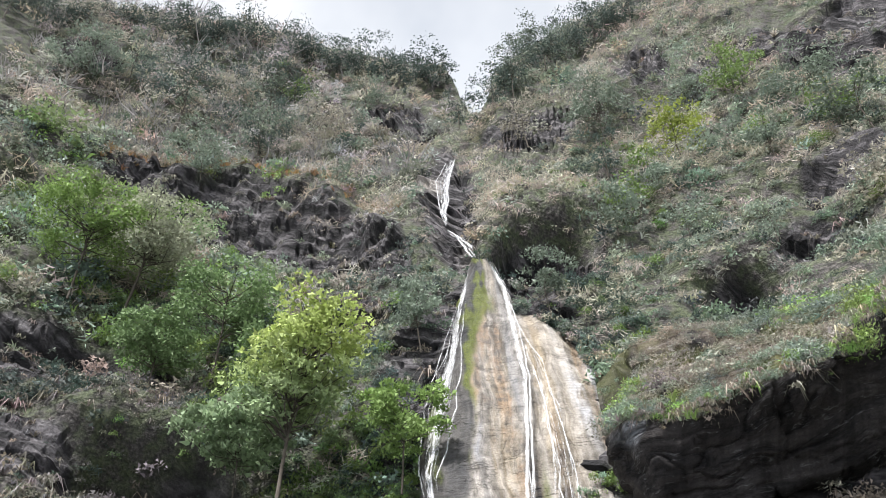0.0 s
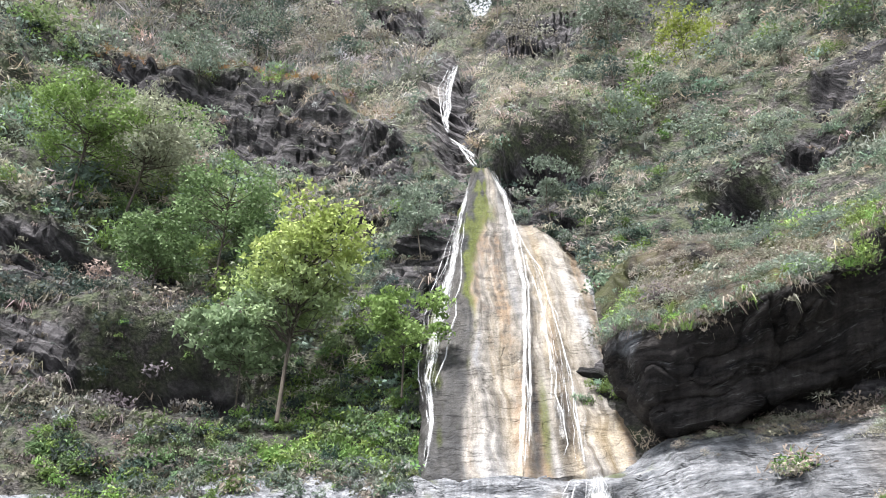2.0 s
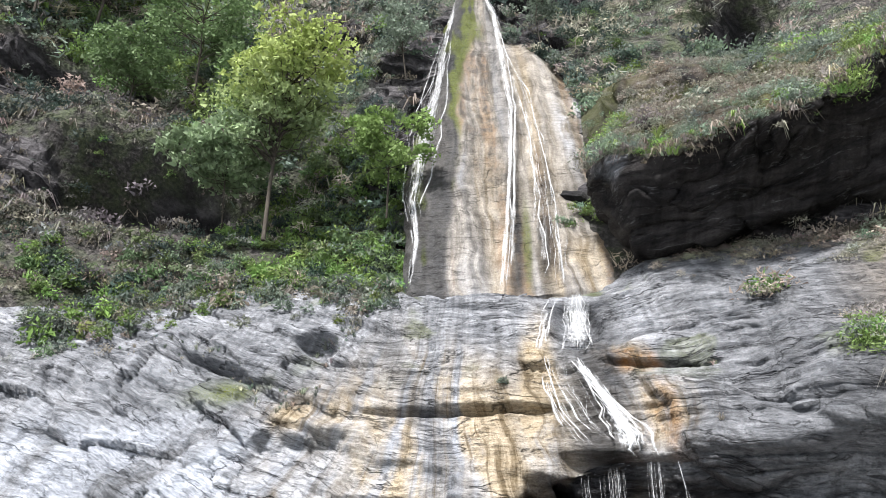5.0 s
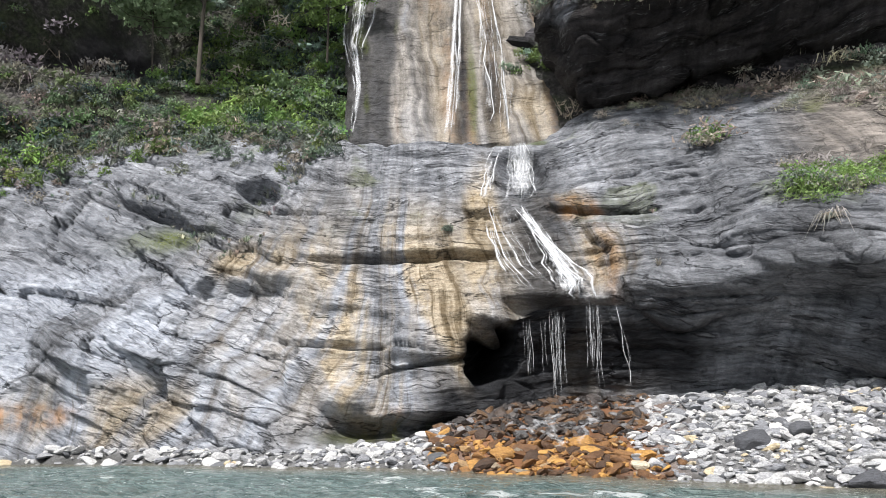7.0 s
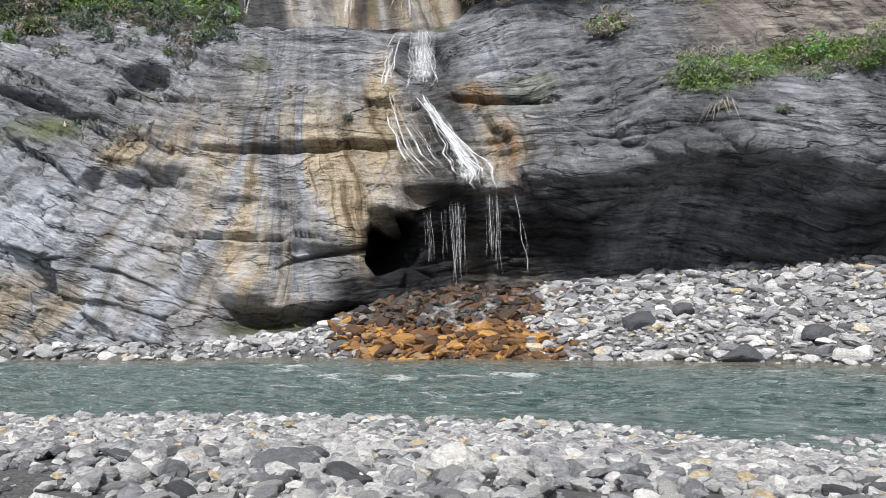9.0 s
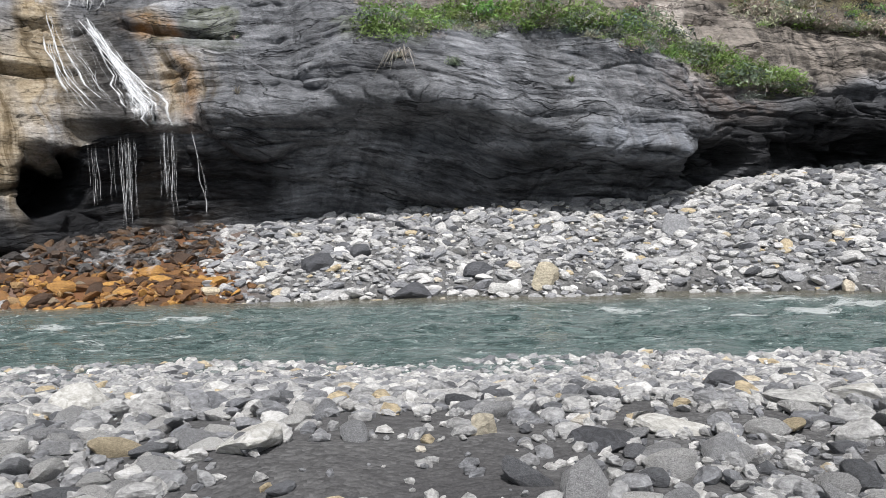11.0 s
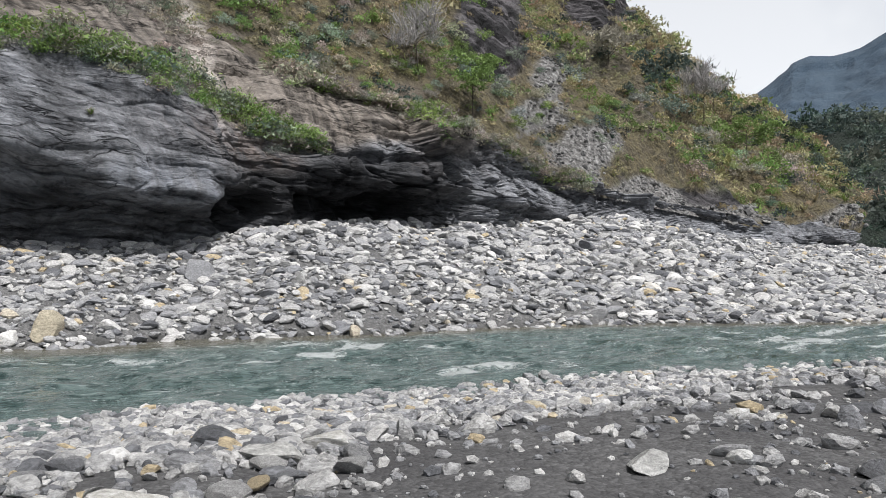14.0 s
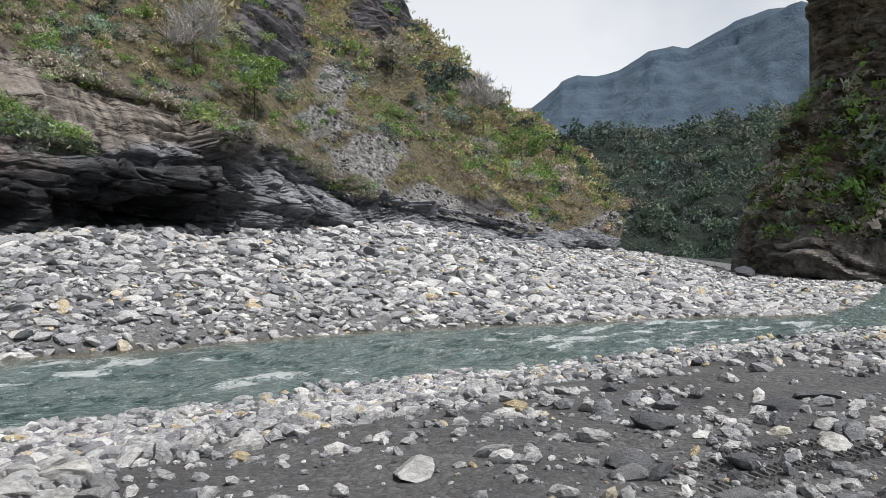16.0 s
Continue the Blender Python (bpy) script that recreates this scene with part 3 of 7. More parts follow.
mark(me, "bedding", p[:, 2] + dip * along + 0.5 * warp)
mark(me, "runoff", along - np.interp(a, [-22, -13, -3, 4], [0.0, 0.75, 0.55, 0.0]) * (p[:, 2] - 0.5) + 0.5 * fbm(p, 3.0, 3, 58))
lean = smoothstep(-0.1, 0.35, run2 + 0.3 * patchy)
mark(me, "tan", np.clip((0.45 + 0.7 * lean) * bump_at(a, e, -0.5, 3.0, 9.0, 8.5, 4) + bump_at(a, e, 8.4, 10.0, 1.2, 4.4, 4) + bump_at(a, e, 16.8, 8.0, 2.4, 2.2, 3) + bump_at(a, e, 14.2, 11.6, 1.9, 1.2, 4) + 0.8 * bump_at(a, e, -17, -2, 6, 2.5, 4)
                           + 0.5 * bump_at(a, e, 9, 7, 6, 4, 3) + 0.9 * bump_at(a, e, -8.5, 7.6, 2.5, 1.0, 3) + 0.8 * bump_at(a, e, 14.5, 0.6, 4.6, 2.6, 4), 0, 1))
mark(me, "rust", np.clip(bump_at(a, e, 14.8, 11.3, 1.7, 0.8, 4) * smoothstep(-0.3, 0.3, patchy) + bump_at(a, e, 7.9, 8.5, 0.8, 4.0, 4) * smoothstep(0, 0.5, run) * 0.9 + bump_at(a, e, 16.6, 7.4, 1.2, 1.9, 3) * smoothstep(0.0, 0.4, run) * 0.8
                            + bump_at(a, e, 3.5, -3.2, 6, 1.2, 4) * 0.55 * smoothstep(-0.3, 0.3, run) + bump_at(a, e, -21.5, -2.0, 3.0, 0.8, 4) * 0.9 + bump_at(a, e, 57, 6.5, 9, 3.5, 3) * 0.3 * smoothstep(-0.2, 0.4, patchy), 0, 1))
mark(me, "pale", np.clip(0.1 + 0.75 * smoothstep(9, 3, a) * (0.12 + 0.88 * smoothstep(10, 4, e)) + bump_at(a, e, 47, 3.2, 5.0, 1.6, 4) * 0.9 + bump_at(a, e, -20, 0.5, 5, 3, 4) * 0.5 + 0.05 * bump_at(a, e, 40, 9, 8, 3, 4) + 0.15 * smoothstep(-0.1, 0.5, patchy) + 0.5 * bump_at(a, e, 42, 2.2, 6, 2.0, 4) + 0.6 * smoothstep(-4, -10, a) * smoothstep(8, 3, e) + 0.3 * bump_at(a, e, 28, 2.0, 14, 3.0, 4) * smoothstep(-0.2, 0.5, patchy), 0, 1))
above = smoothstep(-0.6, 0.6, e - np.interp(a, [q[0] for q in LEDGE], [q[1] for q in LEDGE]))
mark(me, "chalk", np.clip(1.3 * bump_at(a + 0.45 * (e - 11.4), e, 50.0, 11.4, 0.8, 3.4, 4) * smoothstep(-0.9, 0.0, patchy), 0, 1))
mark(me, "earth", above * smoothstep(27, 32, a) * smoothstep(70, 64, a))
mark(me, "moss", np.clip(bump_at(a, e, 2.2, -3.8, 5.5, 1.0, 4) * smoothstep(-0.3, 0.3, run) * 0.8 + smoothstep(0.6, 0.9, fbm(p, 2.4, 4, 71)) * smoothstep(8, 14, e) * 0.6 + bump_at(a, e, -12.5, 9.0, 4.0, 0.9, 3) * smoothstep(-0.1, 0.4, patchy), 0, 1))
# wet by the falls; shade of cave, undercut and dens painted in as well
mark(me, "wet_shade", np.clip(bump_at(a, e, 12.4, 9.0, 2.2, 7.5, 4) * 0.55 + bump_at(a, e, 13.5, 1.2, 5.0, 3.6, 6) * (0.6 + 0.2 * smoothstep(-0.2, 0.3, run)) + bump_at(a, e, 8.5, 1.4, 2.0, 2.4, 6) * 0.8 + smoothstep(18, 22, a) * smoothstep(48, 42, a) * smoothstep(6.0, 4.0, e) * 0.17 + bump_at(a, e, 19.5, 1.0, 3.5, 3.0, 4) * 0.6 + bump_at(a, e, 10, 6, 5, 4.5, 4) * 0.1 + bump_at(a, e, 9, -2.2, 5, 2.2, 4) * 0.7 + bump_at(a, e, 1.5, -3.9, 6.5, 0.8, 4) * 0.6 + bump_at(a, e, 34, 9.5, 13, 3.5, 4) * 0.16 + bump_at(a, e, 24, 15, 10, 3, 4) * 0.14 + bump_at(a, e, 51, 3.0, 7, 3.5, 4) * 0.14 + bump_at(a, e, 40, 1.2, 14, 1.6, 4) * 0.3 + bump_at(a, e, 60, 3.2, 8, 3.0, 4) * 0.7 + smoothstep(14, 22, a) * (0.03 + 0.12 * smoothstep(38, 30, a) * smoothstep(4, 7, e)) * smoothstep(60, 52, a)
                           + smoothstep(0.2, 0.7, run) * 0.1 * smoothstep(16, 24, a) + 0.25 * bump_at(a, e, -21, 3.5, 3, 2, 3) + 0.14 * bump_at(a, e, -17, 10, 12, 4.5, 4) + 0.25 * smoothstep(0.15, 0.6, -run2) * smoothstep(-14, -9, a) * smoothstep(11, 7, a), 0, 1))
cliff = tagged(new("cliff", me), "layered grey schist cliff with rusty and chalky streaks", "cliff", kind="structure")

# ---- mountainside ----
bearings = np.concatenate([np.arange(-50, -37, 0.8), np.arange(-37, 44, 0.22), np.arange(44, 93.01, 0.3)])
g = sheet([[(b, e - 0.6, d + 0.4) for b, e, d in BASE], MID, UPPER, HIGH, CREST, [(b, e - 9, d + 60) for b, e, d in CREST]], [58, 64, 54, 38, 5], bearings)
g[1:-6] = smooth_rows(g[1:-6].copy(), 6)
shape = g.shape
nrm = normals(g).reshape(-1, 3)
p = g.reshape(-1, 3)
a, e, r = (v.ravel() for v in polar(g))
along = r * np.radians(a)
patchy = fbm(p, 6.0, 4, 81)
ROCKY = [(-25, 40.2, 5.5, 1.7), (-17, 40.2, 6, 2.3), (-10, 38.7, 5, 2.6), (-4.5, 38.2, 2.5, 2.2), (-7, 33.6, 3.5, 1.6), (-30, 29.6, 6, 1.5), (-24, 28.6, 4, 1.1), (-31, 26.8, 2.5, 1.0), (-19, 21.6, 5.5, 1.7), (-30, 22, 5, 1.5),
         (9.5, 46.6, 5.5, 1.3), (22, 48.8, 3, 1.9), (31, 47.2, 6, 1.5), (40, 45.4, 6, 2.3), (10, 38.0, 4.5, 1.3), (31, 35.4, 3.5, 1.8), (24.5, 33.0, 3, 1.4), (35.5, 38.4, 4, 1.5), (-4, 47.6, 4, 1.3), (-34, 47, 3.5, 1.0),
         (1.5, 42.5, 3.0, 4.5), (5, 26, 10, 11), (28, 22, 12, 4), (69, 14.5, 3.0, 4.0), (76.5, 16.5, 2.5, 2.5), (83.5, 3.2, 3.5, 0.9)]
rocky = np.max([bump_at(a, e, *q, 4) for q in ROCKY], 0)
rocky = smoothstep(0.32, 0.62, rocky + 0.16 * patchy)
scree = np.max([bump_at(a, e, *q, 3) for q in [(73.2, 11.2, 1.5, 2.0), (72.5, 8.5, 2.0, 1.2), (75.5, 6.3, 2.8, 1.6), (75, 3.8, 2.0, 1.4), (80, 3.4, 3, 1.0), (85, 2.2, 4, 0.8), (90, 1.2, 3, 0.6)]], 0)
scree = smoothstep(0.4, 0.65, scree + 0.45 * fbm(p, 3.0, 3, 84))
tan = smoothstep(0.35, 0.6, np.max([bump_at(a, e, *q, 4) for q in [(58, 9.6, 7.5, 1.8), (50.5, 11, 3.5, 3.2), (42, 14, 5, 1.4), (30, 17.2, 9, 1.5)]], 0) + 0.12 * patchy)
crest = smoothstep(0, 12, (shape[0] - 6) - np.repeat(np.arange(shape[0]), shape[1]))
rows_up = smoothstep(0, 12, np.repeat(np.arange(shape[0]), shape[1]))
size = np.clip(r / 60, 0.5, 1.6)
out = (1.5 * fbm(p, 13.0, 3, 91) + 0.6 * fbm(p, 4.0, 4, 92)) * size
size = size * np.interp(a, [55, 64], [1.0, 0.5])
ledges = p[:, 2] + 0.26 * along + 0.8 * fbm(p, 16.0, 2, 82)
out += rocky * size * (1.0 * strata(ledges, along, 2.2, 93, 2.5) + 0.6 * strata(ledges + 0.1 * fbm(p, 2.0, 2, 95), along, 0.85, 94, 3.0))
own, gap = blocks(along / 3.0 + 0.3 * fbm(p, 3.0, 2, 96), ledges / 1.2, 97)
out += rocky * size * (0.3 * own - 0.2 * np.exp(-((gap / 0.06) ** 2)))
hollow = bump_at(a, e, -19.5, 21.4, 6, 1.7, 4) * 5.0 + bump_at(a, e, -29, 29.4, 6, 1.2, 4) * 3.0 + bump_at(a, e, -14, 38.6, 9, 1.6, 4) * 2.2 + bump_at(a, e, -24, 40.3, 5, 1.1, 4) * 2.0
hollow += bump_at(a, e, 10, 37.8, 5, 1.4, 4) * 4.5 + bump_at(a, e, 25, 33.0, 3.5, 1.2, 4) * 3.0 + bump_at(a, e, 31.5, 35.6, 4, 1.2, 4) * 2.5 + bump_at(a, e, 35, 38.2, 4, 1.0, 4) * 2.0
hollow -= bump_at(a, e, -20, 24.2, 8, 1.2, 4) * 2.4 + bump_at(a, e, 11, 40.6, 6, 1.2, 4) * 3.6 + bump_at(a, e, -16, 42.4 - 0.02 * (a + 16) ** 2, 13, 0.8, 4) * 1.8 + bump_at(a, e, 25, 35.2, 5, 1.0, 4) * 1.6
gully = np.exp(-(((a - (2.0 + 0.1 * (e - 42))) / 2.2) ** 2)) * smoothstep(36, 40, e) * 3.0
p = p + nrm * (out * (0.25 + 0.75 * crest) * rows_up - gully * crest - hollow)[:, None]
me = fast_mesh("mountainside", p, grid_faces(*shape[:2]), HILL, False)
mark(me, "rocky", rocky)
mark(me, "scree", scree)
mark(me, "grass", smoothstep(44, 52, a) * smoothstep(-0.9, 0.2, patchy))
mark(me, "tan", tan)
mark(me, "pale", np.clip(bump_at(a + 0.45 * (e - 11.4), e, 50.0, 11.4, 0.9, 3.6, 4) * 1.3 * smoothstep(-0.6, 0.0, patchy + 0.4) + 0.55 * bump_at(a, e, -0.4, 42.6, 0.9, 2.6, 4) * smoothstep(-0.5, 0.2, patchy) + 0.35 * bump_at(a, e, 2.6, 38.9, 1.2, 1.0, 4), 0, 1))
mark(me, "ledges", ledges)
tagged(new("mountainside", me), "steep mountainside of dark ledges, scrub and dry grass", "mountainside", kind="structure")
hill = dict(p=p, n=normals(p.reshape(shape)).reshape(-1, 3), a=a, e=e, r=r, rocky=rocky, scree=scree, tan=tan, shape=shape)

# ---- river edges and ground ----
DX, DY = 0.8336, -0.5524
TRACK = [(6.3, -0.6), (6.84, -1.1), (7.24, -1.5), (7.6, -2.0), (8.0, -2.7)]
NEAR_EDGE = [(-60, 6), (-30, 8.2), (-15.3, 10.2), (-6.4, 11.9), (-2, 11.9), (0.4, 11.6), (4, 11.7), (7.8, 11.3), (9.7, 11.4), (15.1, 10.4), (23.6, 9.2), (30.8, 7.8), (35.3, 7.4), (50, 7), (90, 5)]
FAR_EDGE = [(-50, 38.5), (-35, 33), (-20.7, 29.7), (-7.2, 25.0), (8.4, 21.7), (24, 20.2), (41.3, 19.9), (63.5, 21.8), (74.7, 24.8), (93.3, 30.2), (105.4, 36.4), (107.4, 43), (108.3, 51), (108.8, 64), (109.2, 74), (125, 74)]
GROUND_FOOT = FOOT[:-1] + [(93, 0.2, 80), (97, -0.4, 92), (100.5, -1.25, 95), (105, -1.7, 80), (109, -1.9, 75), (125, -1.95, 74)]
WATER_Z = -0.9


def ground_z(x, y):
    """Height of the bare ground."""
    x, y = np.asarray(x, float), np.asarray(y, float)
    s, n = DX * x + DY * y, -DY * x + DX * y
    b, r = np.degrees(np.arctan2(x, y)), np.hypot(x, y)
    ne = np.array(NEAR_EDGE)
    inland = np.interp(s, ne[:, 0], ne[:, 1]) - n
    near = WATER_Z - 0.1 + 1.0 * smoothstep(-0.6, 7.5, inland)
    near = np.where(inland < -0.6, WATER_Z - 0.1 - 0.5 * smoothstep(0.6, 2.5, -inland), near)
    fe, ft = np.array(FAR_EDGE), np.array(GROUND_FOOT)
    rf = np.interp(b, fe[:, 0], fe[:, 1])
    rt = np.interp(b, ft[:, 0], ft[:, 2])
    zt = EYE + rt * np.tan(np.radians(np.interp(b, ft[:, 0], ft[:, 1])))
    k = np.clip((r - rf) / np.maximum(rt - rf, 0.3), 0, 1)
    far = np.where(r < rf, WATER_Z - 0.08 - 0.5 * smoothstep(0, 2.0, rf - r), WATER_Z - 0.08 + (zt - WATER_Z + 0.08) * k ** 0.75)
    ahead = (b > -55) & (b < 125)
    flat = np.stack([x.ravel(), y.ravel(), 0 * x.ravel()], 1)
    rough = (0.05 * fbm(flat, 2.2, 3, 101) + 0.02 * fbm(flat, 0.6, 2, 102)).reshape(x.shape)
    return np.where(ahead, np.maximum(near, far), near) + rough, inland, np.where(ahead, r - rf, -9.0)


bs = np.concatenate([np.arange(-60, 126, 0.9), np.arange(130, 301, 5)])
rs = np.concatenate([np.linspace(0.3, 4, 12), np.geomspace(4.2, 110, 190), np.geomspace(120, 3000, 14)])
B, R = np.meshgrid(np.radians(bs), rs)
X, Y = R * np.sin(B), R * np.cos(B)
Z, inland, over = ground_z(X, Y)
P = np.stack([X, Y, Z], -1).reshape(-1, 3)
gf = grid_faces(*X.shape)
me = fast_mesh("ground", P, gf, GROUND, True)
ab = np.degrees(np.arctan2(P[:, 0], P[:, 1]))
mark(me, "sand", smoothstep(0.3, 2.5, inland.ravel()) * (P[:, 0] * 0 + 1) * (over.ravel() < 0))
mark(me, "rust", np.exp(-(((ab - 12.6) / 6.8) ** 4)) * (over.ravel() > -0.5))
mark(me, "wet_shade", np.clip((inland.ravel() < 0.35) * (over.ravel() < 0.25) * 1.0 + 0.5 * np.exp(-(((ab - 13) / 4.0) ** 4)) * (over.ravel() > 0), 0, 1))
ground = tagged(new("ground", me), "grey river gravel with dark sand", "ground", kind="structure")

# ---- river surface ----
ss, ns = np.concatenate([np.arange(-60, -24, 0.6), np.arange(-24, 48, 0.14), np.arange(48, 110, 0.5)]), np.concatenate([np.arange(4.0, 9.0, 0.25), np.arange(9.0, 20.5, 0.13), np.arange(20.6, 34, 0.4)])
S, N = np.meshgrid(ss, ns)
X, Y = DX * S - DY * N, DY * S + DX * N
gz, inland, over = ground_z(X, Y)
flow = np.stack([S.ravel(), N.ravel(), 0 * S.ravel()], 1)
mid = smoothstep(0.2, 2.0, -inland.ravel()) * smoothstep(0.2, 2.2, -over.ravel())
rapid = 0.45 + 0.55 * np.exp(-(((S.ravel() - 25) / 9) ** 2)) + 0.2 * np.exp(-(((S.ravel() - 6) / 6) ** 2))
ridge = 1 - np.abs(fbm(flow, 1.0, 3, 112, (0.75, 1, 1)))
wave = 0.09 * fbm(flow, 2.4, 2, 111, (0.6, 1, 1)) + 0.15 * (ridge - 0.6)
wave *= (0.25 + 0.75 * mid) * (0.55 + 0.45 * rapid)
patches = fbm(flow, 5.0, 3, 113)
caps = fbm(flow, 0.75, 4, 114, (0.6, 1.25, 1))
# white of the riffles, raised about s 25 to paint bright sky reflection too
foam_glare = smoothstep(0.6, 1.35, caps + 0.45 * patches + 0.85 * (rapid - 0.55)) * mid
keep = (gz < WATER_Z + 0.12)
q = grid_faces(*S.shape)
q = q[keep.ravel()[q].any(1)]
me = fast_mesh("river", np.stack([X.ravel(), Y.ravel(), WATER_Z + wave], 1), q, WATER, True)
mark(me, "foam_glare", foam_glare)
mark(me, "shallow", np.clip(1.15 - mid, 0, 1) * smoothstep(-3.2, -0.2, over.ravel()) * 0.8)
tagged(new("river", me), "shallow teal river with small white riffles", "river", kind="structure")


# ---- the slab that the fall runs down ----
SLAB_LEFT = [(15.0, -1.4), (20.1, -0.7), (22.9, -1.1), (27.3, -0.2), (30.9, 1.2), (34.1, 2.0), (37.8, 3.3)]
SLAB_RIGHT = [(15.0, 15.5), (16.8, 14.9), (18.6, 15.9), (21.1, 13.8), (23.5, 13.3), (25.8, 14.0), (29.1, 12.8), (32.2, 10.9), (33.6, 7.2), (37.8, 4.9)]
SLAB_DIST = [(15.0, 37.2), (16.2, 36.9), (27.5, 42.6), (37.8, 49.8)]


def table(rows, x):
    rows = np.array(rows)
    return np.interp(x, rows[:, 0], rows[:, 1])


def slab_dist(bearing, rise):
    lo, hi = table(SLAB_LEFT, rise), table(SLAB_RIGHT, rise)
    u = np.clip((bearing - lo) / (hi - lo), 0, 1)
    return table(SLAB_DIST, rise) - 0.9 * np.sin(np.pi * u) ** 0.6 + 1.2 * (np.abs(2 * u - 1) ** 10)


E_, U_ = np.meshgrid(np.arange(15.0, 37.85, 0.12), np.linspace(0, 1, 130), indexing="ij")
A_ = table(SLAB_LEFT, E_) + (table(SLAB_RIGHT, E_) - table(SLAB_LEFT, E_)) * U_
g = spot(A_, E_, slab_dist(A_, E_))
p, nrm = g.reshape(-1, 3), normals(g).reshape(-1, 3)
along = p[:, 0]
folds = fbm(np.stack([along, 0 * along, p[:, 2] * 0.1], 1), 1.8, 3, 131)
cracked_right = bump_at(A_.ravel(), E_.ravel(), 12.3, 28, 1.9, 5.5, 4)
p = p + nrm * (0.3 * folds + 0.10 * fbm(p, 0.9, 4, 132) + (0.015 + 0.25 * cracked_right) * strata(p[:, 2] + 0.3 * along + 0.5 * fbm(p, 2.0, 2, 134), along, 1.1, 133, 3.0))[:, None]
me = fast_mesh("slab_face", p, grid_faces(*E_.shape), SLAB_ROCK, True)
mark(me, "bedding", p[:, 2])
mark(me, "runoff", along + 0.25 * fbm(p, 2.0, 3, 137))
u, e, a = U_.ravel(), E_.ravel(), A_.ravel()
seam = np.interp(e, [16, 20, 26, 30.5, 35], [1.2, 1.6, 2.6, 2.7, 4.0])
run = fbm(np.stack([along, 0 * along, p[:, 2] * 0.06], 1), 0.8, 5, 135)
patchy = fbm(p, 1.6, 4, 136)
mark(me, "tan", np.clip(0.05 + 0.2 * bump_at(a, e, 9.5, 27, 2.0, 8, 4) + 0.3 * smoothstep(-0.1, 0.4, run) + 0.6 * bump_at(a, e, 12.5, 17.5, 3.0, 2.2, 4), 0, 0.8))
mark(me, "rust", np.clip(bump_at(a, e, 2.6, 17.5, 0.9, 2.2, 4) * smoothstep(-0.4, 0.2, run) * 0.7 + smoothstep(0.35, 0.8, run + 0.3 * patchy) * 0.4, 0, 1))
mark(me, "pale", np.clip(bump_at(a, e, 12.0, 29, 1.6, 4.5, 4) * 0.8 + bump_at(a, e, 3.0, 25.5, 0.6, 2.5, 4) * 0.6 + 0.25 * smoothstep(20, 16, e) + 0.2 * smoothstep(0.0, 0.5, -run), 0, 1))
mark(me, "moss", np.clip(np.exp(-(((a - seam + 0.35 * patchy) / 0.5) ** 4)) * smoothstep(-0.35, 0.45, run + 0.8 * patchy) * 0.85 + smoothstep(33.3, 34.6, e + patchy) * smoothstep(0.72, 0.5, u) * smoothstep(-0.3, 0.4, patchy + run) + bump_at(a, e, 8.0, 20.0, 0.35, 3.0, 4) * 0.8 + 0.6 * smoothstep(-0.1, 0.5, run + 0.6 * patchy) * smoothstep(0.3, -0.3, a - seam), 0, 1))
mark(me, "wet_shade", np.clip(smoothstep(0.7, 0.0, a - seam + 0.25 * run + 0.2 * patchy) * (0.6 + 0.15 * smoothstep(-0.3, 0.3, run)) + bump_at(a, e, 7.2, 23, 0.6, 9, 4) * 0.5 * smoothstep(-0.3, 0.3, run) + bump_at(a, e, 9.3, 20, 0.9, 7, 4) * 0.45 * smoothstep(-0.4, 0.2, run) + smoothstep(0.2, 0.8, patchy + run) * 0.2, 0, 1))
tagged(new("waterfall_slab", me), "smooth buff rock slab streaked with water and moss", "rock face", kind="structure")

# ---- the dark overhanging block ----
bearings = np.arange(12.8, 44.1, 0.13)
UNDER_BACK = [(12.8, 23.3, 38), (15.8, 17.6, 38), (21.2, 17.2, 38), (23.3, 18.6, 38.5), (31.6, 19.2, 38.5), (44, 19, 38.5)]
UNDER = [(12.8, 23.6, 36.5), (13.3, 23.2, 35.5), (14.5, 21.0, 34.9), (15.8, 19.2, 34.6), (17.7, 18.6, 34.4), (21.2, 18.6, 34.4), (23.3, 19.9, 34.8), (31.6, 20.6, 35.5), (44, 20, 36)]
BELLY = [(12.8, 23.9, 36), (13.3, 24.0, 34.8), (15.8, 22.6, 33.2), (19, 22.2, 32.9), (23, 23.2, 33.4), (31.6, 24.2, 34), (44, 24, 35)]
BROW = [(12.8, 24.3, 36), (13.2, 24.7, 35), (14.6, 25.3, 33.2), (19.9, 25.1, 31.5), (23.4, 26.4, 31.3), (28.5, 26.6, 31.5), (34, 29.3, 32), (44, 31, 33.5)]
TOP = [(12.8, 24.8, 38), (13.9, 27, 37), (15.6, 29.6, 38.5), (19.8, 30.7, 39.5), (24.9, 30.7, 40), (34.6, 31.4, 40.5), (44, 32, 41)]
g = sheet([UNDER_BACK, UNDER, BELLY, BROW, TOP, [(b, 30, 47) for b, e, d in TOP]], [14, 30, 34, 30, 4], bearings)
g = smooth_rows(g, 2)
shape = g.shape
p, nrm = g.reshape(-1, 3), normals(g).reshape(-1, 3)
a, e, r = (v.ravel() for v in polar(g))
along = r * np.radians(a)
warp = 0.8 * fbm(p, 4.0, 3, 141)
own, gap = blocks(along / 3.6 + 0.4 * fbm(p, 2.0, 2, 148), (p[:, 2] - 0.18 * along + warp) / 1.5, 149)
own_b, gap_b = blocks(along / 1.3 + 0.4 * fbm(p, 1.0, 2, 138), (p[:, 2] - 0.18 * along + warp) / 0.6, 139)
cracked = 0.22 * own - 0.12 * np.exp(-((gap / 0.04) ** 2)) + 0.05 * own_b
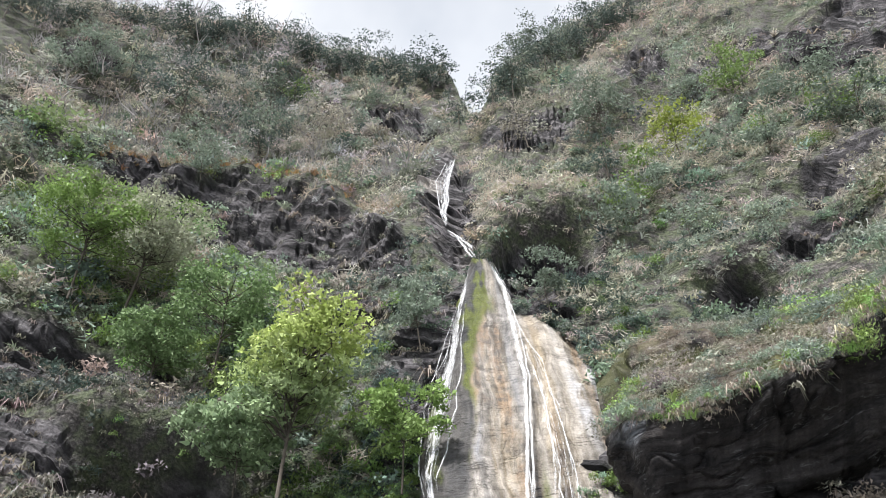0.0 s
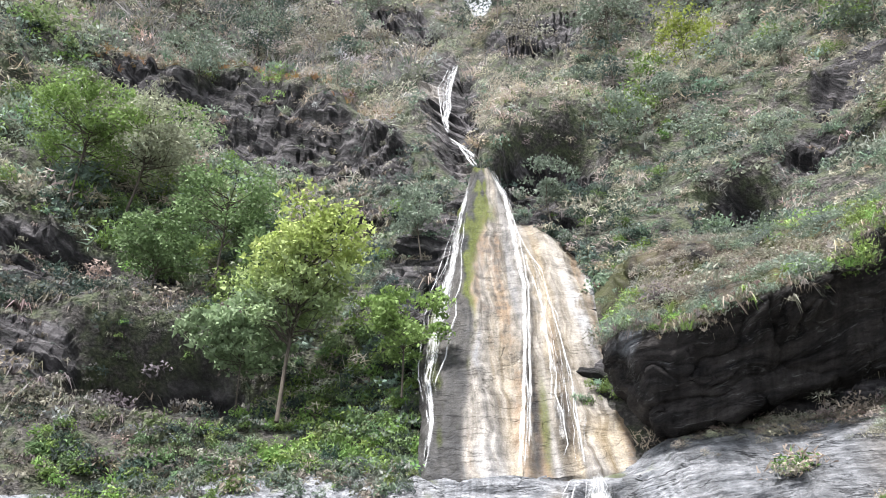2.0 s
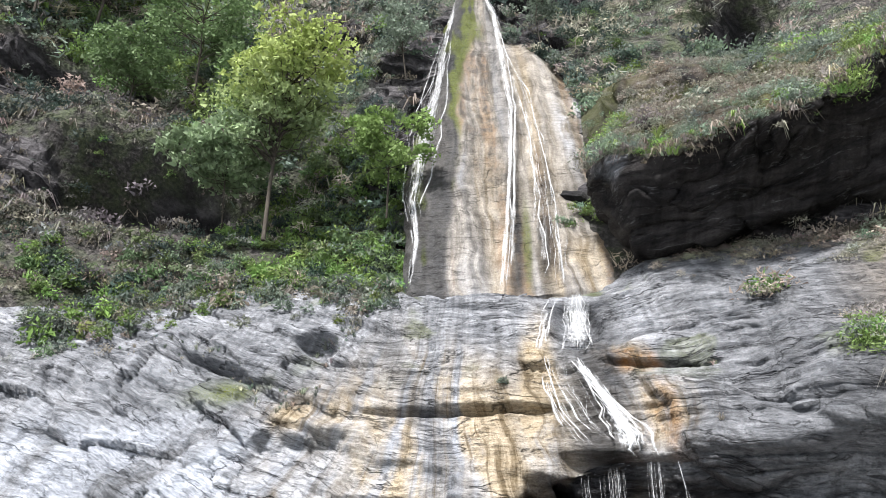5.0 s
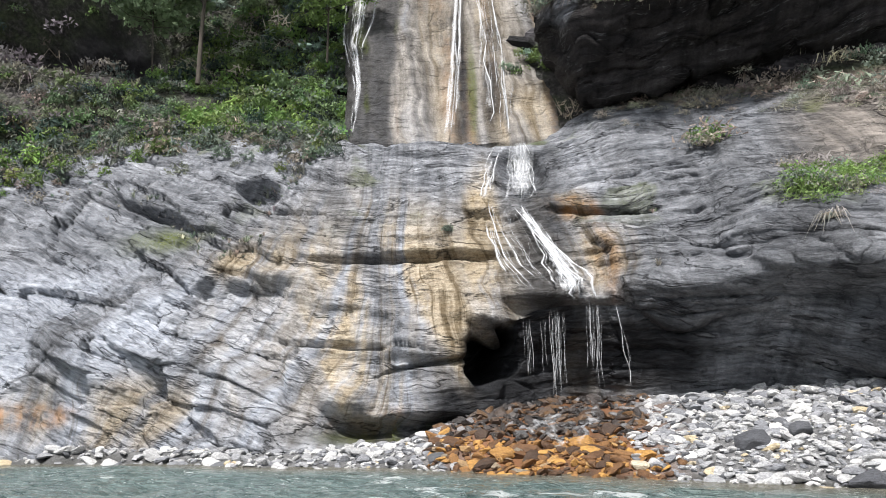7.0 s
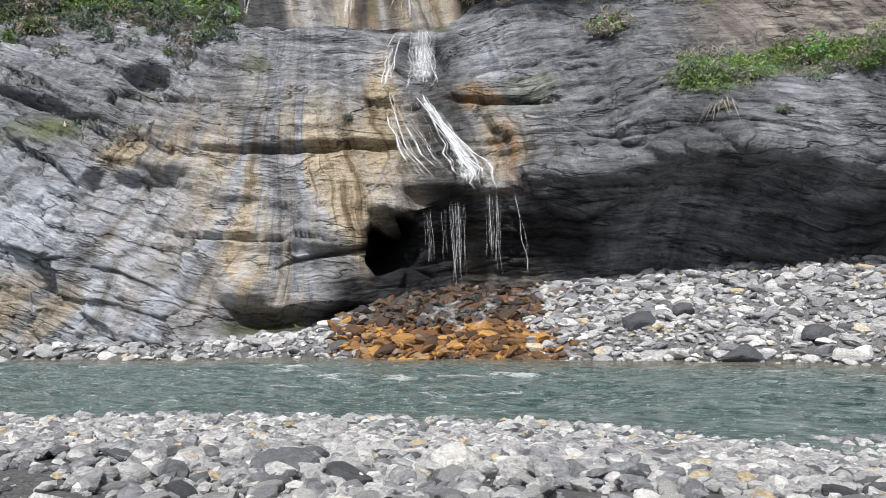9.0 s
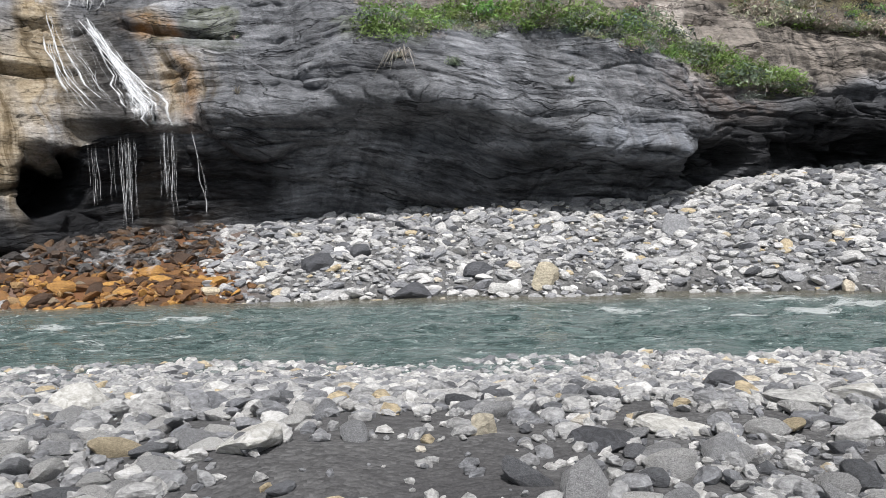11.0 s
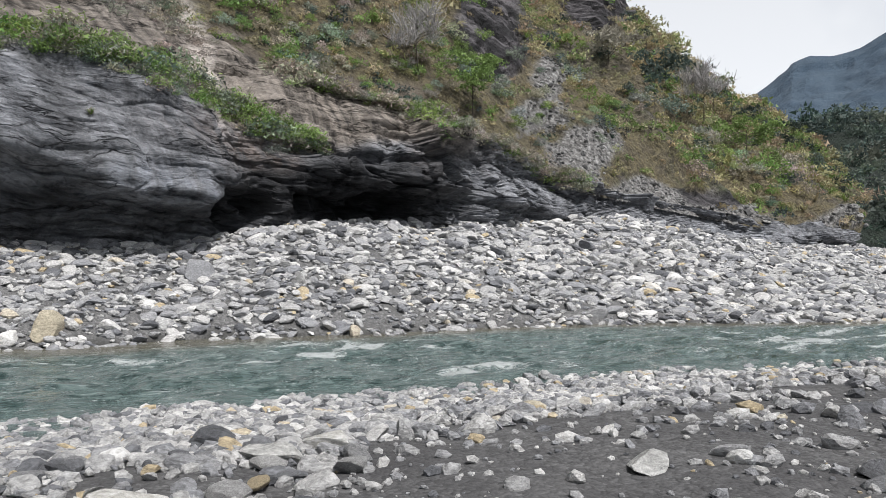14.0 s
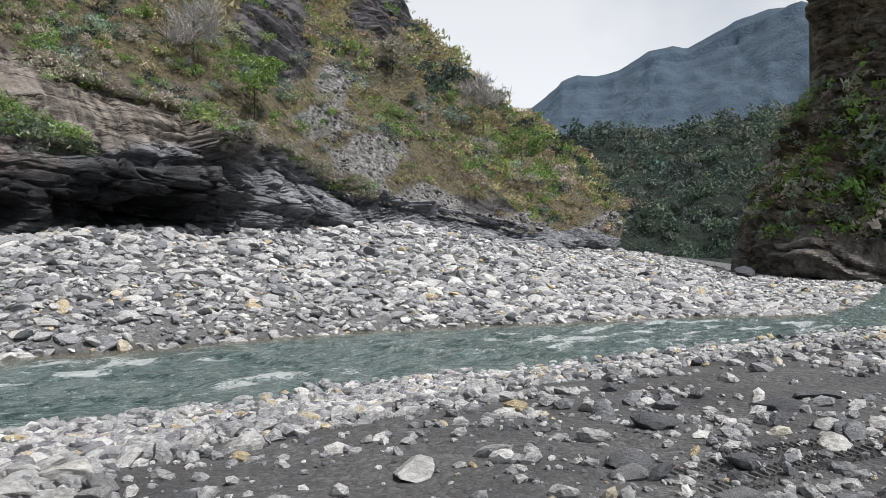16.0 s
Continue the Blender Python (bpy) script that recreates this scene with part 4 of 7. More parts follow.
bedplane = p[:, 2] - 0.22 * along + warp
p = p + nrm * (0.75 * fbm(p, 4.5, 3, 142) + 0.12 * fbm(p, 1.0, 3, 143) + 0.30 * strata(bedplane, along, 1.5, 144, 3.0) + 0.10 * strata(bedplane, along, 0.45, 145, 5.0) + cracked)[:, None]
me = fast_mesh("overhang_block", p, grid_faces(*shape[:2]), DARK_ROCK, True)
mark(me, "bedding", p[:, 2] - 0.18 * along + 0.5 * warp)
mark(me, "runoff", along)
row = np.repeat(np.arange(shape[0]), shape[1])
turf = smoothstep(77, 81, row)
mark(me, "tan", turf * 0.15)
mark(me, "moss", turf * smoothstep(-0.2, 0.4, fbm(p, 2.0, 3, 146)) * 0.45)
# lit left corner of the block, painted as a lighter grey
mark(me, "pale", bump_at(a, e, 15.5, 25.0, 2.6, 1.2, 4) * 0.4 * smoothstep(-0.3, 0.4, fbm(p, 1.2, 3, 147)))
for k in ("rust", "wet_shade"):
    mark(me, k, 0 * a)
tagged(new("overhanging_block", me), "huge dark overhanging rock block with turf on top", "rock block", kind="structure")
block = dict(p=p[row > 76], n=normals(p.reshape(shape)).reshape(-1, 3)[row > 76], r=r[row > 76])

# ---- the rock tower across the pool ----
TOWER_LEFT = [(-3, 100), (0.4, 100.4), (4.2, 101.6), (9.2, 103.9), (9.9, 105), (16, 104.9), (27, 106.5)]
E_, U_ = np.meshgrid(np.arange(-3.0, 27, 0.14), np.linspace(0, 1, 150), indexing="ij")
A_ = table(TOWER_LEFT, E_) + (128 - table(TOWER_LEFT, E_)) * U_
g = spot(A_, E_, 72 + 8 * (1 - U_) + 14 * (1 - U_) ** 8 + 0.2 * E_)
p, nrm = g.reshape(-1, 3), normals(g).reshape(-1, 3)
along = 75 * np.radians(A_.ravel())
warp = 1.5 * fbm(p, 8.0, 3, 151)
own, gap = blocks(along / 5.0 + 0.4 * fbm(p, 4.0, 2, 158), (p[:, 2] + 0.25 * along + warp) / 3.2, 159)
cracked = 0.7 * own - 0.5 * np.exp(-((gap / 0.05) ** 2)) + 0.8 * strata(p[:, 2] + 0.25 * along + warp, along, 1.6, 157, 2.5)
p = p + nrm * (1.6 * fbm(p, 7.0, 4, 152) + 0.8 * beds(p, along, 0.25, 2.4, 153, warp) + 0.3 * beds(p, along, 0.25, 0.7, 154, warp) + cracked)[:, None] * smoothstep(0.0, 0.04, U_.ravel())[:, None]
me = fast_mesh("rock_tower", p, grid_faces(*E_.shape), TOWER_ROCK, False)
mark(me, "bedding", p[:, 2] + 0.25 * along + warp)
mark(me, "runoff", along)
mark(me, "tan", 0.35 * smoothstep(0.0, 0.6, fbm(p, 5.0, 4, 155)) * smoothstep(2, 5, E_.ravel()))
mark(me, "moss", smoothstep(0.2, 0.6, fbm(p, 4.0, 4, 156)) * smoothstep(1, 4, E_.ravel()) * 0.6)
mark(me, "pale", smoothstep(2.5, 0.5, E_.ravel()) * 0.25)
for k in ("rust", "wet_shade"):
    mark(me, k, 0 * along)
tagged(new("rock_tower", me), "dark brown river cliff hung with shrubs", "cliff", kind="structure")
tower = dict(p=p, n=normals(p.reshape(g.shape)).reshape(-1, 3), a=A_.ravel(), e=E_.ravel(), u=U_.ravel())


# ---- falling water ----
def front_dist(pts, bearing, rise, reach=0.35):
    """How near the rock stands along a bearing and rise."""
    b, e, d = pts
    near = (np.abs(b - bearing) < reach) & (np.abs(e - rise) < reach)
    return float(d[near].min()) if near.any() else 30.0


def around_falls(pts):
    """Bearing, rise and distance of the points about the falls."""
    b, e, d = (v.ravel() for v in polar(pts))
    m = (b > -3) & (b < 35)
    return b[m], e[m], d[m]


CLIFF_AT, HILL_AT = around_falls(cliff_pts), around_falls(hill["p"])


def strand(thing, course, widths, dist, body=0.1, seed=0, thread=9.0, beat=0.8):
    """One ribbon of water down a course of (bearing, rise); dist(bearing, rise) gives how far off it runs."""
    course = np.array(course, float)
    k = np.linspace(0, len(course) - 1, max(6, 42 // len(course)) * (len(course) - 1) + 1)
    b, e = np.interp(k, range(len(course)), course[:, 0]), np.interp(k, range(len(course)), course[:, 1])
    w = np.interp(k, np.linspace(0, len(course) - 1, len(widths)), widths)
    d = np.array([dist(x, y) for x, y in zip(b, e)])
    d = np.convolve(np.pad(d, 4, "edge"), np.ones(9) / 9, "valid")
    mid = spot(b, e, d)
    rng = np.random.RandomState(seed)
    side = np.stack([np.cos(np.radians(b)), -np.sin(np.radians(b)), 0 * b], 1)
    cols = np.linspace(-1, 1, 7)
    wob = 0.06 * vnoise(mid[:, 2] * 1.3, 0 * k + seed, 0 * k + 0.5, seed)
    g = np.array([mid + side * ((c * w + wob)[:, None]) + np.stack([-np.sin(np.radians(b)), -np.cos(np.radians(b)), 0 * b], 1) * (0.12 * (1 - c * c)) for c in cols]).transpose(1, 0, 2)
    me = fast_mesh("strand", g.reshape(-1, 3), grid_faces(*g.shape[:2]), FALL, True)
    length = np.concatenate([[0], np.cumsum(np.linalg.norm(np.diff(mid, axis=0), axis=1))])
    fl = me.attributes.new("flow", "FLOAT_VECTOR", "POINT")
    C, Lg = np.meshgrid(cols, length)
    fl.data.foreach_set("vector", np.stack([C.ravel() * np.repeat(w, 7) * thread, Lg.ravel() * beat, 0 * C.ravel() + seed * 3.7], 1).astype(np.float32).ravel())
    ends = np.minimum(1, np.minimum(np.arange(len(k)) / 4, (len(k) - 1 - np.arange(len(k))) / 6))
    mark(me, "body", (body + 0.05 - 0.5 * np.abs(C) ** 1.6 - 0.35 * (1 - ends)[:, None]).ravel())
    ob = new("strand", me)
    ob.parent = thing
    return ob


def on_slab(b, e):
    return slab_dist(b, e) - 0.6


def on_cliff(b, e):
    return front_dist(CLIFF_AT, b, e, 0.7) - 0.2


def on_hill(b, e):
    return front_dist(HILL_AT, b, e, 1.0) - 0.4


def braid(thing, course, width, n, dist, body, seed, thin=0.11, beat=0.8):
    """n thin strands that wander within width metres of a course."""
    rg = np.random.RandomState(seed)
    course = np.array(course, float)
    fine = np.linspace(0, len(course) - 1, 3 * len(course) - 2)
    width = np.interp(fine, np.linspace(0, len(course) - 1, len(width)), width)
    course = np.stack([np.interp(fine, range(len(course)), course[:, j]) for j in (0, 1)], 1)
    m = len(course)
    width = np.interp(np.arange(m), np.linspace(0, m - 1, len(width)), width)
    for k in range(n):
        lo = int(rg.randint(0, max(1, m // 3))) if k else 0
        hi = m - (int(rg.randint(0, max(1, m // 3))) if k else 0)
        off = np.clip(rg.uniform(-1, 1) * 0.7 + np.cumsum(rg.normal(0, 0.16, m)), -1.1, 1.1)
        d = np.array([dist(b, e) for b, e in course])
        c = np.stack([course[:, 0] + np.degrees(off * width / d), course[:, 1]], 1)[lo:hi]
        w = thin * rg.uniform(0.6, 1.7) * np.linspace(0.8, 1.25, len(c))
        strand(thing, c, w, dist, body + rg.normal(0, 0.06), seed * 10 + k, 16, beat)


fall = tagged(new("main_waterfall"), "thin white waterfall in two arms down the slab", "waterfall")
LEFT_ARM = [(3.3, 37.8), (2.2, 34.1), (1.5, 30.9), (0.3, 27.3), (-0.6, 22.9), (-0.3, 20.1), (-1.0, 15.9)]
strand(fall, LEFT_ARM, (0.35, 0.5, 0.65, 0.7, 0.5, 0.3, 0.25), on_slab, -0.04, 1, 9)
strand(fall, LEFT_ARM, (0.35, 0.45, 0.65, 0.65, 0.4, 0.2, 0.15), on_slab, 0.03, 3, 11)
braid(fall, LEFT_ARM, (0.2, 0.5, 0.8, 0.85, 0.5, 0.15, 0.1), 9, on_slab, 0.0, 2, 0.08)
RIGHT_ARM = [(4.8, 37.7), (6.0, 35.5), (6.6, 32.7), (7.2, 29.1), (6.9, 25.1), (6.5, 20.5), (6.0, 15.9)]
strand(fall, RIGHT_ARM, (0.35, 0.32, 0.28, 0.2, 0.18, 0.18, 0.2), on_slab, 0.08, 4, 12)
braid(fall, RIGHT_ARM, (0.2, 0.3, 0.3, 0.25, 0.25, 0.25, 0.3), 6, on_slab, 0.08, 5, 0.075)
strand(fall, [(6.7, 33.0), (8.0, 29.5), (8.9, 25.5), (9.1, 20), (9.2, 16.2)], (0.2, 0.4, 0.6, 0.8, 0.9), on_slab, -0.08, 7, 9)
SIDE_ARM = [(6.7, 33.2), (8.1, 30.2), (8.9, 27.0), (9.2, 23.0), (9.2, 19.1), (9.3, 16.4)]
braid(fall, SIDE_ARM, (0.15, 0.35, 0.5, 0.6, 0.7, 0.7), 8, on_slab, 0.05, 6, 0.06)
strand(fall, [(10.3, 24.5), (10.6, 20), (10.9, 16.5)], (0.3, 0.6, 0.8), on_slab, -0.16, 8)
strand(fall, [(6.4, 22.0), (6.3, 19), (6.2, 16.0)], (0.3, 0.7, 1.0), on_slab, -0.14, 9)

upper = tagged(new("upper_waterfall"), "small white cascade high in the gully", "waterfall")
UPPER_RUN = [(2.2, 45.0), (1.4, 43.4), (1.0, 41.0), (1.2, 39.8)]
strand(upper, UPPER_RUN, (0.5, 0.5, 0.4, 0.25), on_hill, 0.08, 11, 5)
braid(upper, UPPER_RUN, (0.5, 0.7, 0.5, 0.3), 6, on_hill, 0.02, 12, 0.13)
braid(upper, [(1.6, 44.8), (0.5, 43.2), (0.5, 41.9), (0.8, 40.6)], (0.3, 0.35, 0.3, 0.2), 3, on_hill, 0.05, 13, 0.14)
braid(upper, [(1.2, 39.8), (2.4, 39.2), (3.0, 38.6), (3.8, 37.6)], (0.3, 0.5, 0.6, 0.5), 6, on_hill, 0.08, 14, 0.14)

low = tagged(new("lower_cascade"), "white cascade stepping down the wet schist", "waterfall")
braid(low, [(11.3, 16.3), (11.25, 14.8), (11.2, 13.3), (11.1, 11.9)], (0.7, 0.7, 0.7, 0.7), 14, on_cliff, 0.08, 21, 0.038, 2.2)
for k in range(3):
    strand(low, [(11.1 + 0.25 * k, 16.3), (11.05 + 0.25 * k, 14.5), (11.0 + 0.2 * k, 11.9)], (0.75, 0.8, 0.75), on_cliff, 0.0, 220 + k, 12, 1.8)
braid(low, [(9.6, 16.0), (8.9, 14.6), (8.6, 13.4), (8.5, 12.2)], (0.3, 0.35, 0.35, 0.3), 4, on_cliff, 0.1, 23, 0.07)
braid(low, [(10.6, 11.9), (12.0, 10.0), (13.2, 8.2), (14.1, 6.5), (14.2, 5.0)], (0.45, 0.35, 0.4, 0.8, 0.8), 12, on_cliff, 0.07, 24, 0.05, 2.6)
for k in range(3):
    strand(low, [(10.7, 11.9), (12.0 + 0.1 * k, 10.0), (13.2 + 0.1 * k, 8.2), (14.0 + 0.2 * k, 6.5), (14.1 + 0.2 * k, 4.9)], (0.35, 0.35, 0.4, 0.7, 0.8), on_cliff, 0.03, 240 + k, 12, 3.0)
braid(low, [(8.7, 12.2), (9.2, 9.6), (10.1, 7.6), (11.7, 5.8)], (0.25, 0.3, 0.35, 0.4), 9, on_cliff, 0.1, 26, 0.045, 2.0)
braid(low, [(9.8, 11.6), (10.4, 9.4), (11.4, 7.4), (12.8, 5.8)], (0.3, 0.5, 0.5, 0.4), 9, on_cliff, 0.06, 27, 0.022, 2.4)
strand(low, [(4.8, 15.2), (2.4, 12.6), (0.4, 10.5)], (0.3, 0.4, 0.3), on_cliff, -0.2, 28)
strand(low, [(31.2, 13.5), (31.8, 11.5), (32.4, 9.8)], (0.2, 0.4, 0.4), on_cliff, -0.2, 29)

curtain = tagged(new("drip_curtain"), "free-falling threads of water before the dark cave", "waterfall")
def over_stones(b, far_off):
    """Rise of the stones' tops at a bearing and distance."""
    x, y = far_off * math.sin(radians(b)), far_off * math.cos(radians(b))
    return math.degrees(math.atan((float(ground_z(np.array([x]), np.array([y]))[0][0]) + 0.22 - EYE) / far_off))


for k, (b0, b1, far0, far1, half) in enumerate([(12.6, 12.0, 26.0, 24.0, 0.7), (12.2, 13.0, 24.6, 22.0, 0.3), (15.4, 15.0, 26.0, 24.2, 0.5), (14.8, 14.2, 24.6, 22.4, 0.2), (11.6, 11.0, 25.4, 23.6, 0.3)]):
    offs = np.linspace(far0, far1, 7)
    bs_ = np.linspace(b0, b1, 7) + 0.25 * np.sin(np.arange(7) * 1.7 + k)
    rises = [over_stones(x, y) for x, y in zip(bs_, offs)]
    steps = np.array(sorted(zip(rises, offs)))
    strand(low, list(zip(bs_, rises)), (half, half * 1.2, half), lambda x, y: float(np.interp(y, steps[:, 0], steps[:, 1])), -0.04, 90 + k, 10, 3.0)
edge = 26.6
drip = np.random.RandomState(17)
for k in range(55):
    mid_b, half_b, e0, e1 = [(11.7, 1.0, 4.0, -0.9), (13.0, 0.7, 4.6, -2.5), (13.0, 0.3, 4.6, -2.8), (15.7, 0.7, 5.05, -0.9), (15.6, 0.35, 5.05, -1.6)][k % 5]
    b = mid_b + drip.uniform(-1, 1) * half_b
    bottom = e1 + drip.uniform(0, 2.0)
    w = drip.uniform(0.009, 0.022)
    strand(curtain, [(b, e0 + drip.uniform(-0.15, 0.1)), (b + 0.02, (e0 + bottom) / 2), (b + drip.normal(0, 0.08), bottom)], (w, w * 1.1, w * 1.6), lambda x, y: edge, drip.uniform(-0.04, 0.11), 60 + k, 22, 3.2)
braid(curtain, [(17.1, 5.0), (17.6, 3.0), (17.9, 0.8), (18.1, -1.2)], (0.05, 0.05, 0.1, 0.12), 3, lambda x, y: edge, 0.04, 55, 0.022, 3.0)


# ---- plants ----
def leaves(n, seed, size=0.2, spread=(1, 1, 0.8), hollow=0.55, droop=0.0):
    """A clump of n folded leaves about a unit ball: points (n*4, 3)."""
    rng = np.random.RandomState(seed)
    d = rng.normal(size=(n, 3))
    d /= np.linalg.norm(d, axis=1, keepdims=True)
    d[:, 2] = np.where(d[:, 2] < -0.35, -d[:, 2], d[:, 2])
    lump = 0.75 + 0.35 * vnoise(d[:, 0] * 1.8 + seed, d[:, 1] * 1.8, d[:, 2] * 1.8, seed)
    c = d * (rng.uniform(hollow, 1, n) * lump)[:, None] * np.array(spread)
    u = rng.normal(size=(n, 3)) + 0.5 * d
    u[:, 2] -= droop
    u /= np.linalg.norm(u, axis=1, keepdims=True)
    w = np.cross(u, rng.normal(size=(n, 3)) + np.array([0, 0, 0.8]))
    w /= np.linalg.norm(w, axis=1, keepdims=True)
    s = size * rng.uniform(0.6, 1.3, n)[:, None]
    fold = np.cross(u, w) * 0.25
    return np.stack([c - u * s, c + w * s * 0.45 + fold * s, c + u * s, c - w * s * 0.45 + fold * s], 1).reshape(-1, 3)


def sprays(n, seed, size=0.11, lobes=6, flat=0.75, ragged=0.4, broad=0.5):
    """A lobed shrub of n small pointed leaves: points (n*3, 3)."""
    rng = np.random.RandomState(seed)
    b, up = rng.uniform(0, 2 * np.pi, lobes), rng.uniform(-0.05, 0.8, lobes)
    mid = np.stack([np.cos(b) * (0.75 - 0.5 * up), np.sin(b) * (0.75 - 0.5 * up), up * flat], 1) * rng.uniform(0.55, 1.0, lobes)[:, None]
    k = rng.randint(0, lobes, n)
    d = rng.normal(size=(n, 3))
    d /= np.linalg.norm(d, axis=1, keepdims=True)
    d[:, 2] = np.abs(d[:, 2]) * 0.9 - 0.25
    c = mid[k] + d * (rng.uniform(0.25, 0.5, lobes)[k] * rng.uniform(0.6, 1 + ragged, n))[:, None]
    u = rng.normal(size=(n, 3)) + 0.8 * d
    u /= np.linalg.norm(u, axis=1, keepdims=True)
    w = np.cross(u, rng.normal(size=(n, 3)))
    w /= np.linalg.norm(w, axis=1, keepdims=True)
    q = size * rng.uniform(0.6, 1.35, n)[:, None]
    return np.stack([c - u * q * 0.7 + w * q * broad, c - u * q * 0.5 - w * q * broad, c + u * q], 1).reshape(-1, 3)


def blades(n, seed, length=1.0, width=0.05, droop=0.7, splay=0.75):
    """A tuft of n arching grass blades, two quads each: points (n*8, 3)."""
    rng = np.random.RandomState(seed)
    b = rng.uniform(0, 2 * np.pi, n)
    out = np.stack([np.cos(b), np.sin(b), 0 * b], 1)
    side = np.stack([-np.sin(b), np.cos(b), 0 * b], 1)
    l = length * rng.uniform(0.6, 1.2, n)[:, None]
    lean = rng.uniform(0.15, splay, n)[:, None]
    root = out * 0.12 * rng.uniform(0, 1, n)[:, None]
    up = np.array([0, 0, 1.0])
    m = root + (out * lean + up * (1 - 0.4 * lean)) * l * 0.55
    tip = m + (out * (lean + 0.3) + up * (0.5 - droop * lean * 1.6)) * l * 0.5
    w = width * rng.uniform(0.7, 1.3, n)[:, None]
    return np.stack([root - side * w, root + side * w, m + side * w * 0.9, m - side * w * 0.9, m - side * w * 0.9, m + side * w * 0.9, tip + side * w * 0.15, tip - side * w * 0.15], 1).reshape(-1, 3)


def twigs(n, seed, width=0.02):
    """A bare shrub of thin stems: points (n*8, 3)."""
    rng = np.random.RandomState(seed)
    d = rng.normal(size=(n, 3)) * np.array([0.55, 0.55, 0.3]) + np.array([0, 0, 0.8])
    d /= np.linalg.norm(d, axis=1, keepdims=True)
    a = rng.uniform(0, 0.45, n)[:, None] * d + rng.normal(0, 0.08, (n, 3))
    e = a + d * rng.uniform(0.4, 0.8, n)[:, None]
    m = (a + e) / 2 + rng.normal(0, 0.06, (n, 3))
    w = np.cross(d, rng.normal(size=(n, 3)))
    w *= width / np.linalg.norm(w, axis=1, keepdims=True)
    return np.stack([a - w, a + w, m + w * 0.8, m - w * 0.8, m - w * 0.8, m + w * 0.8, e + w * 0.3, e - w * 0.3], 1).reshape(-1, 3)


def planted(name, protos, places, sizes, tints, rng, stretch=None, material=None, corners=4):
    """Many plants in one mesh, each with its own tint."""
    vs, ts = [], []
    kind = rng.randint(0, len(protos), len(places))
    b = rng.uniform(0, 2 * np.pi, len(places))
    c, s = np.cos(b), np.sin(b)
    st = np.ones((len(places), 3)) if stretch is None else stretch
    for k, v in enumerate(protos):
        m = kind == k
        q = v[None] * st[m][:, None, :]
        x = q[..., 0] * c[m][:, None] - q[..., 1] * s[m][:, None]
        y = q[..., 0] * s[m][:, None] + q[..., 1] * c[m][:, None]
        vs.append((np.stack([x, y, q[..., 2]], -1) * sizes[m][:, None, None] + places[m][:, None, :]).reshape(-1, 3))
        ts.append(np.repeat(tints[m], len(v), 0))
    v = np.concatenate(vs)
    return fast_mesh(name, v, np.arange(len(v)).reshape(-1, corners), material or LEAF, False, np.concatenate(ts))


GREEN, DARK, OLIVE, DRY, GREY, BRIGHT, YELLOW = (np.array(c) for c in ((0.17, 0.21, 0.165), (0.06, 0.083, 0.072), (0.36, 0.342, 0.285), (0.42, 0.38, 0.315), (0.44, 0.425, 0.42), (0.25, 0.37, 0.12), (0.39, 0.47, 0.11)))


def tint_of(pick, rng, *chances):
    """Tints by chance: (share, colour), ..."""
    share = np.cumsum([c[0] for c in chances])
    k = np.searchsorted(share / share[-1], pick)
    t = np.array([c[1] for c in chances])[np.minimum(k, len(chances) - 1)]
    return t * np.exp(rng.normal(0, 0.18, (len(pick), 1))) * np.exp(rng.normal(0, 0.06, (len(pick), 3)))


rng = np.random.RandomState(11)
SCRUB = [sprays(84, 150 + k, 0.13) for k in range(10)]
BRUSH = [sprays(70, 170 + k, 0.27, 6, 0.8, 0.7, 0.11) for k in range(10)]
MOUND = [sprays(150, 230 + k, 0.13, 8, 0.6, 0.9, 0.3) for k in range(8)]
CROWN = [sprays(380, 190 + k, 0.085, 11, 0.95) for k in range(6)]
BUSH = [leaves(54, k, 0.2) for k in range(6)]
FROND = [leaves(110, 20 + k, 0.13, (1, 1, 0.9), 0.35, 0.9) for k in range(4)]
TUFT = [blades(13, k, 0.9, 0.045) for k in range(5)]
HANG = [blades(13, 30 + k, 0.95, 0.055, 1.8, 1.3) for k in range(4)]
TWIG = [twigs(34, k) for k in range(4)]
DROOP = [blades(30, 70 + k, 1.0, 0.032, 1.6, 1.35) for k in range(4)]

rows, cols = hill["shape"][:2]
keep = np.arange(rows * cols)
keep = keep[(keep // cols > 1) & (keep // cols < rows - 6) & (hill["a"] > -40)]
i = rng.choice(keep, 34000)
a, e, r, p = hill["a"][i], hill["e"][i], hill["r"][i], hill["p"][i]
patch = fbm(p, 9.0, 3, 191) + 0.5 * fbm(p, 3.0, 2, 192)
on_slab_area = (a > table(SLAB_LEFT, e) - 0.3) & (a < table(SLAB_RIGHT, e) + 0.2) & (e < 37.5)
in_gully = (np.abs(a - 1.0) < 1.6) & (e > 37) & (e < 46)
bare = np.maximum.reduce([0.92 * hill["rocky"][i], 0.9 * hill["scree"][i], 0.5 * hill["tan"][i]])
chalky = (np.abs(a + 0.45 * (e - 11.4) - 50.0) < 1.4) & (e < 16)
ok = (rng.uniform(0, 1, len(i)) > bare) & ~on_slab_area & ~in_gully & ~chalky
left, right, slope = ok & (a < 3), ok & (a >= 3) & (a < 47), ok & (a >= 47)
tints = np.zeros((len(i), 3))
pick = np.clip(0.5 + 0.42 * patch + rng.normal(0, 0.16, len(i)), 0, 0.999)
lowleft, highleft = left & (e < 41), left & (e >= 41)
tints[lowleft] = tint_of(pick[lowleft], rng, (0.18, DRY), (0.14, GREY), (0.2, OLIVE), (0.34, GREEN), (0.14, DARK))
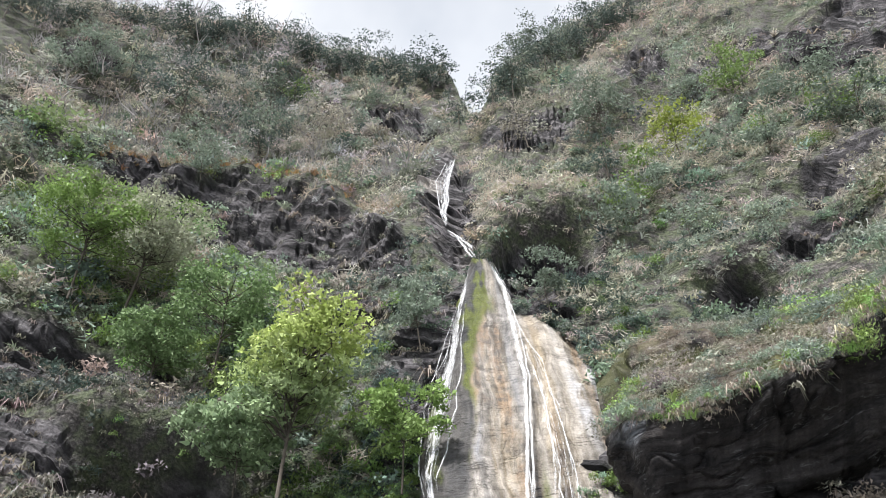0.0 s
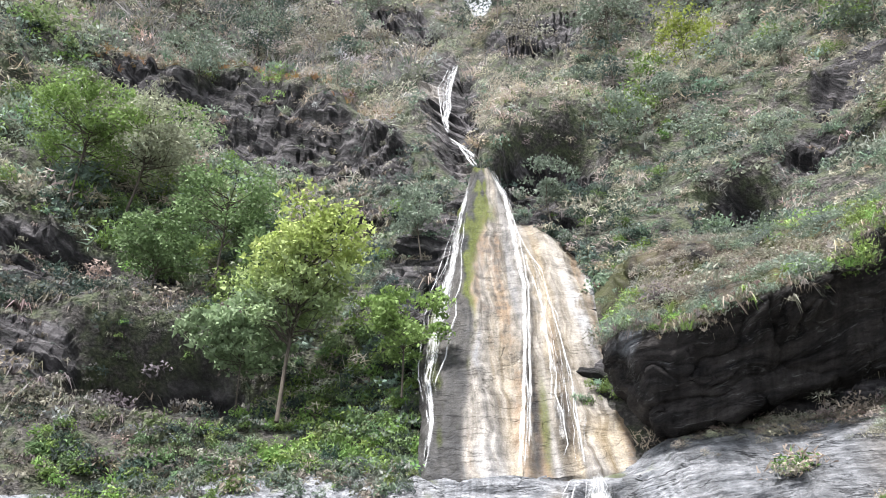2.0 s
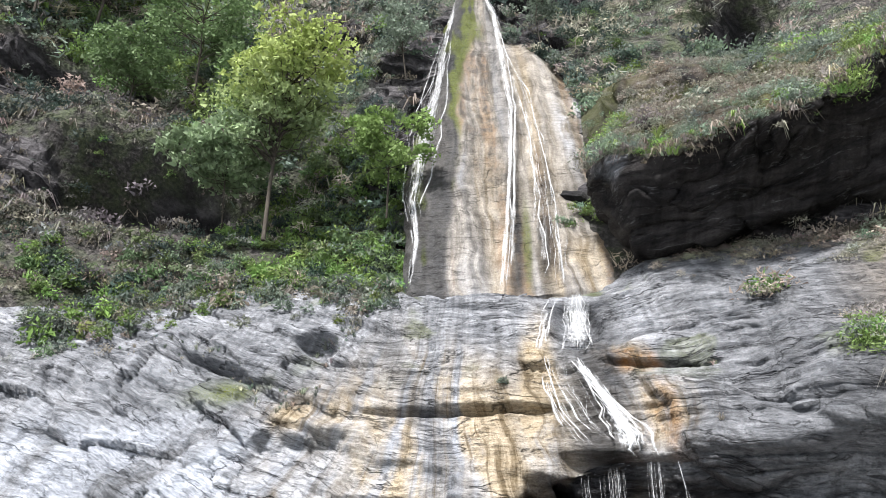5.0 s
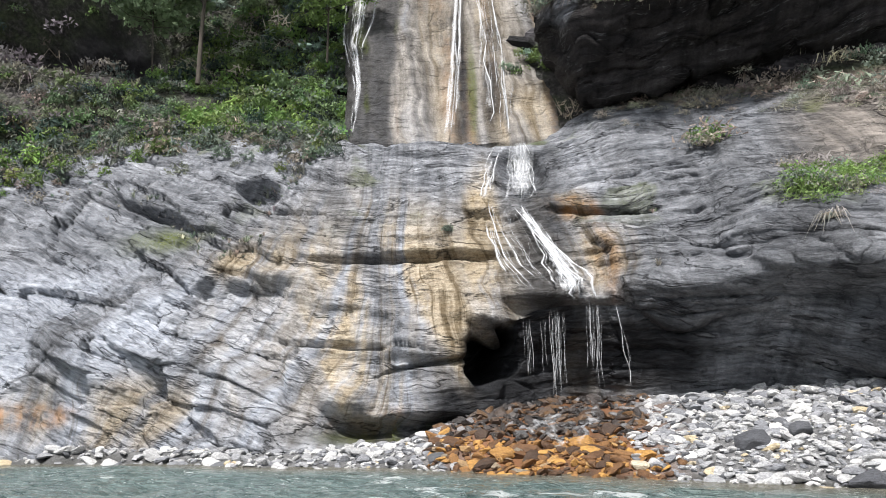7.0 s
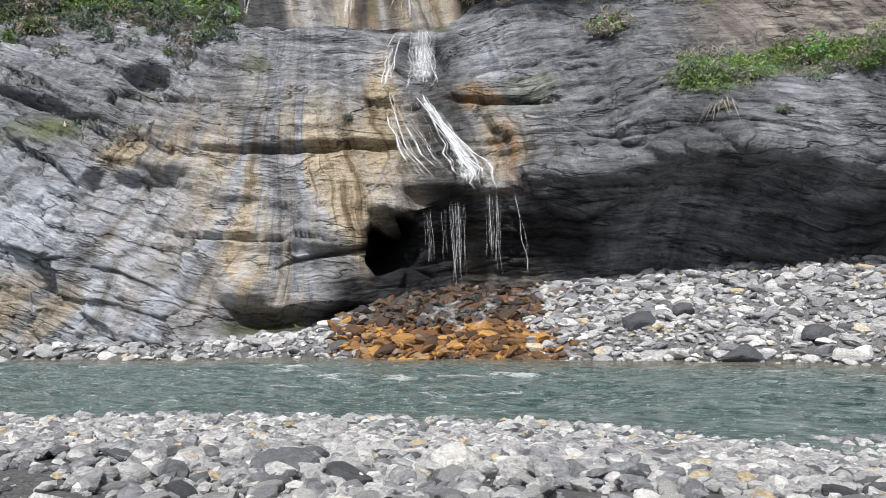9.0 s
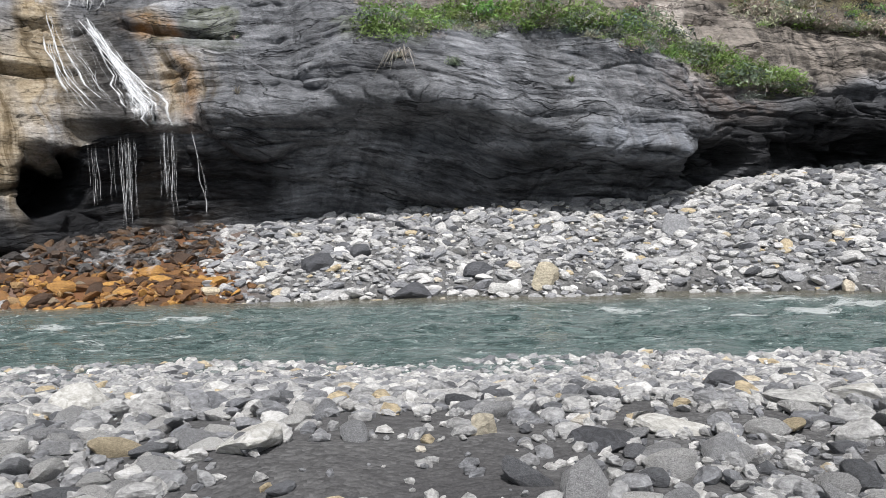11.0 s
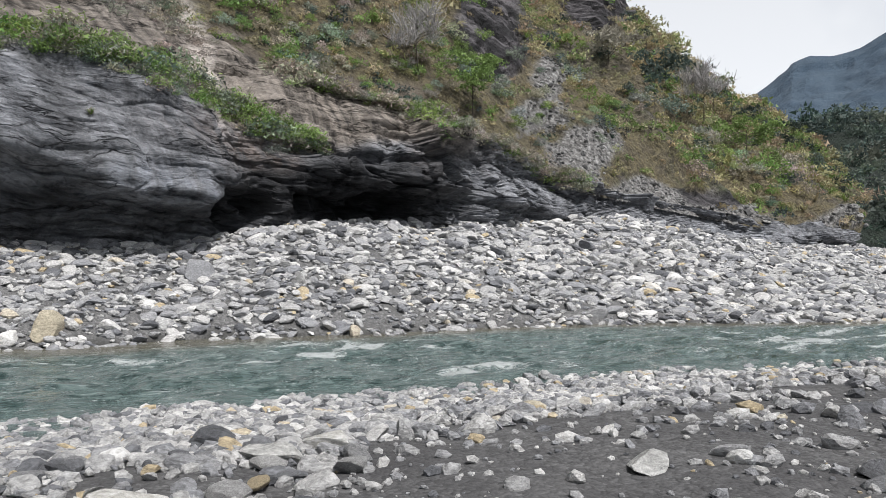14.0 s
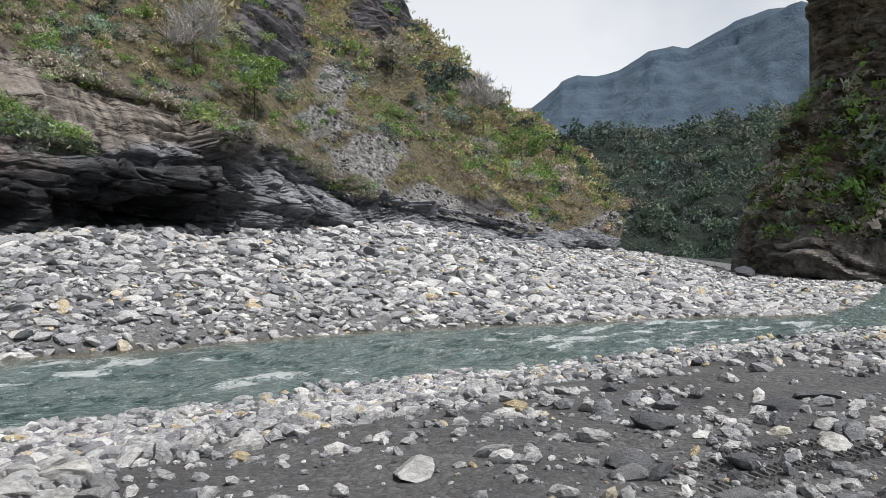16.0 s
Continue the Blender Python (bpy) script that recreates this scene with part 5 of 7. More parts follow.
tints[highleft] = tint_of(pick[highleft], rng, (0.26, GREY), (0.2, DRY), (0.3, OLIVE * 1.05), (0.14, GREEN), (0.16, DARK))
tints[right] = tint_of(pick[right], rng, (0.26, DRY * 0.9), (0.36, OLIVE * 1.05), (0.22, GREEN * 1.2), (0.08, DARK), (0.08, GREEN))
tints[slope] = tint_of(pick[slope], rng, (0.3, np.array([0.36, 0.30, 0.20])), (0.38, np.array([0.34, 0.32, 0.18])), (0.22, BRIGHT * 0.75), (0.1, DARK * 1.2))
by_fall = right & (a < 16) & (e > 26) & (e < 39)
tints[by_fall] = tint_of(pick[by_fall], rng, (0.3, GREEN), (0.5, DARK), (0.2, OLIVE))
grove = left & (a < -13) & (e > 27.5) & (e < 43)
tints[grove] = tint_of(pick[grove], rng, (0.1, DRY * 0.8), (0.2, OLIVE), (0.42, GREEN * 1.3), (0.22, BRIGHT * 0.75), (0.06, DARK))
dry = left & (a < -15) & (e <= 28)
tints[dry] = tint_of(pick[dry], rng, (0.30, DRY * 0.42), (0.18, GREY * 0.36), (0.22, OLIVE * 0.5), (0.3, DARK))
ivy = left & (a > -10) & (e < 36)
tints[ivy] = tint_of(pick[ivy], rng, (0.45, DARK * 1.3), (0.4, GREEN), (0.15, BRIGHT * 0.6))
foot_green = left & (a > -13) & (e < 24)
tints[foot_green] = tint_of(pick[foot_green], rng, (0.6, GREEN), (0.3, BRIGHT * 0.7), (0.1, OLIVE))
size = 0.0155 * r * np.exp(np.clip(rng.normal(0, 0.4, len(i)), -1, 0.7)) * np.where(slope, 0.62, 1.0) * np.where(grove, 1.15, 1.0)
woody = (rng.uniform(0, 1, len(i)) < np.where(slope, 0.55, 0.8))
leafy = ok & woody
grassy = ok & ~woody
sere = tints.sum(1) > 1.0
for name, label, m, protos, k in (("hillside_shrubs", "mixed green shrubs over the mountainside", leafy & ~sere, SCRUB, 1.0), ("dry_hillside_shrubs", "dry grey-brown twiggy shrubs over the mountainside", leafy & sere, BRUSH, 1.0), ("hillside_grass", "tufts of dry and green grass on the mountainside", grassy, TUFT, 0.95)):
    q = np.flatnonzero(m)[:1100 if protos is TUFT else 5000 if protos is SCRUB else 3100]
    tagged(new(name, planted(name, protos, p[q] + np.array([0, 0, 0.15]), size[q] * k, tints[q], rng, corners=4 if protos is TUFT else 3)), label, "shrubs" if "shrub" in name else "grass", kind="stuff")

# bare grey shrubs high up, dead tufts on the dark ledges
q = np.flatnonzero((hill["e"][i] > 42.5) & (hill["rocky"][i] < 0.3) & (a < 0) & (rng.uniform(0, 1, len(i)) < 0.3))[:260]
tagged(new("bare_shrubs", planted("bare_shrubs", TWIG, p[q], 0.034 * r[q] * np.exp(rng.normal(0, 0.25, len(q))), np.tile(GREY * 0.6, (len(q), 1)) * np.exp(rng.normal(0, 0.2, (len(q), 1))), rng)), "leafless grey shrubs on the high slope", "shrubs", kind="stuff")
q = np.flatnonzero((hill["rocky"][i] > 0.5) & ~on_slab_area & ~in_gully & (a < 46))[:380]
tagged(new("hanging_grass", planted("hanging_grass", HANG, p[q], 0.0125 * r[q] * np.exp(rng.normal(0, 0.3, len(q))), tint_of(rng.uniform(0, 1, len(q)), rng, (0.55, DRY * 0.6), (0.3, GREY * 0.5), (0.15, OLIVE * 0.7)), rng)), "dead grass hanging from dark ledges", "grass", kind="stuff")

q = np.flatnonzero((hill["rocky"][i] > 0.35) & ~on_slab_area & ~in_gully & (a < 46))[900:1500]
tagged(new("ledge_scrub", planted("ledge_scrub", SCRUB, p[q], 0.0078 * r[q] * np.exp(rng.normal(0, 0.35, len(q))), tint_of(rng.uniform(0, 1, len(q)), rng, (0.4, DRY * 0.5), (0.25, OLIVE * 0.6), (0.35, DARK)), rng, corners=3)), "low brown and green scrub on the dark ledges", "shrubs", kind="stuff")

q = rng.choice(np.flatnonzero((hill["a"] > 47) & (hill["e"] > 3) & (hill["e"] < 24) & (hill["scree"] < 0.4) & (hill["rocky"] < 0.4)), 2600)
pk = np.clip(0.5 + 0.5 * fbm(hill["p"][q], 4.0, 3, 198) + rng.normal(0, 0.15, 2600), 0, 0.99)
tagged(new("slope_scrub", planted("slope_scrub", SCRUB, hill["p"][q], 0.0108 * hill["r"][q] * np.exp(rng.normal(0, 0.35, 2600)), tint_of(pk, rng, (0.28, np.array([0.33, 0.265, 0.17])), (0.34, np.array([0.31, 0.295, 0.16])), (0.24, BRIGHT * 0.7), (0.14, DARK * 1.3)), rng, corners=3)), "olive and straw-brown scrub on the grassy slope", "shrubs", kind="stuff")

# round shrub crowns standing out of the scrub
def shrub_patch(name, label, zones, n, size, tint, seed):
    """Leafy crowns rooted on the slope within soft ovals (bearing, rise, half-widths)."""
    rg = np.random.RandomState(seed)
    z = np.array(zones, float)[rg.randint(0, len(zones), n)]
    b, up = z[:, 0] + rg.normal(0, 0.5, n) * z[:, 2], z[:, 1] + rg.normal(0, 0.5, n) * z[:, 3]
    q = np.array([np.argmin((hill["a"] - x) ** 2 + (hill["e"] - y) ** 2) for x, y in zip(b, up)])
    q = q[~((hill["a"][q] > table(SLAB_LEFT, hill["e"][q]) - 0.6) & (hill["a"][q] < table(SLAB_RIGHT, hill["e"][q]) + 0.6) & (hill["e"][q] < 38))]
    sz = size * hill["r"][q] * np.exp(rg.normal(0, 0.3, len(q)))
    return tagged(new(name, planted(name, CROWN, hill["p"][q] + np.array([0, 0, 0.1]), sz, tint_of(rg.uniform(0, 1, len(q)), rg, *tint), rg, corners=3)), label, "shrubs", kind="stuff")


shrub_patch("grove_shrubs", "leafy green shrubs crowding the middle slope", [(-31, 37.5, 8, 4), (-22, 35.5, 7, 4), (-18, 31, 5, 3), (-14, 28, 5, 3), (-25, 33, 6, 3)], 170, 0.025, ((0.35, np.array([0.17, 0.24, 0.12])), (0.35, BRIGHT * 0.7), (0.15, OLIVE * 0.8), (0.15, DARK * 1.5)), 61)
shrub_patch("high_shrubs", "dark and grey-green shrubs high on the slope", [(-33, 46, 6, 2.5), (-20, 47, 8, 2.5), (-10, 46, 6, 2.5), (-24, 44.5, 8, 1.5), (-4, 44.5, 3, 2)], 110, 0.021, ((0.4, DARK * 1.5), (0.3, GREEN * 1.1), (0.3, OLIVE * 0.75)), 62)
shrub_patch("east_shrubs", "olive and green shrubs on the eastern slope", [(16, 44, 6, 3), (24, 41, 8, 3), (34, 42, 7, 2.5), (20, 37, 6, 2.5), (38, 36.5, 5, 3), (12, 42.5, 5, 1.5)], 200, 0.018, ((0.3, GREEN * 1.2), (0.35, OLIVE * 0.85), (0.15, DARK * 1.5), (0.2, BRIGHT * 0.6)), 63)
shrub_patch("fall_shrubs", "dark glossy shrubs crowding beside the fall", [(13, 35, 3.5, 3), (16.5, 31.5, 3, 2.5), (11, 37.5, 3, 1.2), (-2.5, 34, 1.8, 3), (-3, 25.5, 2, 3), (-6, 29, 3, 2.5)], 130, 0.016, ((0.4, GREEN), (0.35, DARK * 1.3), (0.25, BRIGHT * 0.5)), 64)

shrub_patch("slope_shrubs", "green and olive shrubs on the grassy slope", [(58, 13, 5, 2), (65, 11.5, 4, 2), (71, 9.5, 3, 2.5), (79, 8.5, 4, 2), (84, 6, 3, 1.8), (88, 4, 2, 1.5), (60, 17, 6, 3), (53, 16, 5, 3)], 260, 0.013, ((0.3, GREEN * 1.4), (0.3, BRIGHT * 0.75), (0.3, OLIVE * 1.0), (0.1, DARK * 1.6)), 65)


def slope_fringe(name, label, course, n, size, tint, protos, spread, seed):
    """Grass along a course of (bearing, rise) on the slope."""
    rg = np.random.RandomState(seed)
    k = rg.uniform(0, len(course) - 1, n)
    b = np.interp(k, range(len(course)), [c[0] for c in course]) + rg.normal(0, 0.4, n)
    up = np.interp(k, range(len(course)), [c[1] for c in course]) + rg.normal(0, spread, n)
    q = np.array([np.argmin((hill["a"] - x) ** 2 + (hill["e"] - y) ** 2) for x, y in zip(b, up)])
    sz = size * hill["r"][q] * np.exp(rg.normal(0, 0.3, n))
    return tagged(new(name, planted(name, protos, hill["p"][q], sz, tint_of(rg.uniform(0, 1, n), rg, *tint), rg)), label, "grass", kind="stuff")


RUSSET = np.array([0.30, 0.20, 0.105])
slope_fringe("ledge_rim_grass", "russet dry grass along the rim of the dark ledges", [(-30, 41.0), (-26, 42.1), (-22, 42.9), (-18, 43.1), (-13, 42.5), (-8, 41.9), (-3.6, 41.0)], 330, 0.011, ((0.6, RUSSET), (0.4, DRY * 0.55)), TUFT, 0.35, 71)
slope_fringe("dome_grass", "straw-green grass over the rounded knoll", [(5.5, 41.0), (8, 41.9), (12, 41.7), (16, 40.8), (19.5, 39.2)], 330, 0.011, ((0.5, OLIVE * 1.2), (0.3, DRY), (0.2, BRIGHT * 0.8)), TUFT, 0.5, 72)
slope_fringe("dead_ledge_tufts", "pale dead grass drooping over dark rock", [(-13, 35.5), (-9, 34.6), (-5, 34.8), (-4, 33.2), (-8, 33.0), (-5, 36.2), (-11, 37)], 260, 0.010, ((0.6, DRY * 0.5), (0.25, GREY * 0.4), (0.15, OLIVE * 0.6)), HANG, 0.6, 73)
slope_fringe("dead_bank_tufts", "grey dead grass drooping over the low western bank", [(-33, 28.5), (-27, 28), (-22, 27), (-17, 25.5), (-22, 24.6), (-28, 24.8), (-33, 25.5), (-26, 20), (-31, 18.5), (-20, 19.5)], 380, 0.010, ((0.5, DRY * 0.42), (0.3, GREY * 0.36), (0.2, OLIVE * 0.6)), HANG, 0.8, 74)

# dense ferns and creepers above the ledge
q = np.flatnonzero((hill["a"] > -30) & (hill["a"] < -0.8) & (hill["e"] < 25.5) & (hill["e"] > 14))
q = rng.choice(q, 900)
keepers = (fbm(hill["p"][q], 4.0, 3, 197) + 0.07 * (hill["a"][q] + 14) - 0.12 * (hill["e"][q] - 20)) > -0.25
q = q[keepers]
tagged(new("slope_ferns", planted("slope_ferns", FROND, hill["p"][q] + np.array([0, -0.2, 0.1]), 0.75 * np.exp(rng.normal(0, 0.3, len(q))), tint_of(rng.uniform(0, 1, len(q)), rng, (0.42, np.array([0.15, 0.22, 0.11])), (0.38, BRIGHT * 0.7), (0.2, DARK)), rng)), "dense green ferns and creepers above the ledge", "ferns", kind="stuff")

# turf on the overhanging block
q = rng.choice(len(block["p"]), 1150)
pk = rng.uniform(0, 1, len(q))
tb = tint_of(np.clip(0.5 + 0.5 * fbm(block["p"][q], 4.0, 3, 195), 0, 0.99), rng, (0.14, DRY * 0.6), (0.32, OLIVE * 0.72), (0.2, GREEN * 1.1), (0.34, BRIGHT * 0.9))
tagged(new("block_turf", planted("block_turf", MOUND, block["p"][q] + np.array([0, 0, 0.1]), 0.46 * np.exp(rng.normal(0, 0.35, len(q))), tb, rng, corners=3)), "fresh green and straw-coloured scrub on the block", "shrubs", kind="stuff")

rg = np.random.RandomState(13)
at = line([(b, e + 0.35, d) for b, e, d in BROW], rg.uniform(13.2, 43.5, 330)) + rg.normal(0, 0.25, (330, 3))
tagged(new("brow_grass", planted("brow_grass", HANG + TUFT, at, 0.34 * np.exp(rg.normal(0, 0.3, 330)), tint_of(rg.uniform(0, 1, 330), rg, (0.5, DRY * 0.6), (0.35, OLIVE * 0.9), (0.15, BRIGHT * 0.8)), rg)), "straw-coloured grass along the brow of the block", "grass", kind="stuff")

# green fringe along the top of the cliff
cp = cliff_pts.reshape(-1, 3)
cb, ce, cr = polar(cliff_pts)
cb, ce, cr = cb.ravel(), ce.ravel(), cr.ravel()


def fringe(name, label, rows_of, n, size, tint, protos, spread=0.35, seed=5):
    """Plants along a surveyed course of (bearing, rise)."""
    rg = np.random.RandomState(seed)
    k = rg.uniform(0, len(rows_of) - 1, n)
    b = np.interp(k, range(len(rows_of)), [q[0] for q in rows_of]) + rg.normal(0, 0.3, n)
    e = np.interp(k, range(len(rows_of)), [q[1] for q in rows_of]) + rg.normal(0, spread, n)
    pl = np.array([cp[np.argmin((cb - x) ** 2 + (ce - y) ** 2)] for x, y in zip(b, e)])
    sz = size * np.exp(rg.normal(0, 0.35, n))
    return tagged(new(name, planted(name, protos, pl, sz, tint_of(rg.uniform(0, 1, n), rg, *tint), rg, corners=3 if protos is MOUND else 4)), label, "undergrowth" if protos is MOUND else "grass", kind="stuff")


fringe("ledge_grass", "bright green undergrowth drooping over the ledge", [(29.5, 11.8), (33, 11.9), (39, 12.2), (43, 11.8), (46.7, 10.8), (50, 9.2), (54, 7.4), (57.5, 6.0)], 620, 0.42, ((0.55, BRIGHT * 0.72), (0.2, GREEN * 1.1), (0.25, OLIVE * 0.8)), MOUND, 0.5)
fringe("ledge_vines", "green vines and ferns hanging over the rock", [(-26, 12.5), (-21, 13.6), (-16, 16.0), (-11, 16.6), (-6, 16.3), (-2, 16.8)], 420, 0.6, ((0.55, GREEN * 0.8), (0.2, BRIGHT * 0.6), (0.25, OLIVE * 0.7)), FROND, 0.9)
fringe("crevice_moss", "grass tufts rooted in the crevices", [(-20, 12), (-14, 11.5), (-12, 9.2), (-8, 8.8), (-6.5, 12.5), (-4, 14.5)], 120, 0.28, ((0.5, OLIVE), (0.5, GREEN)), TUFT, 0.5)
fringe("right_ledge_scrub", "straw-coloured scrub under the block", [(17, 18.2), (22, 18.4), (27, 18), (33, 17.4), (38, 16.6), (44, 15.4), (50, 12.5)], 260, 0.36, ((0.5, DRY * 0.8), (0.4, OLIVE * 0.8), (0.1, GREEN)), MOUND, 0.6)
fringe("slope_foot_grass", "yellow-green grass spilling over the rock edge", [(55, 11.4), (57, 11.0), (61, 10.1), (65, 8.7), (69, 7.1), (73, 5.0), (76, 3.7)], 420, 0.42, ((0.3, DRY * 0.85), (0.45, OLIVE * 0.9), (0.25, BRIGHT * 0.7)), MOUND, 0.4)


def cliff_plant(label, b, e, size, tint, protos, n, seed):
    """A clump rooted at one crevice."""
    rg = np.random.RandomState(seed)
    at = cp[np.argmin((cb - b) ** 2 + (ce - e) ** 2)]
    pl = at + rg.normal(0, size * 0.14, (n, 3)) * np.array([1, 0.6, 0.5])
    ob = new("cliff_plant", planted("cliff_plant", protos, pl, size * np.exp(rg.normal(0, 0.2, n)), tint_of(rg.uniform(0, 1, n), rg, *tint), rg, corners=3 if protos is MOUND else 4))
    return tagged(ob, label, "plant", "plants rooted in the cliff")


for k, (label, b, e, s, protos, n) in enumerate([
    ("big straw-green grass clump on the cliff", 24.4, 15.2, 0.75, MOUND, 8), ("olive grass clump on the cliff", 33.1, 11.3, 0.5, MOUND, 7), ("drooping grass clump under the ledge", 31.3, 9.6, 0.5, DROOP, 4),
    ("dark green trailing creeper", 35.0, 9.0, 0.3, FROND, 7), ("mossy green clump beside the rusty streak", 5.8, 10.2, 0.35, FROND, 8), ("small fern on the cliff", 20.2, 10.8, 0.22, TUFT, 3),
    ("small grass tuft above the undercut", 20.2, 7.2, 0.25, TUFT, 3), ("small bright tuft on the cliff", 43.0, 7.6, 0.28, TUFT, 4), ("pale green grass tuft on the cliff", 28.9, 13.0, 0.35, MOUND, 4)]):
    cliff_plant(label, b, e, s, ((0.5, OLIVE), (0.3, BRIGHT * 0.8), (0.2, DRY)) if protos is not FROND else ((1, GREEN),), protos, n, 300 + k)
rg = np.random.RandomState(9)
at = spot(np.array([11.2, 11.9, 12.6, 13.3, 13.9]), np.array([21.2, 21.5, 21.6, 21.9, 21.7]), 38.2)
tagged(new("slab_shrub", planted("slab_shrub", FROND, np.repeat(at, 3, 0) + rg.normal(0, 0.3, (15, 3)), np.full(15, 0.55), tint_of(rg.uniform(0, 1, 15), rg, (0.6, BRIGHT * 0.7), (0.4, GREEN * 1.1)), rg)), "dark leafy shrub growing from a crack in the slab", "shrub")

rg = np.random.RandomState(12)
ee = np.concatenate([rg.uniform(26.5, 34.5, 60), rg.uniform(30.5, 33.0, 25)])
at = spot(table(SLAB_RIGHT, ee) + np.abs(rg.normal(0.1, 0.5, 85)), ee, table(SLAB_DIST, ee) - 0.2)
tagged(new("slab_edge_shrubs", planted("slab_edge_shrubs", FROND, at, 0.7 * np.exp(rg.normal(0, 0.3, 85)), tint_of(rg.uniform(0, 1, 85), rg, (0.4, GREEN), (0.4, DARK * 1.2), (0.2, OLIVE)), rg)), "dark green shrubs along the slab's edge", "shrubs", kind="stuff")

# scrub on the rock tower
q = rng.choice(len(tower["p"]), 2600)
m = (tower["e"][q] > 1.0) & (tower["u"][q] < 0.6) & (((tower["u"][q] < 0.3) & (tower["e"][q] < 10.5)) | (fbm(tower["p"][q], 5.0, 3, 196) > 0.35))
q = q[m][:900]
tagged(new("tower_scrub", planted("tower_scrub", BUSH, tower["p"][q], 1.1 * np.exp(rng.normal(0, 0.3, len(q))), tint_of(rng.uniform(0, 1, len(q)), rng, (0.35, GREEN * 1.6), (0.25, OLIVE * 1.3), (0.4, BRIGHT * 1.1)), rng)), "green scrub clinging to the river cliff", "shrubs", kind="stuff")


# ---- trees ----
def tube(points, radii, sides=6):
    """A tapered limb along points."""
    pts, rings = np.array(points, float), []
    for k, (c, w) in enumerate(zip(pts, radii)):
        d = pts[min(k + 1, len(pts) - 1)] - pts[max(k - 1, 0)]
        d /= np.linalg.norm(d)
        s = np.cross(d, (0.3, 0.9, 0.1))
        s /= np.linalg.norm(s)
        t = np.cross(d, s)
        ang = np.linspace(0, 2 * np.pi, sides, endpoint=False)
        rings.append(c + w * (np.cos(ang)[:, None] * s + np.sin(ang)[:, None] * t))
    v = np.concatenate(rings)
    f = [[k * sides + j, k * sides + (j + 1) % sides, (k + 1) * sides + (j + 1) % sides, (k + 1) * sides + j] for k in range(len(pts) - 1) for j in range(sides)]
    return v, np.array(f)


def join_tubes(name, tubes, material):
    vs, fs, base = [], [], 0
    for v, f in tubes:
        vs.append(v)
        fs.append(f + base)
        base += len(v)
    return fast_mesh(name, np.concatenate(vs), np.concatenate(fs), material, True)


def tree(label, base, height, width, tint, seed, lean=0.0, bare=False, clumps=16, per=70, group="", stem=0.35, low_tint=None):
    """A tree: tapered trunk, limbs, and a crown of leaf clumps (or bare twigs)."""
    rg = np.random.RandomState(seed)
    ob = new("tree")
    ob.location = base
    top = np.array([lean * height, 0, height])
    bend = rg.normal(0, 0.05 * height, 3) * np.array([1, 1, 0])
    trunk = [np.array([0, 0, -0.3]), top * 0.25 + bend * 0.6, top * 0.5 + bend, top * 0.85 + bend * 0.4]
    ends, limbs = [], []
    for k in range(clumps):
        at = rg.uniform(stem, 0.9)
        root = np.array([np.interp(at, [0, 0.25, 0.5, 0.85], [q[j] for q in trunk]) for j in range(3)])
        b, up = rg.uniform(0, 2 * np.pi), rg.uniform(0.1, 1.0)
        reach = width * rg.uniform(0.3, 1.0) * (1.15 - abs(at - 0.55) if bare else 1.15 * math.sqrt(max(0.08, 1 - ((at - 0.68) / 0.46) ** 2)))
        end = root + np.array([np.cos(b) * reach * 0.5, np.sin(b) * reach * 0.5, up * height * 0.17 + 0.02 * height])
        limbs.append(tube([root, (root + end) / 2 + rg.normal(0, 0.03 * height, 3), end], np.array([0.005, 0.0035, 0.0015]) * height, 4))
        ends.append(end)
    t = new("trunk", join_tubes("trunk", [tube(trunk, np.array([0.012, 0.010, 0.008, 0.003]) * height)] + limbs, BARK))
    t.parent = ob
    ends = np.array(ends)
    if bare:
        me = planted("brushwood", TWIG, ends, np.full(len(ends), width * 0.36), np.tile(GREY * 0.8, (len(ends), 1)), rg)
        c = new("brushwood", me)
    else:
        up = np.clip((ends[:, 2:] / height - 0.35) / 0.45, 0, 1)
        shades = tint * up + (tint if low_tint is None else low_tint) * (1 - up)
        leaf = min(0.15, 0.75 / width)
        per = min(190, int(1.5 * per * (0.13 / leaf) ** 1.2))
        protos = [sprays(per, seed * 7 + k, leaf, 6, 0.8, 0.5) for k in range(3)]
        me = planted("crown", protos, ends, width * rg.uniform(0.2, 0.34, len(ends)), shades * np.exp(rg.normal(0, 0.13, (len(ends), 1))), rg, corners=3)
        c = new("crown", me)
    c.parent = ob
    return tagged(ob, label, "tree", group)


def hill_spot(b, e):
    k = np.argmin((hill["a"] - b) ** 2 + (hill["e"] - e) ** 2)
    return hill["p"][k]


def tree_at(label, b, e0, e1, wide, tint, seed, near=0.0, **more):
    """A tree rooted on the slope at bearing b, from rise e0 to e1, wide degrees across."""
    base = hill_spot(b, e0)
    d = math.hypot(base[0], base[1]) - near
    base = spot(b, e0, d)
    height = d * (math.tan(radians(e1)) - math.tan(radians(e0)))
    return tree(label, Vector(base), height, d * radians(wide) / max(0.5, math.cos(radians(e1))), tint, seed, **more)


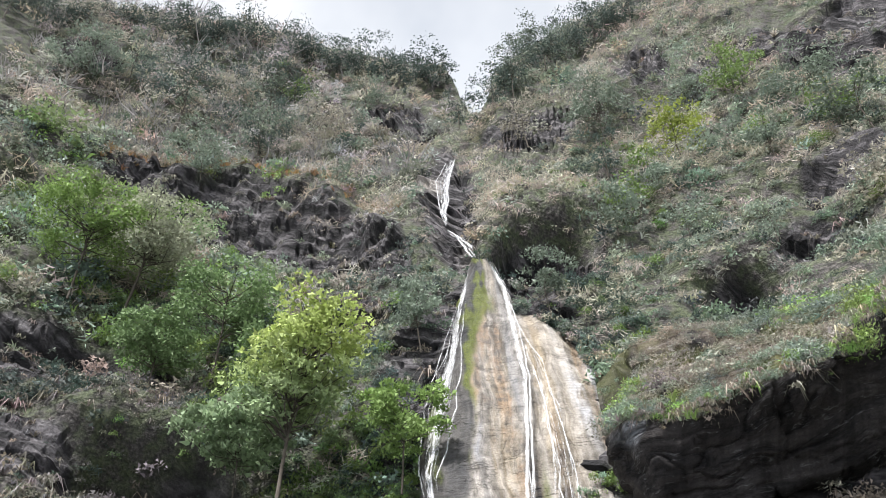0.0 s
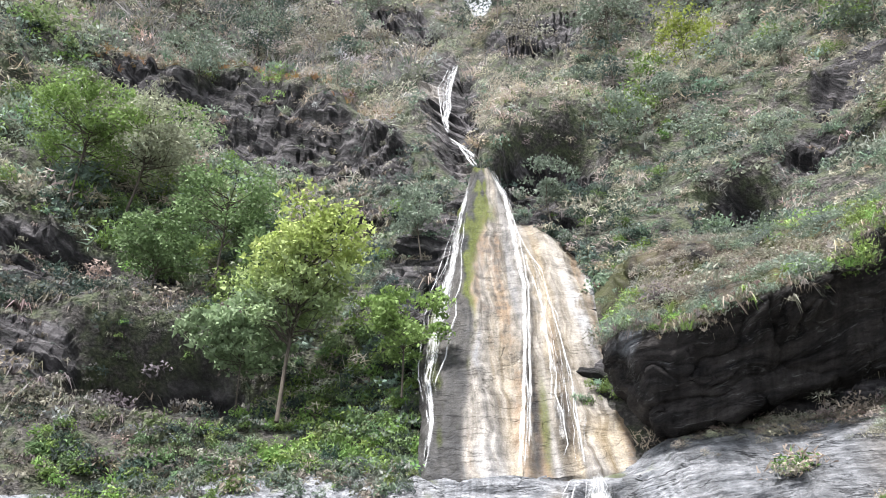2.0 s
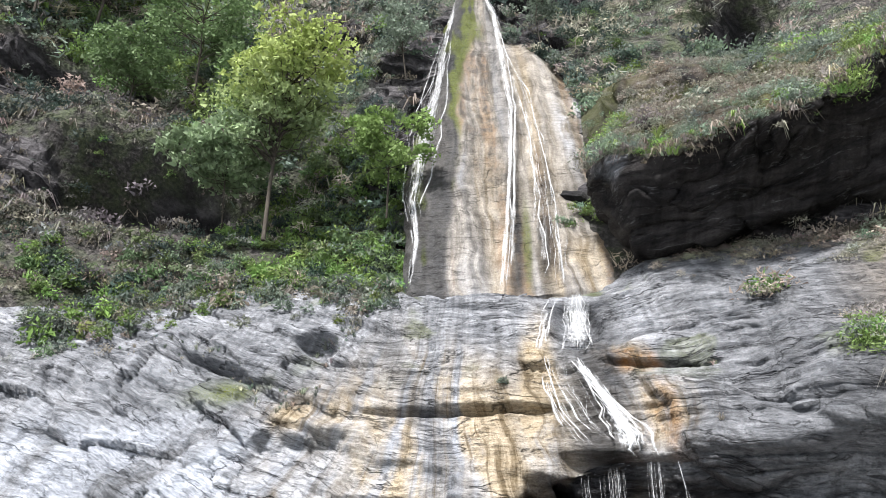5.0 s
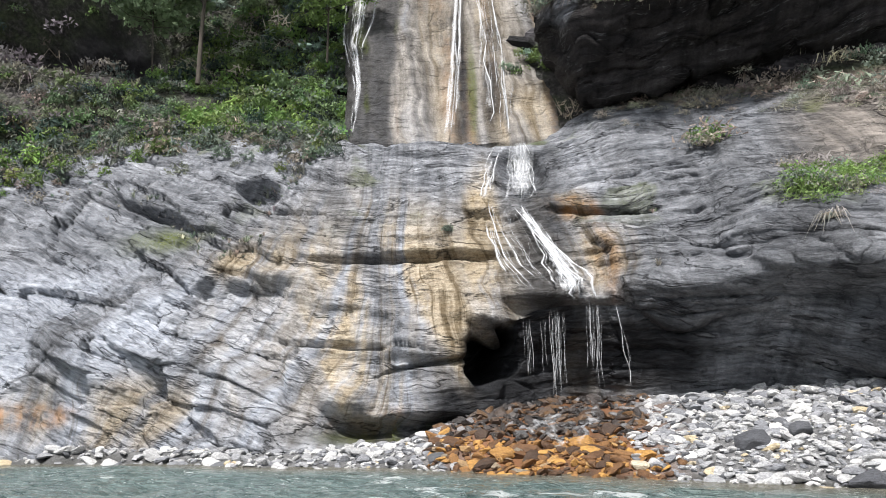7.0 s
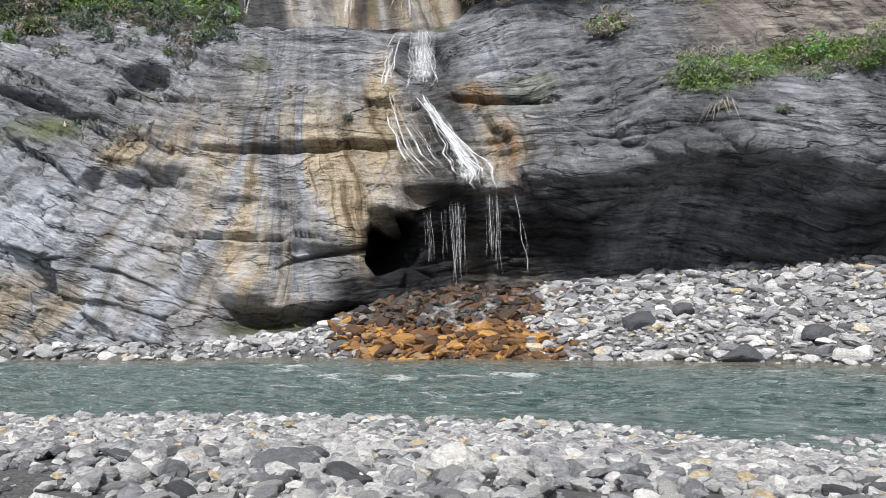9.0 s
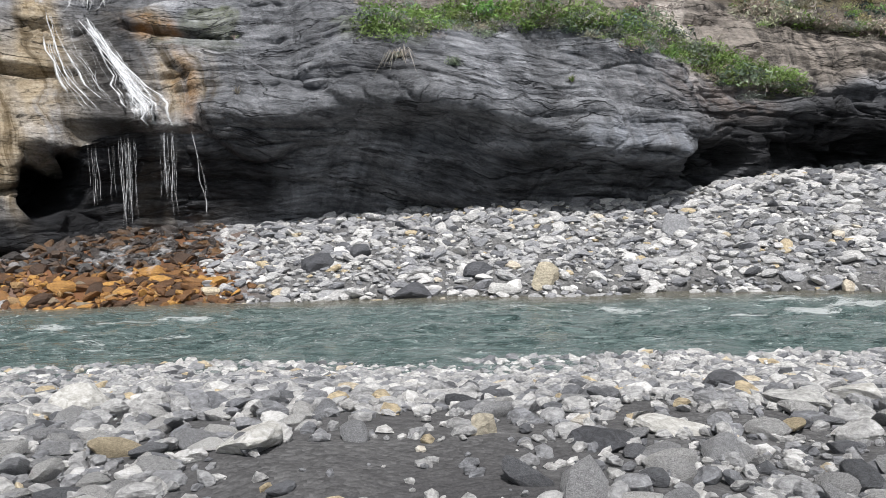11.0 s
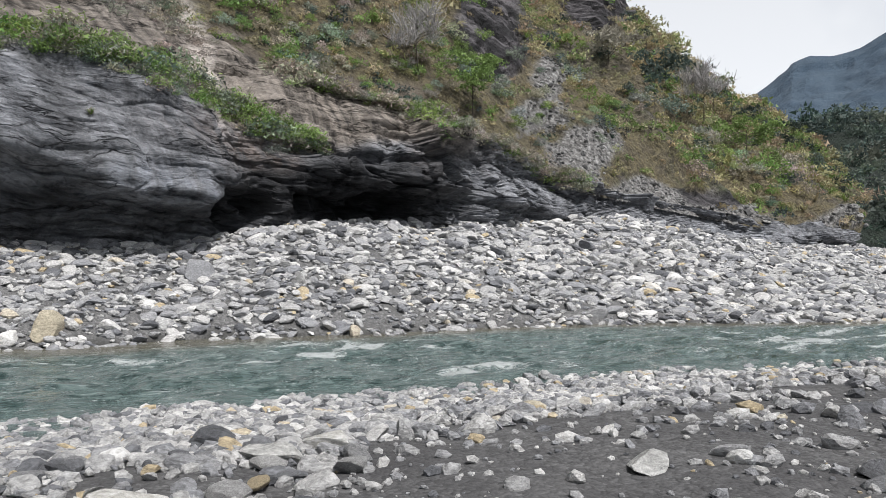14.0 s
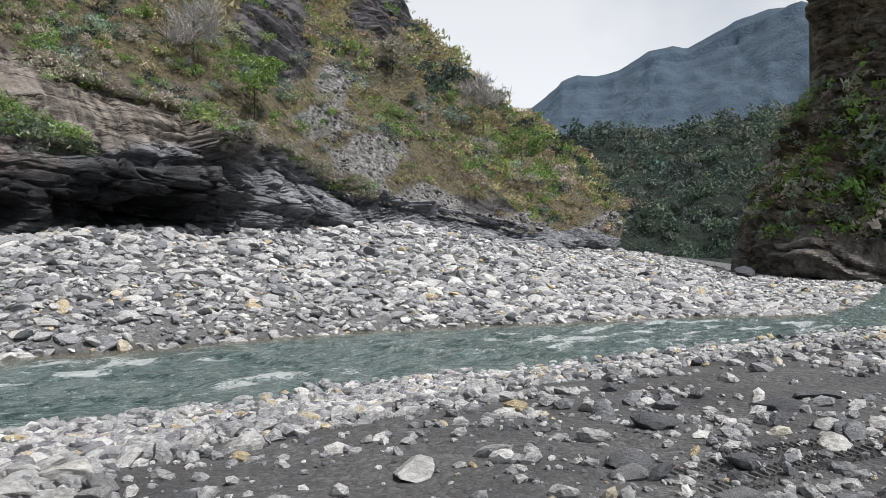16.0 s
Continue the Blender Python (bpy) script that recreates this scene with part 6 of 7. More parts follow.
LUSH = np.array([0.15, 0.225, 0.10])
tree_at("slender tree with a bright yellow-green crown", -11.6, 20.0, 33.0, 6.4, YELLOW * 0.72 + GREEN * 0.35, 401, 2.5, clumps=80, per=80, lean=0.12, stem=0.36, low_tint=GREEN * 1.2 + BRIGHT * 0.35)
tree_at("low spreading dark green tree", -14.6, 20.5, 26.0, 6.2, GREEN * 0.8 + BRIGHT * 0.35, 402, 2.5, clumps=26, per=150)
tree_at("bright green leafy shrub tree by the fall", -2.6, 22.0, 28.5, 4.6, BRIGHT * 0.8, 403, 2.0, clumps=22, per=140)
tree_at("green shrub tree above the fall", -1.2, 31.5, 36.0, 3.6, GREEN * 1.15, 404, 1.5, clumps=18, per=80)
tree_at("dark green tree beside the fall", 9.8, 33.5, 36.8, 3.6, GREEN, 405, 1.5, clumps=16)
tree_at("grey-green leafy tree on the shrubby slope", -12.8, 24.5, 32.0, 5.0, LUSH * 0.85, 406, 1.0, clumps=34)
tree_at("feathery green tree on the shrubby slope", -17.5, 28.5, 35.4, 5.2, LUSH, 407, 1.0, clumps=38)
tree_at("tall olive tree with thin branches", -25.0, 31.5, 38.4, 6.0, OLIVE * 0.6 + LUSH * 0.4, 408, 1.0, clumps=44)
tree_at("bright green tree on the shrubby slope", -29.0, 32.0, 38.2, 5.6, BRIGHT * 0.75, 409, 1.0, clumps=44)
tree_at("round green tree on the shrubby slope", -22.0, 26.5, 31.5, 5.4, LUSH * 0.9, 410, 1.0, clumps=40)
for k, (b, e0, e1, w, c) in enumerate([(-16, 46.2, 49.6, 5.5, DARK), (-25, 43.8, 48.2, 6.0, DARK), (-31, 45.0, 47.6, 4.0, DARK * 1.2), (34.5, 42.4, 44.8, 4.5, GREEN), (38.5, 39.5, 43.0, 4.0, GREEN * 0.8), (23.5, 42.0, 44.6, 4.2, YELLOW * 0.6),
                                   (17, 44.5, 47.4, 4.0, GREEN * 0.8), (12.4, 50.3, 52.8, 3.6, GREEN * 0.8), (8.6, 48.6, 51.2, 3.4, GREEN * 0.7)]):
    tree_at("dark leafy tree standing out of the scrub", b, e0, e1, w, c, 420 + k, 1.0, clumps=16, per=60, group="trees of the high slope")
slope_rg = np.random.RandomState(37)
for k in range(34):
    b, e0 = (slope_rg.uniform(-36, -5), slope_rg.uniform(41.5, 48)) if k % 2 else (slope_rg.uniform(9, 38), slope_rg.uniform(34, 48))
    tint = [GREEN, GREEN * 1.2, OLIVE * 0.9, DARK * 1.4, BRIGHT * 0.6][slope_rg.randint(5)]
    tree_at("small round tree in the hillside scrub", b, e0, e0 + slope_rg.uniform(1.6, 3.2), slope_rg.uniform(2.4, 4.6), tint, 600 + k, 0.6, clumps=12, per=50, group="trees in the hillside scrub", stem=0.15)
crest_rg = np.random.RandomState(31)
for k, b in enumerate(list(np.arange(-41, 3.2, 1.7)) + list(np.arange(6.4, 24, 1.6))):
    e = table([(q[0], q[1]) for q in CREST], b)
    tree_at("small dark tree on the skyline", b + crest_rg.uniform(-0.5, 0.5), e - 1.8, e + crest_rg.uniform(-0.5, 0.5), crest_rg.uniform(2.2, 4.0), DARK * 1.1, 500 + k, 0.5, clumps=11, per=55, group="trees along the skyline", stem=0.2)
tree_at("bare dark tree on the grassy slope", 64.2, 11.6, 15.2, 4.0, GREY, 440, 1.0, bare=True, clumps=20)
tree_at("leafy tree with a dark trunk on the far slope", 77.3, 11.4, 14.4, 3.4, OLIVE * 0.8, 441, 1.5, clumps=16)
tree_at("dark green tree on the far slope", 80.2, 9.7, 12.6, 3.6, DARK * 1.2, 442, 1.5, clumps=18)
tree_at("bare branching tree on the slope's edge", 83.6, 8.6, 11.4, 3.2, GREY, 443, 1.5, bare=True, clumps=22)
tree_at("bright green young tree on the grassy slope", 68.0, 9.0, 12.6, 3.4, BRIGHT * 0.75, 444, 1.5, clumps=18)
tree_at("yellow-green tree on the slope's edge", 86.3, 5.6, 8.2, 3.2, BRIGHT * 0.7, 445, 1.5, clumps=18)
tree_at("small bare tree on the scree", 72.2, 5.6, 8.0, 1.6, GREY, 446, 1.0, bare=True, clumps=12)
slope_rg = np.random.RandomState(33)
for k, b in enumerate(np.arange(76.5, 92.5, 1.1)):
    e = table([(q[0], q[1]) for q in CREST], b)
    tree_at("dark green tree along the ridge line", b, e - 1.1, e + slope_rg.uniform(0.0, 0.7), slope_rg.uniform(1.2, 2.2), slope_rg.choice([0.8, 1.2, 1.6]) * DARK, 560 + k, 1.0, clumps=9, per=50, group="trees along the ridge", stem=0.2)


# ---- single boulders ----
def boulder(label, x, y, half, material, seed, flat=0.45, turn=0.0, tilt=0.0, lift=0.3, group=""):
    v, f = single_shape(seed, flat)
    ob = new("boulder", fast_mesh("boulder", v * half * 1.2, f, material, False))
    z = float(ground_z(x, y)[0])
    ob.matrix_basis = pose(x, y, z + lift * half * flat, tilt, 0, turn)
    return tagged(ob, label, "boulder", group)


def single_shape(seed, flat):
    bm = bmesh.new()
    bmesh.ops.create_icosphere(bm, subdivisions=3, radius=1.0)
    v = np.array([w.co[:] for w in bm.verts])
    f = np.array([[w.index for w in q.verts] for q in bm.faces])
    bm.free()
    rng = np.random.RandomState(seed)
    for _ in range(9):
        d = rng.normal(size=3)
        d /= np.linalg.norm(d)
        v -= np.outer(np.maximum(v @ d - rng.uniform(0.4, 0.75), 0) * 0.95, d)
    v *= (1 + 0.09 * fbm(v + seed, 0.6, 4, seed))[:, None]
    v *= np.array([1.0, rng.uniform(0.6, 0.8), flat])
    return v, f


def bearing_spot(b, d):
    return d * math.sin(radians(b)), d * math.cos(radians(b))


for label, b, d, half, material, seed, flat, turn, tilt in [
    ("flat dark slate slab on the sand", 94.1, 8.0, 0.25, DARK_STONE, 201, 0.35, 10, 0),
    ("flat grey slate slab resting on the sand", 101.9, 9.1, 0.31, DARK_STONE, 202, 0.28, -80, 2),
    ("dark slate sliver on the sand", 103.8, 9.8, 0.2, DARK_STONE, 203, 0.25, -70, 0),
    ("long dark slate slab on the gravel", 92.0, 9.3, 0.25, DARK_STONE, 204, 0.28, -60, 6),
    ("tilted dark slate slab leaning at the water's edge", 23.4, 8.7, 0.28, DARK_STONE, 205, 0.3, 30, 42),
    ("dark slate block beside the leaning slab", 24.6, 8.9, 0.24, DARK_STONE, 206, 0.45, -20, 25),
    ("big dome-shaped grey boulder on the far bar", 49.6, 24.5, 0.62, STONE, 207, 0.6, 0, 0),
    ("pale ochre block at the far water's edge", 41.0, 20.5, 0.48, TAN_STONE, 208, 0.8, 0, 0),
    ("dark flat boulder at the far water's edge", 31.9, 20.3, 0.62, DARK_STONE, 209, 0.4, 15, 0),
    ("white flat stone at the far water's edge", 37.8, 20.2, 0.5, PALE_STONE, 210, 0.35, 0, 0),
    ("blue-grey slate block on the far bar", 36.4, 21.0, 0.36, DARK_STONE, 211, 0.6, 0, 20),
    ("flat dark slate slab in the sand", 44.0, 5.0, 0.2, DARK_STONE, 212, 0.35, -50, 8),
    ("long pale boulder with a rounded back", 20.8, 5.1, 0.27, PALE_STONE, 213, 0.4, 70, 0),
    ("grey boulder with a broken dark face", 59.3, 5.6, 0.13, STONE, 214, 0.75, 0, 0),
    ("white flat boulder on the sand", 79.7, 6.3, 0.25, PALE_STONE, 215, 0.3, 20, 0),
    ("white flat stone with a grey rim", 104.1, 7.6, 0.18, PALE_STONE, 216, 0.35, 0, 0),
    ("round ochre boulder by the water", 72.4, 9.4, 0.17, TAN_STONE, 217, 0.7, 0, 0),
    ("wide pale boulder among cobbles", 56.3, 6.6, 0.3, PALE_STONE, 218, 0.4, 35, 0),
    ("long pale boulder on the bank", 59.7, 6.9, 0.24, PALE_STONE, 219, 0.45, 70, 0),
    ("wide pale grey boulder on the bank", 10.3, 7.3, 0.32, PALE_STONE, 220, 0.5, 60, 8),
    ("dark pointed boulder at the near water's edge", 52.1, 8.2, 0.3, DARK_STONE, 221, 0.5, 60, 8),
    ("grey round boulder with a tan crust", 36.0, 5.2, 0.12, TAN_STONE, 222, 0.8, 0, 0),
    ("long pale slate wedge on the sand", 48.4, 5.4, 0.22, PALE_STONE, 223, 0.35, -30, 12),
    ("dark flat boulder on the near bank", 2.7, 6.9, 0.3, DARK_STONE, 224, 0.5, 80, 0),
    ("tilted dark slate boulder on the near bank", -0.9, 7.3, 0.34, DARK_STONE, 225, 0.35, 20, 30),
    ("pale boulder beside the tilted slate", 8.0, 8.2, 0.22, PALE_STONE, 226, 0.6, 0, 0),
    ("dark hollow boulder at the rock tower's foot", 101.1, 79.0, 1.3, DARK_STONE, 227, 0.8, 0, 0),
    ("bright orange stone under the fall", 10.7, 22.8, 0.4, RUST_STONE, 228, 0.45, 0, 15),
    ("bright orange slab under the fall", 14.6, 23.3, 0.45, RUST_STONE, 229, 0.4, 30, 20),
    ("orange block under the fall", 16.5, 24.0, 0.42, RUST_STONE, 230, 0.55, 60, 10),
    ("orange stone at the water's edge", 18.3, 22.0, 0.36, RUST_STONE, 231, 0.4, 90, 10),
    ("ochre stone at the water's edge", 9.0, 22.6, 0.38, RUST_STONE, 232, 0.5, 0, 10),
    ("dark angular rock on the far bar", 25.6, 22.2, 0.5, DARK_STONE, 233, 0.6, 0, 12),
    ("blue-grey slate rock on the far bar", 28.3, 23.0, 0.45, DARK_STONE, 234, 0.5, 40, 8),
]:
    boulder(label, *bearing_spot(b, d), half, material, seed, flat, turn, tilt)


# ---- stones ----
def stone_shape(seed, level=1, flat=0.55, cuts=8):
    """A broken, half-worn river stone of about unit size: an ico ball cut by planes."""
    bm = bmesh.new()
    bmesh.ops.create_icosphere(bm, subdivisions=level, radius=1.0)
    v = np.array([w.co[:] for w in bm.verts])
    f = np.array([[w.index for w in q.verts] for q in bm.faces])
    bm.free()
    rng = np.random.RandomState(seed)
    v = v * (1 + 0.2 * fbm(v + seed * 5.1, 0.9, 2, seed))[:, None]
    for _ in range(cuts):
        d = rng.normal(size=3)
        d /= np.linalg.norm(d)
        v -= np.outer(np.maximum(v @ d - rng.uniform(0.42, 0.8), 0) * 0.95, d)
    v *= np.array([1.15, rng.uniform(0.6, 0.9), rng.uniform(0.75, 1.2) * flat])
    return v - v.mean(0), f


def turns(n, rng, tilt=0.25):
    """Random turns, mostly lying flat: (n, 3, 3)."""
    z, x, y = rng.uniform(0, 2 * np.pi, n), rng.normal(0, tilt, n), rng.normal(0, tilt, n)
    cz, sz, cx, sx, cy, sy, o, l = np.cos(z), np.sin(z), np.cos(x), np.sin(x), np.cos(y), np.sin(y), 0 * z, 1 + 0 * z
    rz = np.array([[cz, -sz, o], [sz, cz, o], [o, o, l]]).transpose(2, 0, 1)
    rx = np.array([[l, o, o], [o, cx, -sx], [o, sx, cx]]).transpose(2, 0, 1)
    ry = np.array([[cy, o, sy], [o, l, o], [-sy, o, cy]]).transpose(2, 0, 1)
    return rx @ ry @ rz


def strew(name, shapes, places, sizes, material, rng, smooth=False, tilt=0.28):
    """Many stones in one mesh."""
    vs, fs, base = [], [], 0
    kind = rng.randint(0, len(shapes), len(places))
    t = turns(len(places), rng, tilt)
    for k, (v, f) in enumerate(shapes):
        m = kind == k
        q = np.einsum("nij,vj->nvi", t[m], v) * sizes[m][:, None, None] + places[m][:, None, :]
        vs.append(q.reshape(-1, 3))
        fs.append((f[None] + (np.arange(m.sum()) * len(v))[:, None, None]).reshape(-1, 3) + base)
        base += m.sum() * len(v)
    return fast_mesh(name, np.concatenate(vs), np.concatenate(fs), material, smooth)


def scatter(n, b0, b1, r0, r1, rng, power=1.0):
    """Random plan places in a sector, evenly by bearing."""
    b = np.radians(rng.uniform(b0, b1, n))
    r = r0 * (r1 / r0) ** (rng.uniform(0, 1, n) ** power)
    return r * np.sin(b), r * np.cos(b)


rng = np.random.RandomState(7)
SLABS = [stone_shape(20 + k, 2, 0.4, 10) for k in range(8)]
FINE = [stone_shape(40 + k, 2, 0.5, 7) for k in range(10)] + [stone_shape(60 + k, 2, 0.36, 11) for k in range(8)]
ROUND = [stone_shape(160 + k, 2, 0.72, 4) for k in range(8)]
WORN = [stone_shape(100 + k, 2, 0.5, 6) for k in range(10)]
FAR_STONES = [stone_shape(120 + k, 1, 0.46, 4) for k in range(10)]
CHIPS = [stone_shape(140 + k, 0, 0.6, 1) for k in range(10)]

# far bar, thick with cobbles
x, y = scatter(110000, -24, 109, 19, 95, rng, 0.9)
z, inland, over = ground_z(x, y)
r = np.hypot(x, y)
b = np.degrees(np.arctan2(x, y))
foot_r = np.interp(b, [q[0] for q in GROUND_FOOT], [q[2] for q in GROUND_FOOT])
ok = (over > -0.25) & (r < foot_r + 0.4)
x, y, z, r, b, over = x[ok][:22000], y[ok][:22000], z[ok][:22000], r[ok][:22000], b[ok][:22000], over[ok][:22000]
size = np.exp(rng.normal(-2.04, 0.48, len(x))) * np.clip(r / 27, 0.85, 1.2)
rust = (np.abs(b - 12.6) < 6.6 + 1.6 * fbm(np.stack([x, y, 0 * x], 1), 2.0, 3, 182) + rng.normal(0, 0.6, len(b))) & (r < 30)
size = np.minimum(np.where(rust, size * 1.15, size), 0.34 * np.clip(r / 27, 0.9, 1.4))
pl = np.stack([x, y, z + size * 0.12], 1)
close = ~rust & (size / r > 0.0085)
tagged(new("far_bar_cobbles", strew("far_bar_cobbles", WORN + SLABS, pl[close], size[close], STONE, rng)), "pale grey rounded river cobbles on the far bar", "cobbles", kind="stuff")
small = ~rust & ~close & (size / r > 0.0048)
chips = np.flatnonzero(~rust & ~close & ~small)[:8000]
tagged(new("far_bar_gravel", strew("far_bar_gravel", CHIPS, pl[chips], size[chips] * 1.1, STONE, rng)), "fine pale gravel between the far cobbles", "gravel", kind="stuff")
tagged(new("far_bar_shingle", strew("far_bar_shingle", FAR_STONES, pl[small], size[small], STONE, rng)), "small grey shingle between the far cobbles", "shingle", kind="stuff")
front = rust & (over < 2.6 + 0.8 * fbm(np.stack([x, y, 0 * x], 1), 1.5, 2, 183))
rust &= ~front
tagged(new("wet_cobbles", strew("wet_cobbles", FAR_STONES + SLABS, pl[rust], size[rust], WET_STONE, rng, False, 0.4)), "dark wet brown stones below the cave", "stones", kind="stuff")
rust = front
tagged(new("rusty_cobbles", strew("rusty_cobbles", WORN + SLABS, pl[rust], size[rust], RUST_STONE, rng, False, 0.4)), "rust-orange wet stones under the fall", "stones", kind="stuff")

# near bank: cobbles by the water, thinning to sand
x, y = scatter(85000, -26, 114, 2.6, 46, rng, 0.72)
z, inland, over = ground_z(x, y)
b = np.degrees(np.arctan2(x, y))
sandy = fbm(np.stack([x, y, 0 * x], 1), 2.0, 3, 181)
by_water = smoothstep(8.5 - 0.035 * np.clip(b, 0, 110), 2.0, inland)
leftward = smoothstep(85, 35, b)
chance = np.clip(0.5 + 0.8 * by_water + 0.9 * sandy * (1 - 0.7 * by_water) + 0.25 * leftward, 0.1, 1)
ok = (inland > -0.5) & (over < 0) & (rng.uniform(0, 1, len(x)) < chance)
x, y, z, inland, by_water, leftward = x[ok], y[ok], z[ok], inland[ok], by_water[ok], leftward[ok]
size = np.exp(rng.normal(-3.5, 0.68, len(x))) * (1 + 1.3 * by_water) * (1 + 0.35 * leftward) * np.clip(np.hypot(x, y) / 9, 0.75, 1.6)
size = np.minimum(size, 0.15)
pl = np.stack([x, y, z + size * 0.22 + 0.05 * by_water * rng.uniform(0, 1, len(x))], 1)
big = np.argsort(-size / np.maximum(np.hypot(x, y), 5.0))[:300]
rest = np.ones(len(x), bool)
rest[big] = False
small = rest & (size / np.maximum(np.hypot(x, y), 4) < 0.0165)
midsize = rest & ~small
PEBBLE = [stone_shape(80 + k, 1, 0.6, 3) for k in range(6)]
tiny = small & (size / np.maximum(np.hypot(x, y), 4) < 0.0088)
small &= ~tiny
tagged(new("near_bank_gravel", strew("near_bank_gravel", CHIPS, pl[tiny][:8500], size[tiny][:8500], STONE, rng)), "fine pale gravel strewn over dark sand", "gravel", kind="stuff")
tagged(new("near_bank_cobbles", strew("near_bank_cobbles", ROUND + WORN, pl[midsize], size[midsize], STONE, rng)), "pale and dark grey cobbles on the near bank", "cobbles", kind="stuff")
tagged(new("near_bank_pebbles", strew("near_bank_pebbles", PEBBLE, pl[small], size[small], STONE, rng)), "small grey pebbles strewn over dark sand", "pebbles", kind="stuff")

STONE_MESHES = [fast_mesh("stone", v, f, STONE, False) for v, f in FINE]
t = turns(len(big), rng, 0.2)
for k, i in enumerate(big):
    ob = new("stone", STONE_MESHES[rng.randint(len(STONE_MESHES))])
    m = Matrix(t[k].tolist()).to_4x4()
    m.translation = Vector((x[i], y[i], z[i] + size[i] * 0.24))
    ob.parent = ground
    ob.matrix_basis = m @ Matrix.Scale(size[i], 4)

# tyre tracks pressed into the dark sand
def tyre_track(course, width=0.28, pitch=0.075):
    """Treads of a tyre along a plan course: low slanted ridges of sand."""
    course = np.array(course, float)
    seg = np.concatenate([[0], np.cumsum(np.linalg.norm(np.diff(course, axis=0), axis=1))])
    at = np.arange(0, seg[-1], pitch)
    c = np.stack([np.interp(at, seg, course[:, j]) for j in (0, 1)], 1)
    d = np.gradient(c, axis=0)
    d /= np.linalg.norm(d, axis=1, keepdims=True)
    side = np.stack([-d[:, 1], d[:, 0]], 1)
    v = []
    for across in (-0.5, 0.5):
        m = c + side * width * across * 0.5
        u = side * width * 0.22 + d * 0.05 * across
        for f, up in ((-0.018, -0.01), (0.0, 0.016), (0.018, -0.01)):
            for w in (-1, 1):
                q = m + d * f + u * w
                v.append(np.concatenate([q, (ground_z(q[:, 0], q[:, 1])[0] + up)[:, None]], 1))
    v = np.array(v).transpose(1, 0, 2)
    faces = [[k * 12 + o + x for x in quad] for k in range(len(at)) for o in (0, 6) for quad in ((0, 1, 3, 2), (2, 3, 5, 4))]
    return fast_mesh("tyre_tracks", v.reshape(-1, 3), faces, GROUND, False)


for course in (TRACK, [(x_ - 0.36, y_ - 0.16) for x_, y_ in TRACK]):
    me = tyre_track(course)
    mark(me, "sand", np.ones(len(me.vertices)))
    tagged(new("tyre_tracks", me), "ribbed tyre track pressed into dark sand", "tracks", kind="stuff")

# rubble on the scree
q = rng.choice(np.flatnonzero(hill["scree"] > 0.5), 1600)
pl = hill["p"][q] + rng.normal(0, 0.25, (1600, 3)) * np.array([1, 1, 0])
tagged(new("scree_rubble", strew("scree_rubble", CHIPS, pl, 0.0019 * hill["r"][q] * np.exp(rng.normal(0, 0.45, 1600)), RUBBLE, rng)), "grey broken rubble on the scree", "rubble", kind="stuff")


# ---- distance ----
bearings = np.arange(76, 126, 0.2)
FOREST_TOP = [(76, 6), (84, 6.6), (88, 7.1), (92, 7.7), (95, 8.1), (97, 8.3), (101, 8.8), (104, 9.0), (112, 10), (126, 11)]
g = sheet([[(76, -0.8, 170), (126, -0.8, 170)], [(76, 0.2, 190), (126, 0.2, 190)], FOREST_TOP and [(b, e, 420) for b, e in FOREST_TOP], [(76, 5, 560), (126, 8, 560)]], [4, 70, 6], bearings)
p, nrm = g.reshape(-1, 3), normals(g).reshape(-1, 3)
p = p + nrm * (7 * fbm(p, 60.0, 3, 161) + 2.6 * fbm(p, 12.0, 3, 162))[:, None] * smoothstep(1, 6, np.repeat(np.arange(g.shape[0]), g.shape[1]))[:, None]
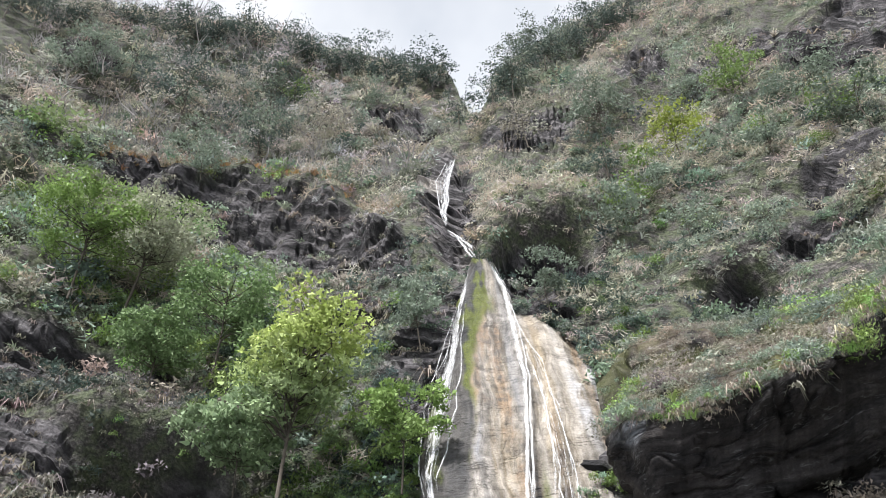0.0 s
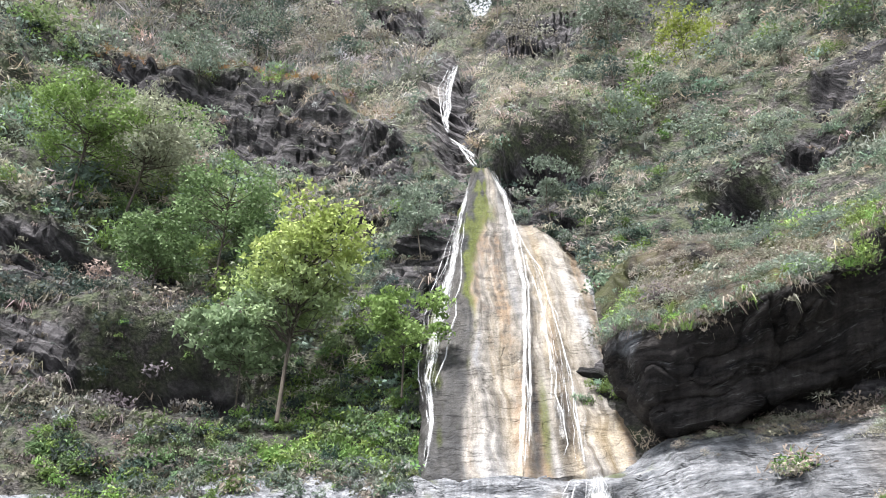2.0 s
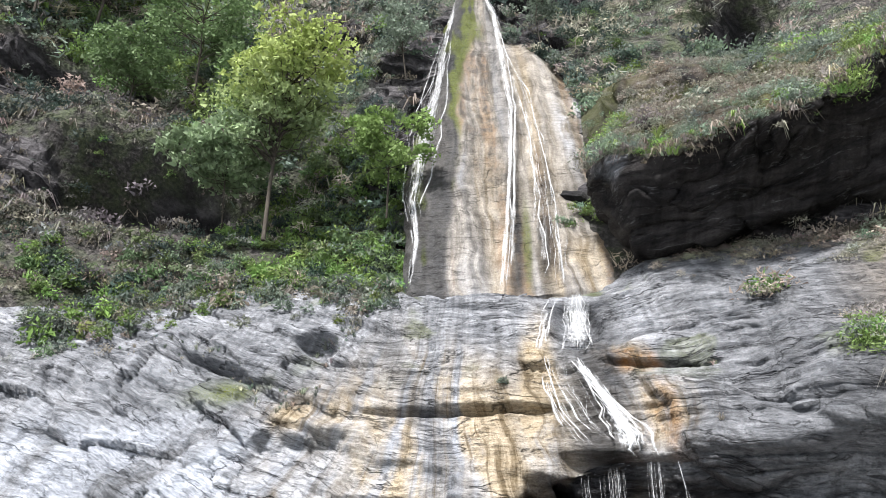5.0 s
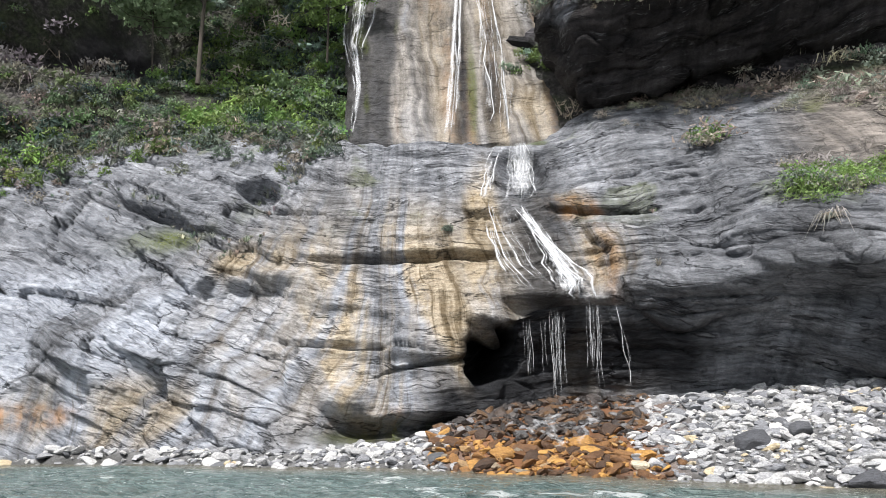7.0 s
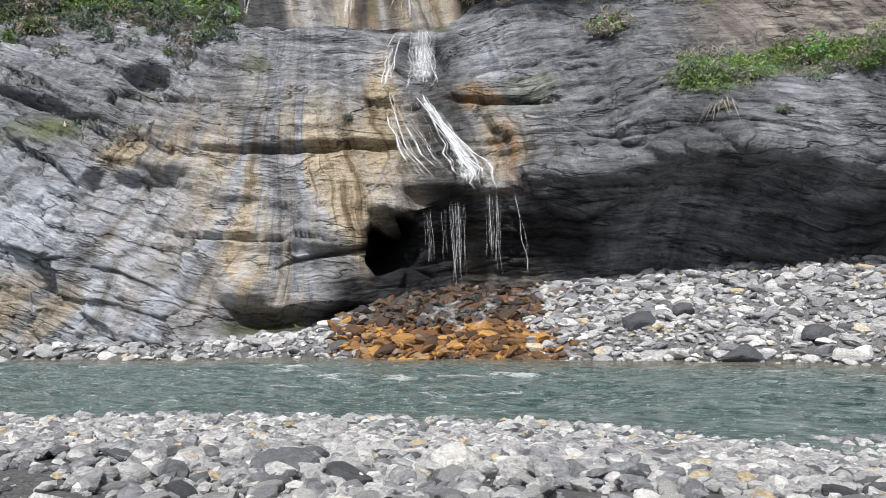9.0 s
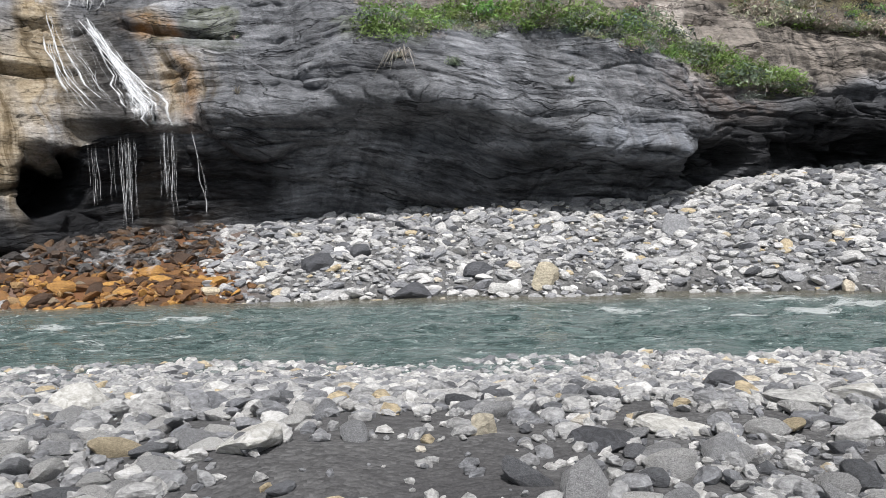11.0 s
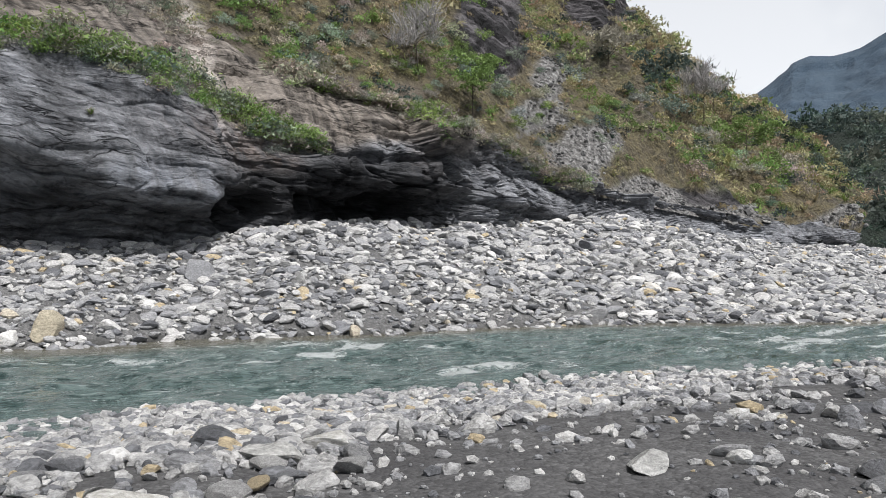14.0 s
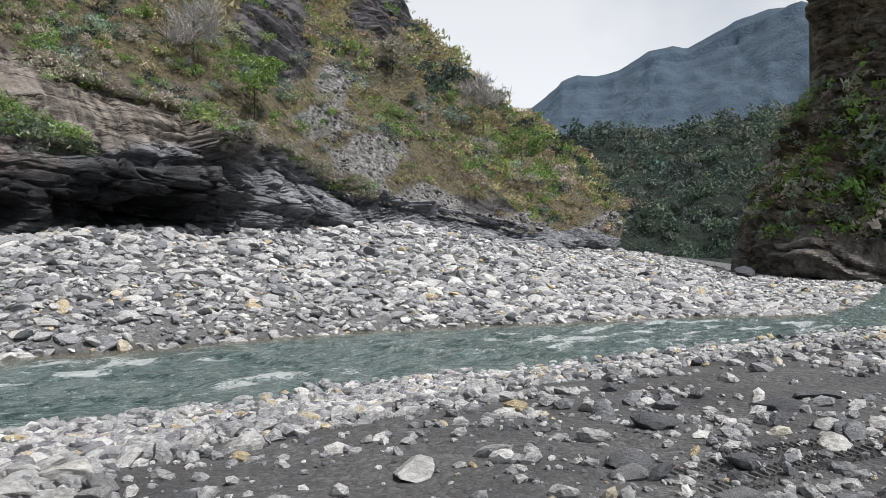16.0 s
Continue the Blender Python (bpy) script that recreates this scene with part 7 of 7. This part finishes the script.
me = fast_mesh("forest_ridge", p, grid_faces(*g.shape[:2]), NEAR_FOREST, True)
tagged(new("backdrop_forest_ridge", me), "dark wooded ridge across the valley", "ridge", kind="structure")
woods = dict(p=p.reshape(g.shape)[3:72].reshape(-1, 3))

BLUE_TOP = [(76, 2), (80, 3), (84.6, 6.5), (86.2, 9.2), (88, 10.5), (89, 11.5), (90.1, 11.9), (91.5, 11.8), (93, 12.2), (95, 13.3), (96.6, 13.6), (97.5, 13.4), (99, 14.1), (100.5, 14.9), (102.7, 15.3), (106, 15.0), (112, 13), (126, 9)]
g = sheet([[(76, -0.5, 900), (126, -0.5, 900)], [(b, e + 0.45, 1700) for b, e in BLUE_TOP], [(76, 1, 2300), (126, 6, 2300)]], [90, 6], bearings)
p, nrm = g.reshape(-1, 3), normals(g).reshape(-1, 3)
ribs = fbm(np.stack([p[:, 0] * 0.2, p[:, 1], p[:, 2] * 0.3], 1), 140.0, 4, 171)
p = p + nrm * (22 * ribs + 8 * fbm(p, 45.0, 4, 172))[:, None] * smoothstep(0, 20, np.repeat(np.arange(g.shape[0]), g.shape[1]))[:, None] * np.where(np.repeat(np.arange(g.shape[0]), g.shape[1]) > 84, 0.25, 1.0)[:, None]
me = fast_mesh("blue_mountain", p, grid_faces(*g.shape[:2]), HAZED_FOREST, True)
tagged(new("backdrop_blue_mountain", me), "wooded mountain in the distance, haze painted into its blue colour", "mountain", kind="structure")
rg = np.random.RandomState(41)
q = rg.choice(len(woods["p"]), 1550)
q = q[woods["p"][q][:, 2] > -1.5]
tagged(new("valley_woods", planted("valley_woods", [sprays(120, 900 + k, 0.13, 8, 0.9) for k in range(6)], woods["p"][q], 5.4 * np.exp(rg.normal(0, 0.3, len(q))) * np.clip(np.hypot(woods["p"][q][:, 0], woods["p"][q][:, 1]) / 330, 0.6, 1.3), tint_of(rg.uniform(0, 1, len(q)), rg, (0.5, DARK * 1.15), (0.5, GREEN * 0.72)), rg, corners=3)), "dark evergreen woods on the valley ridge", "woods", kind="stuff")
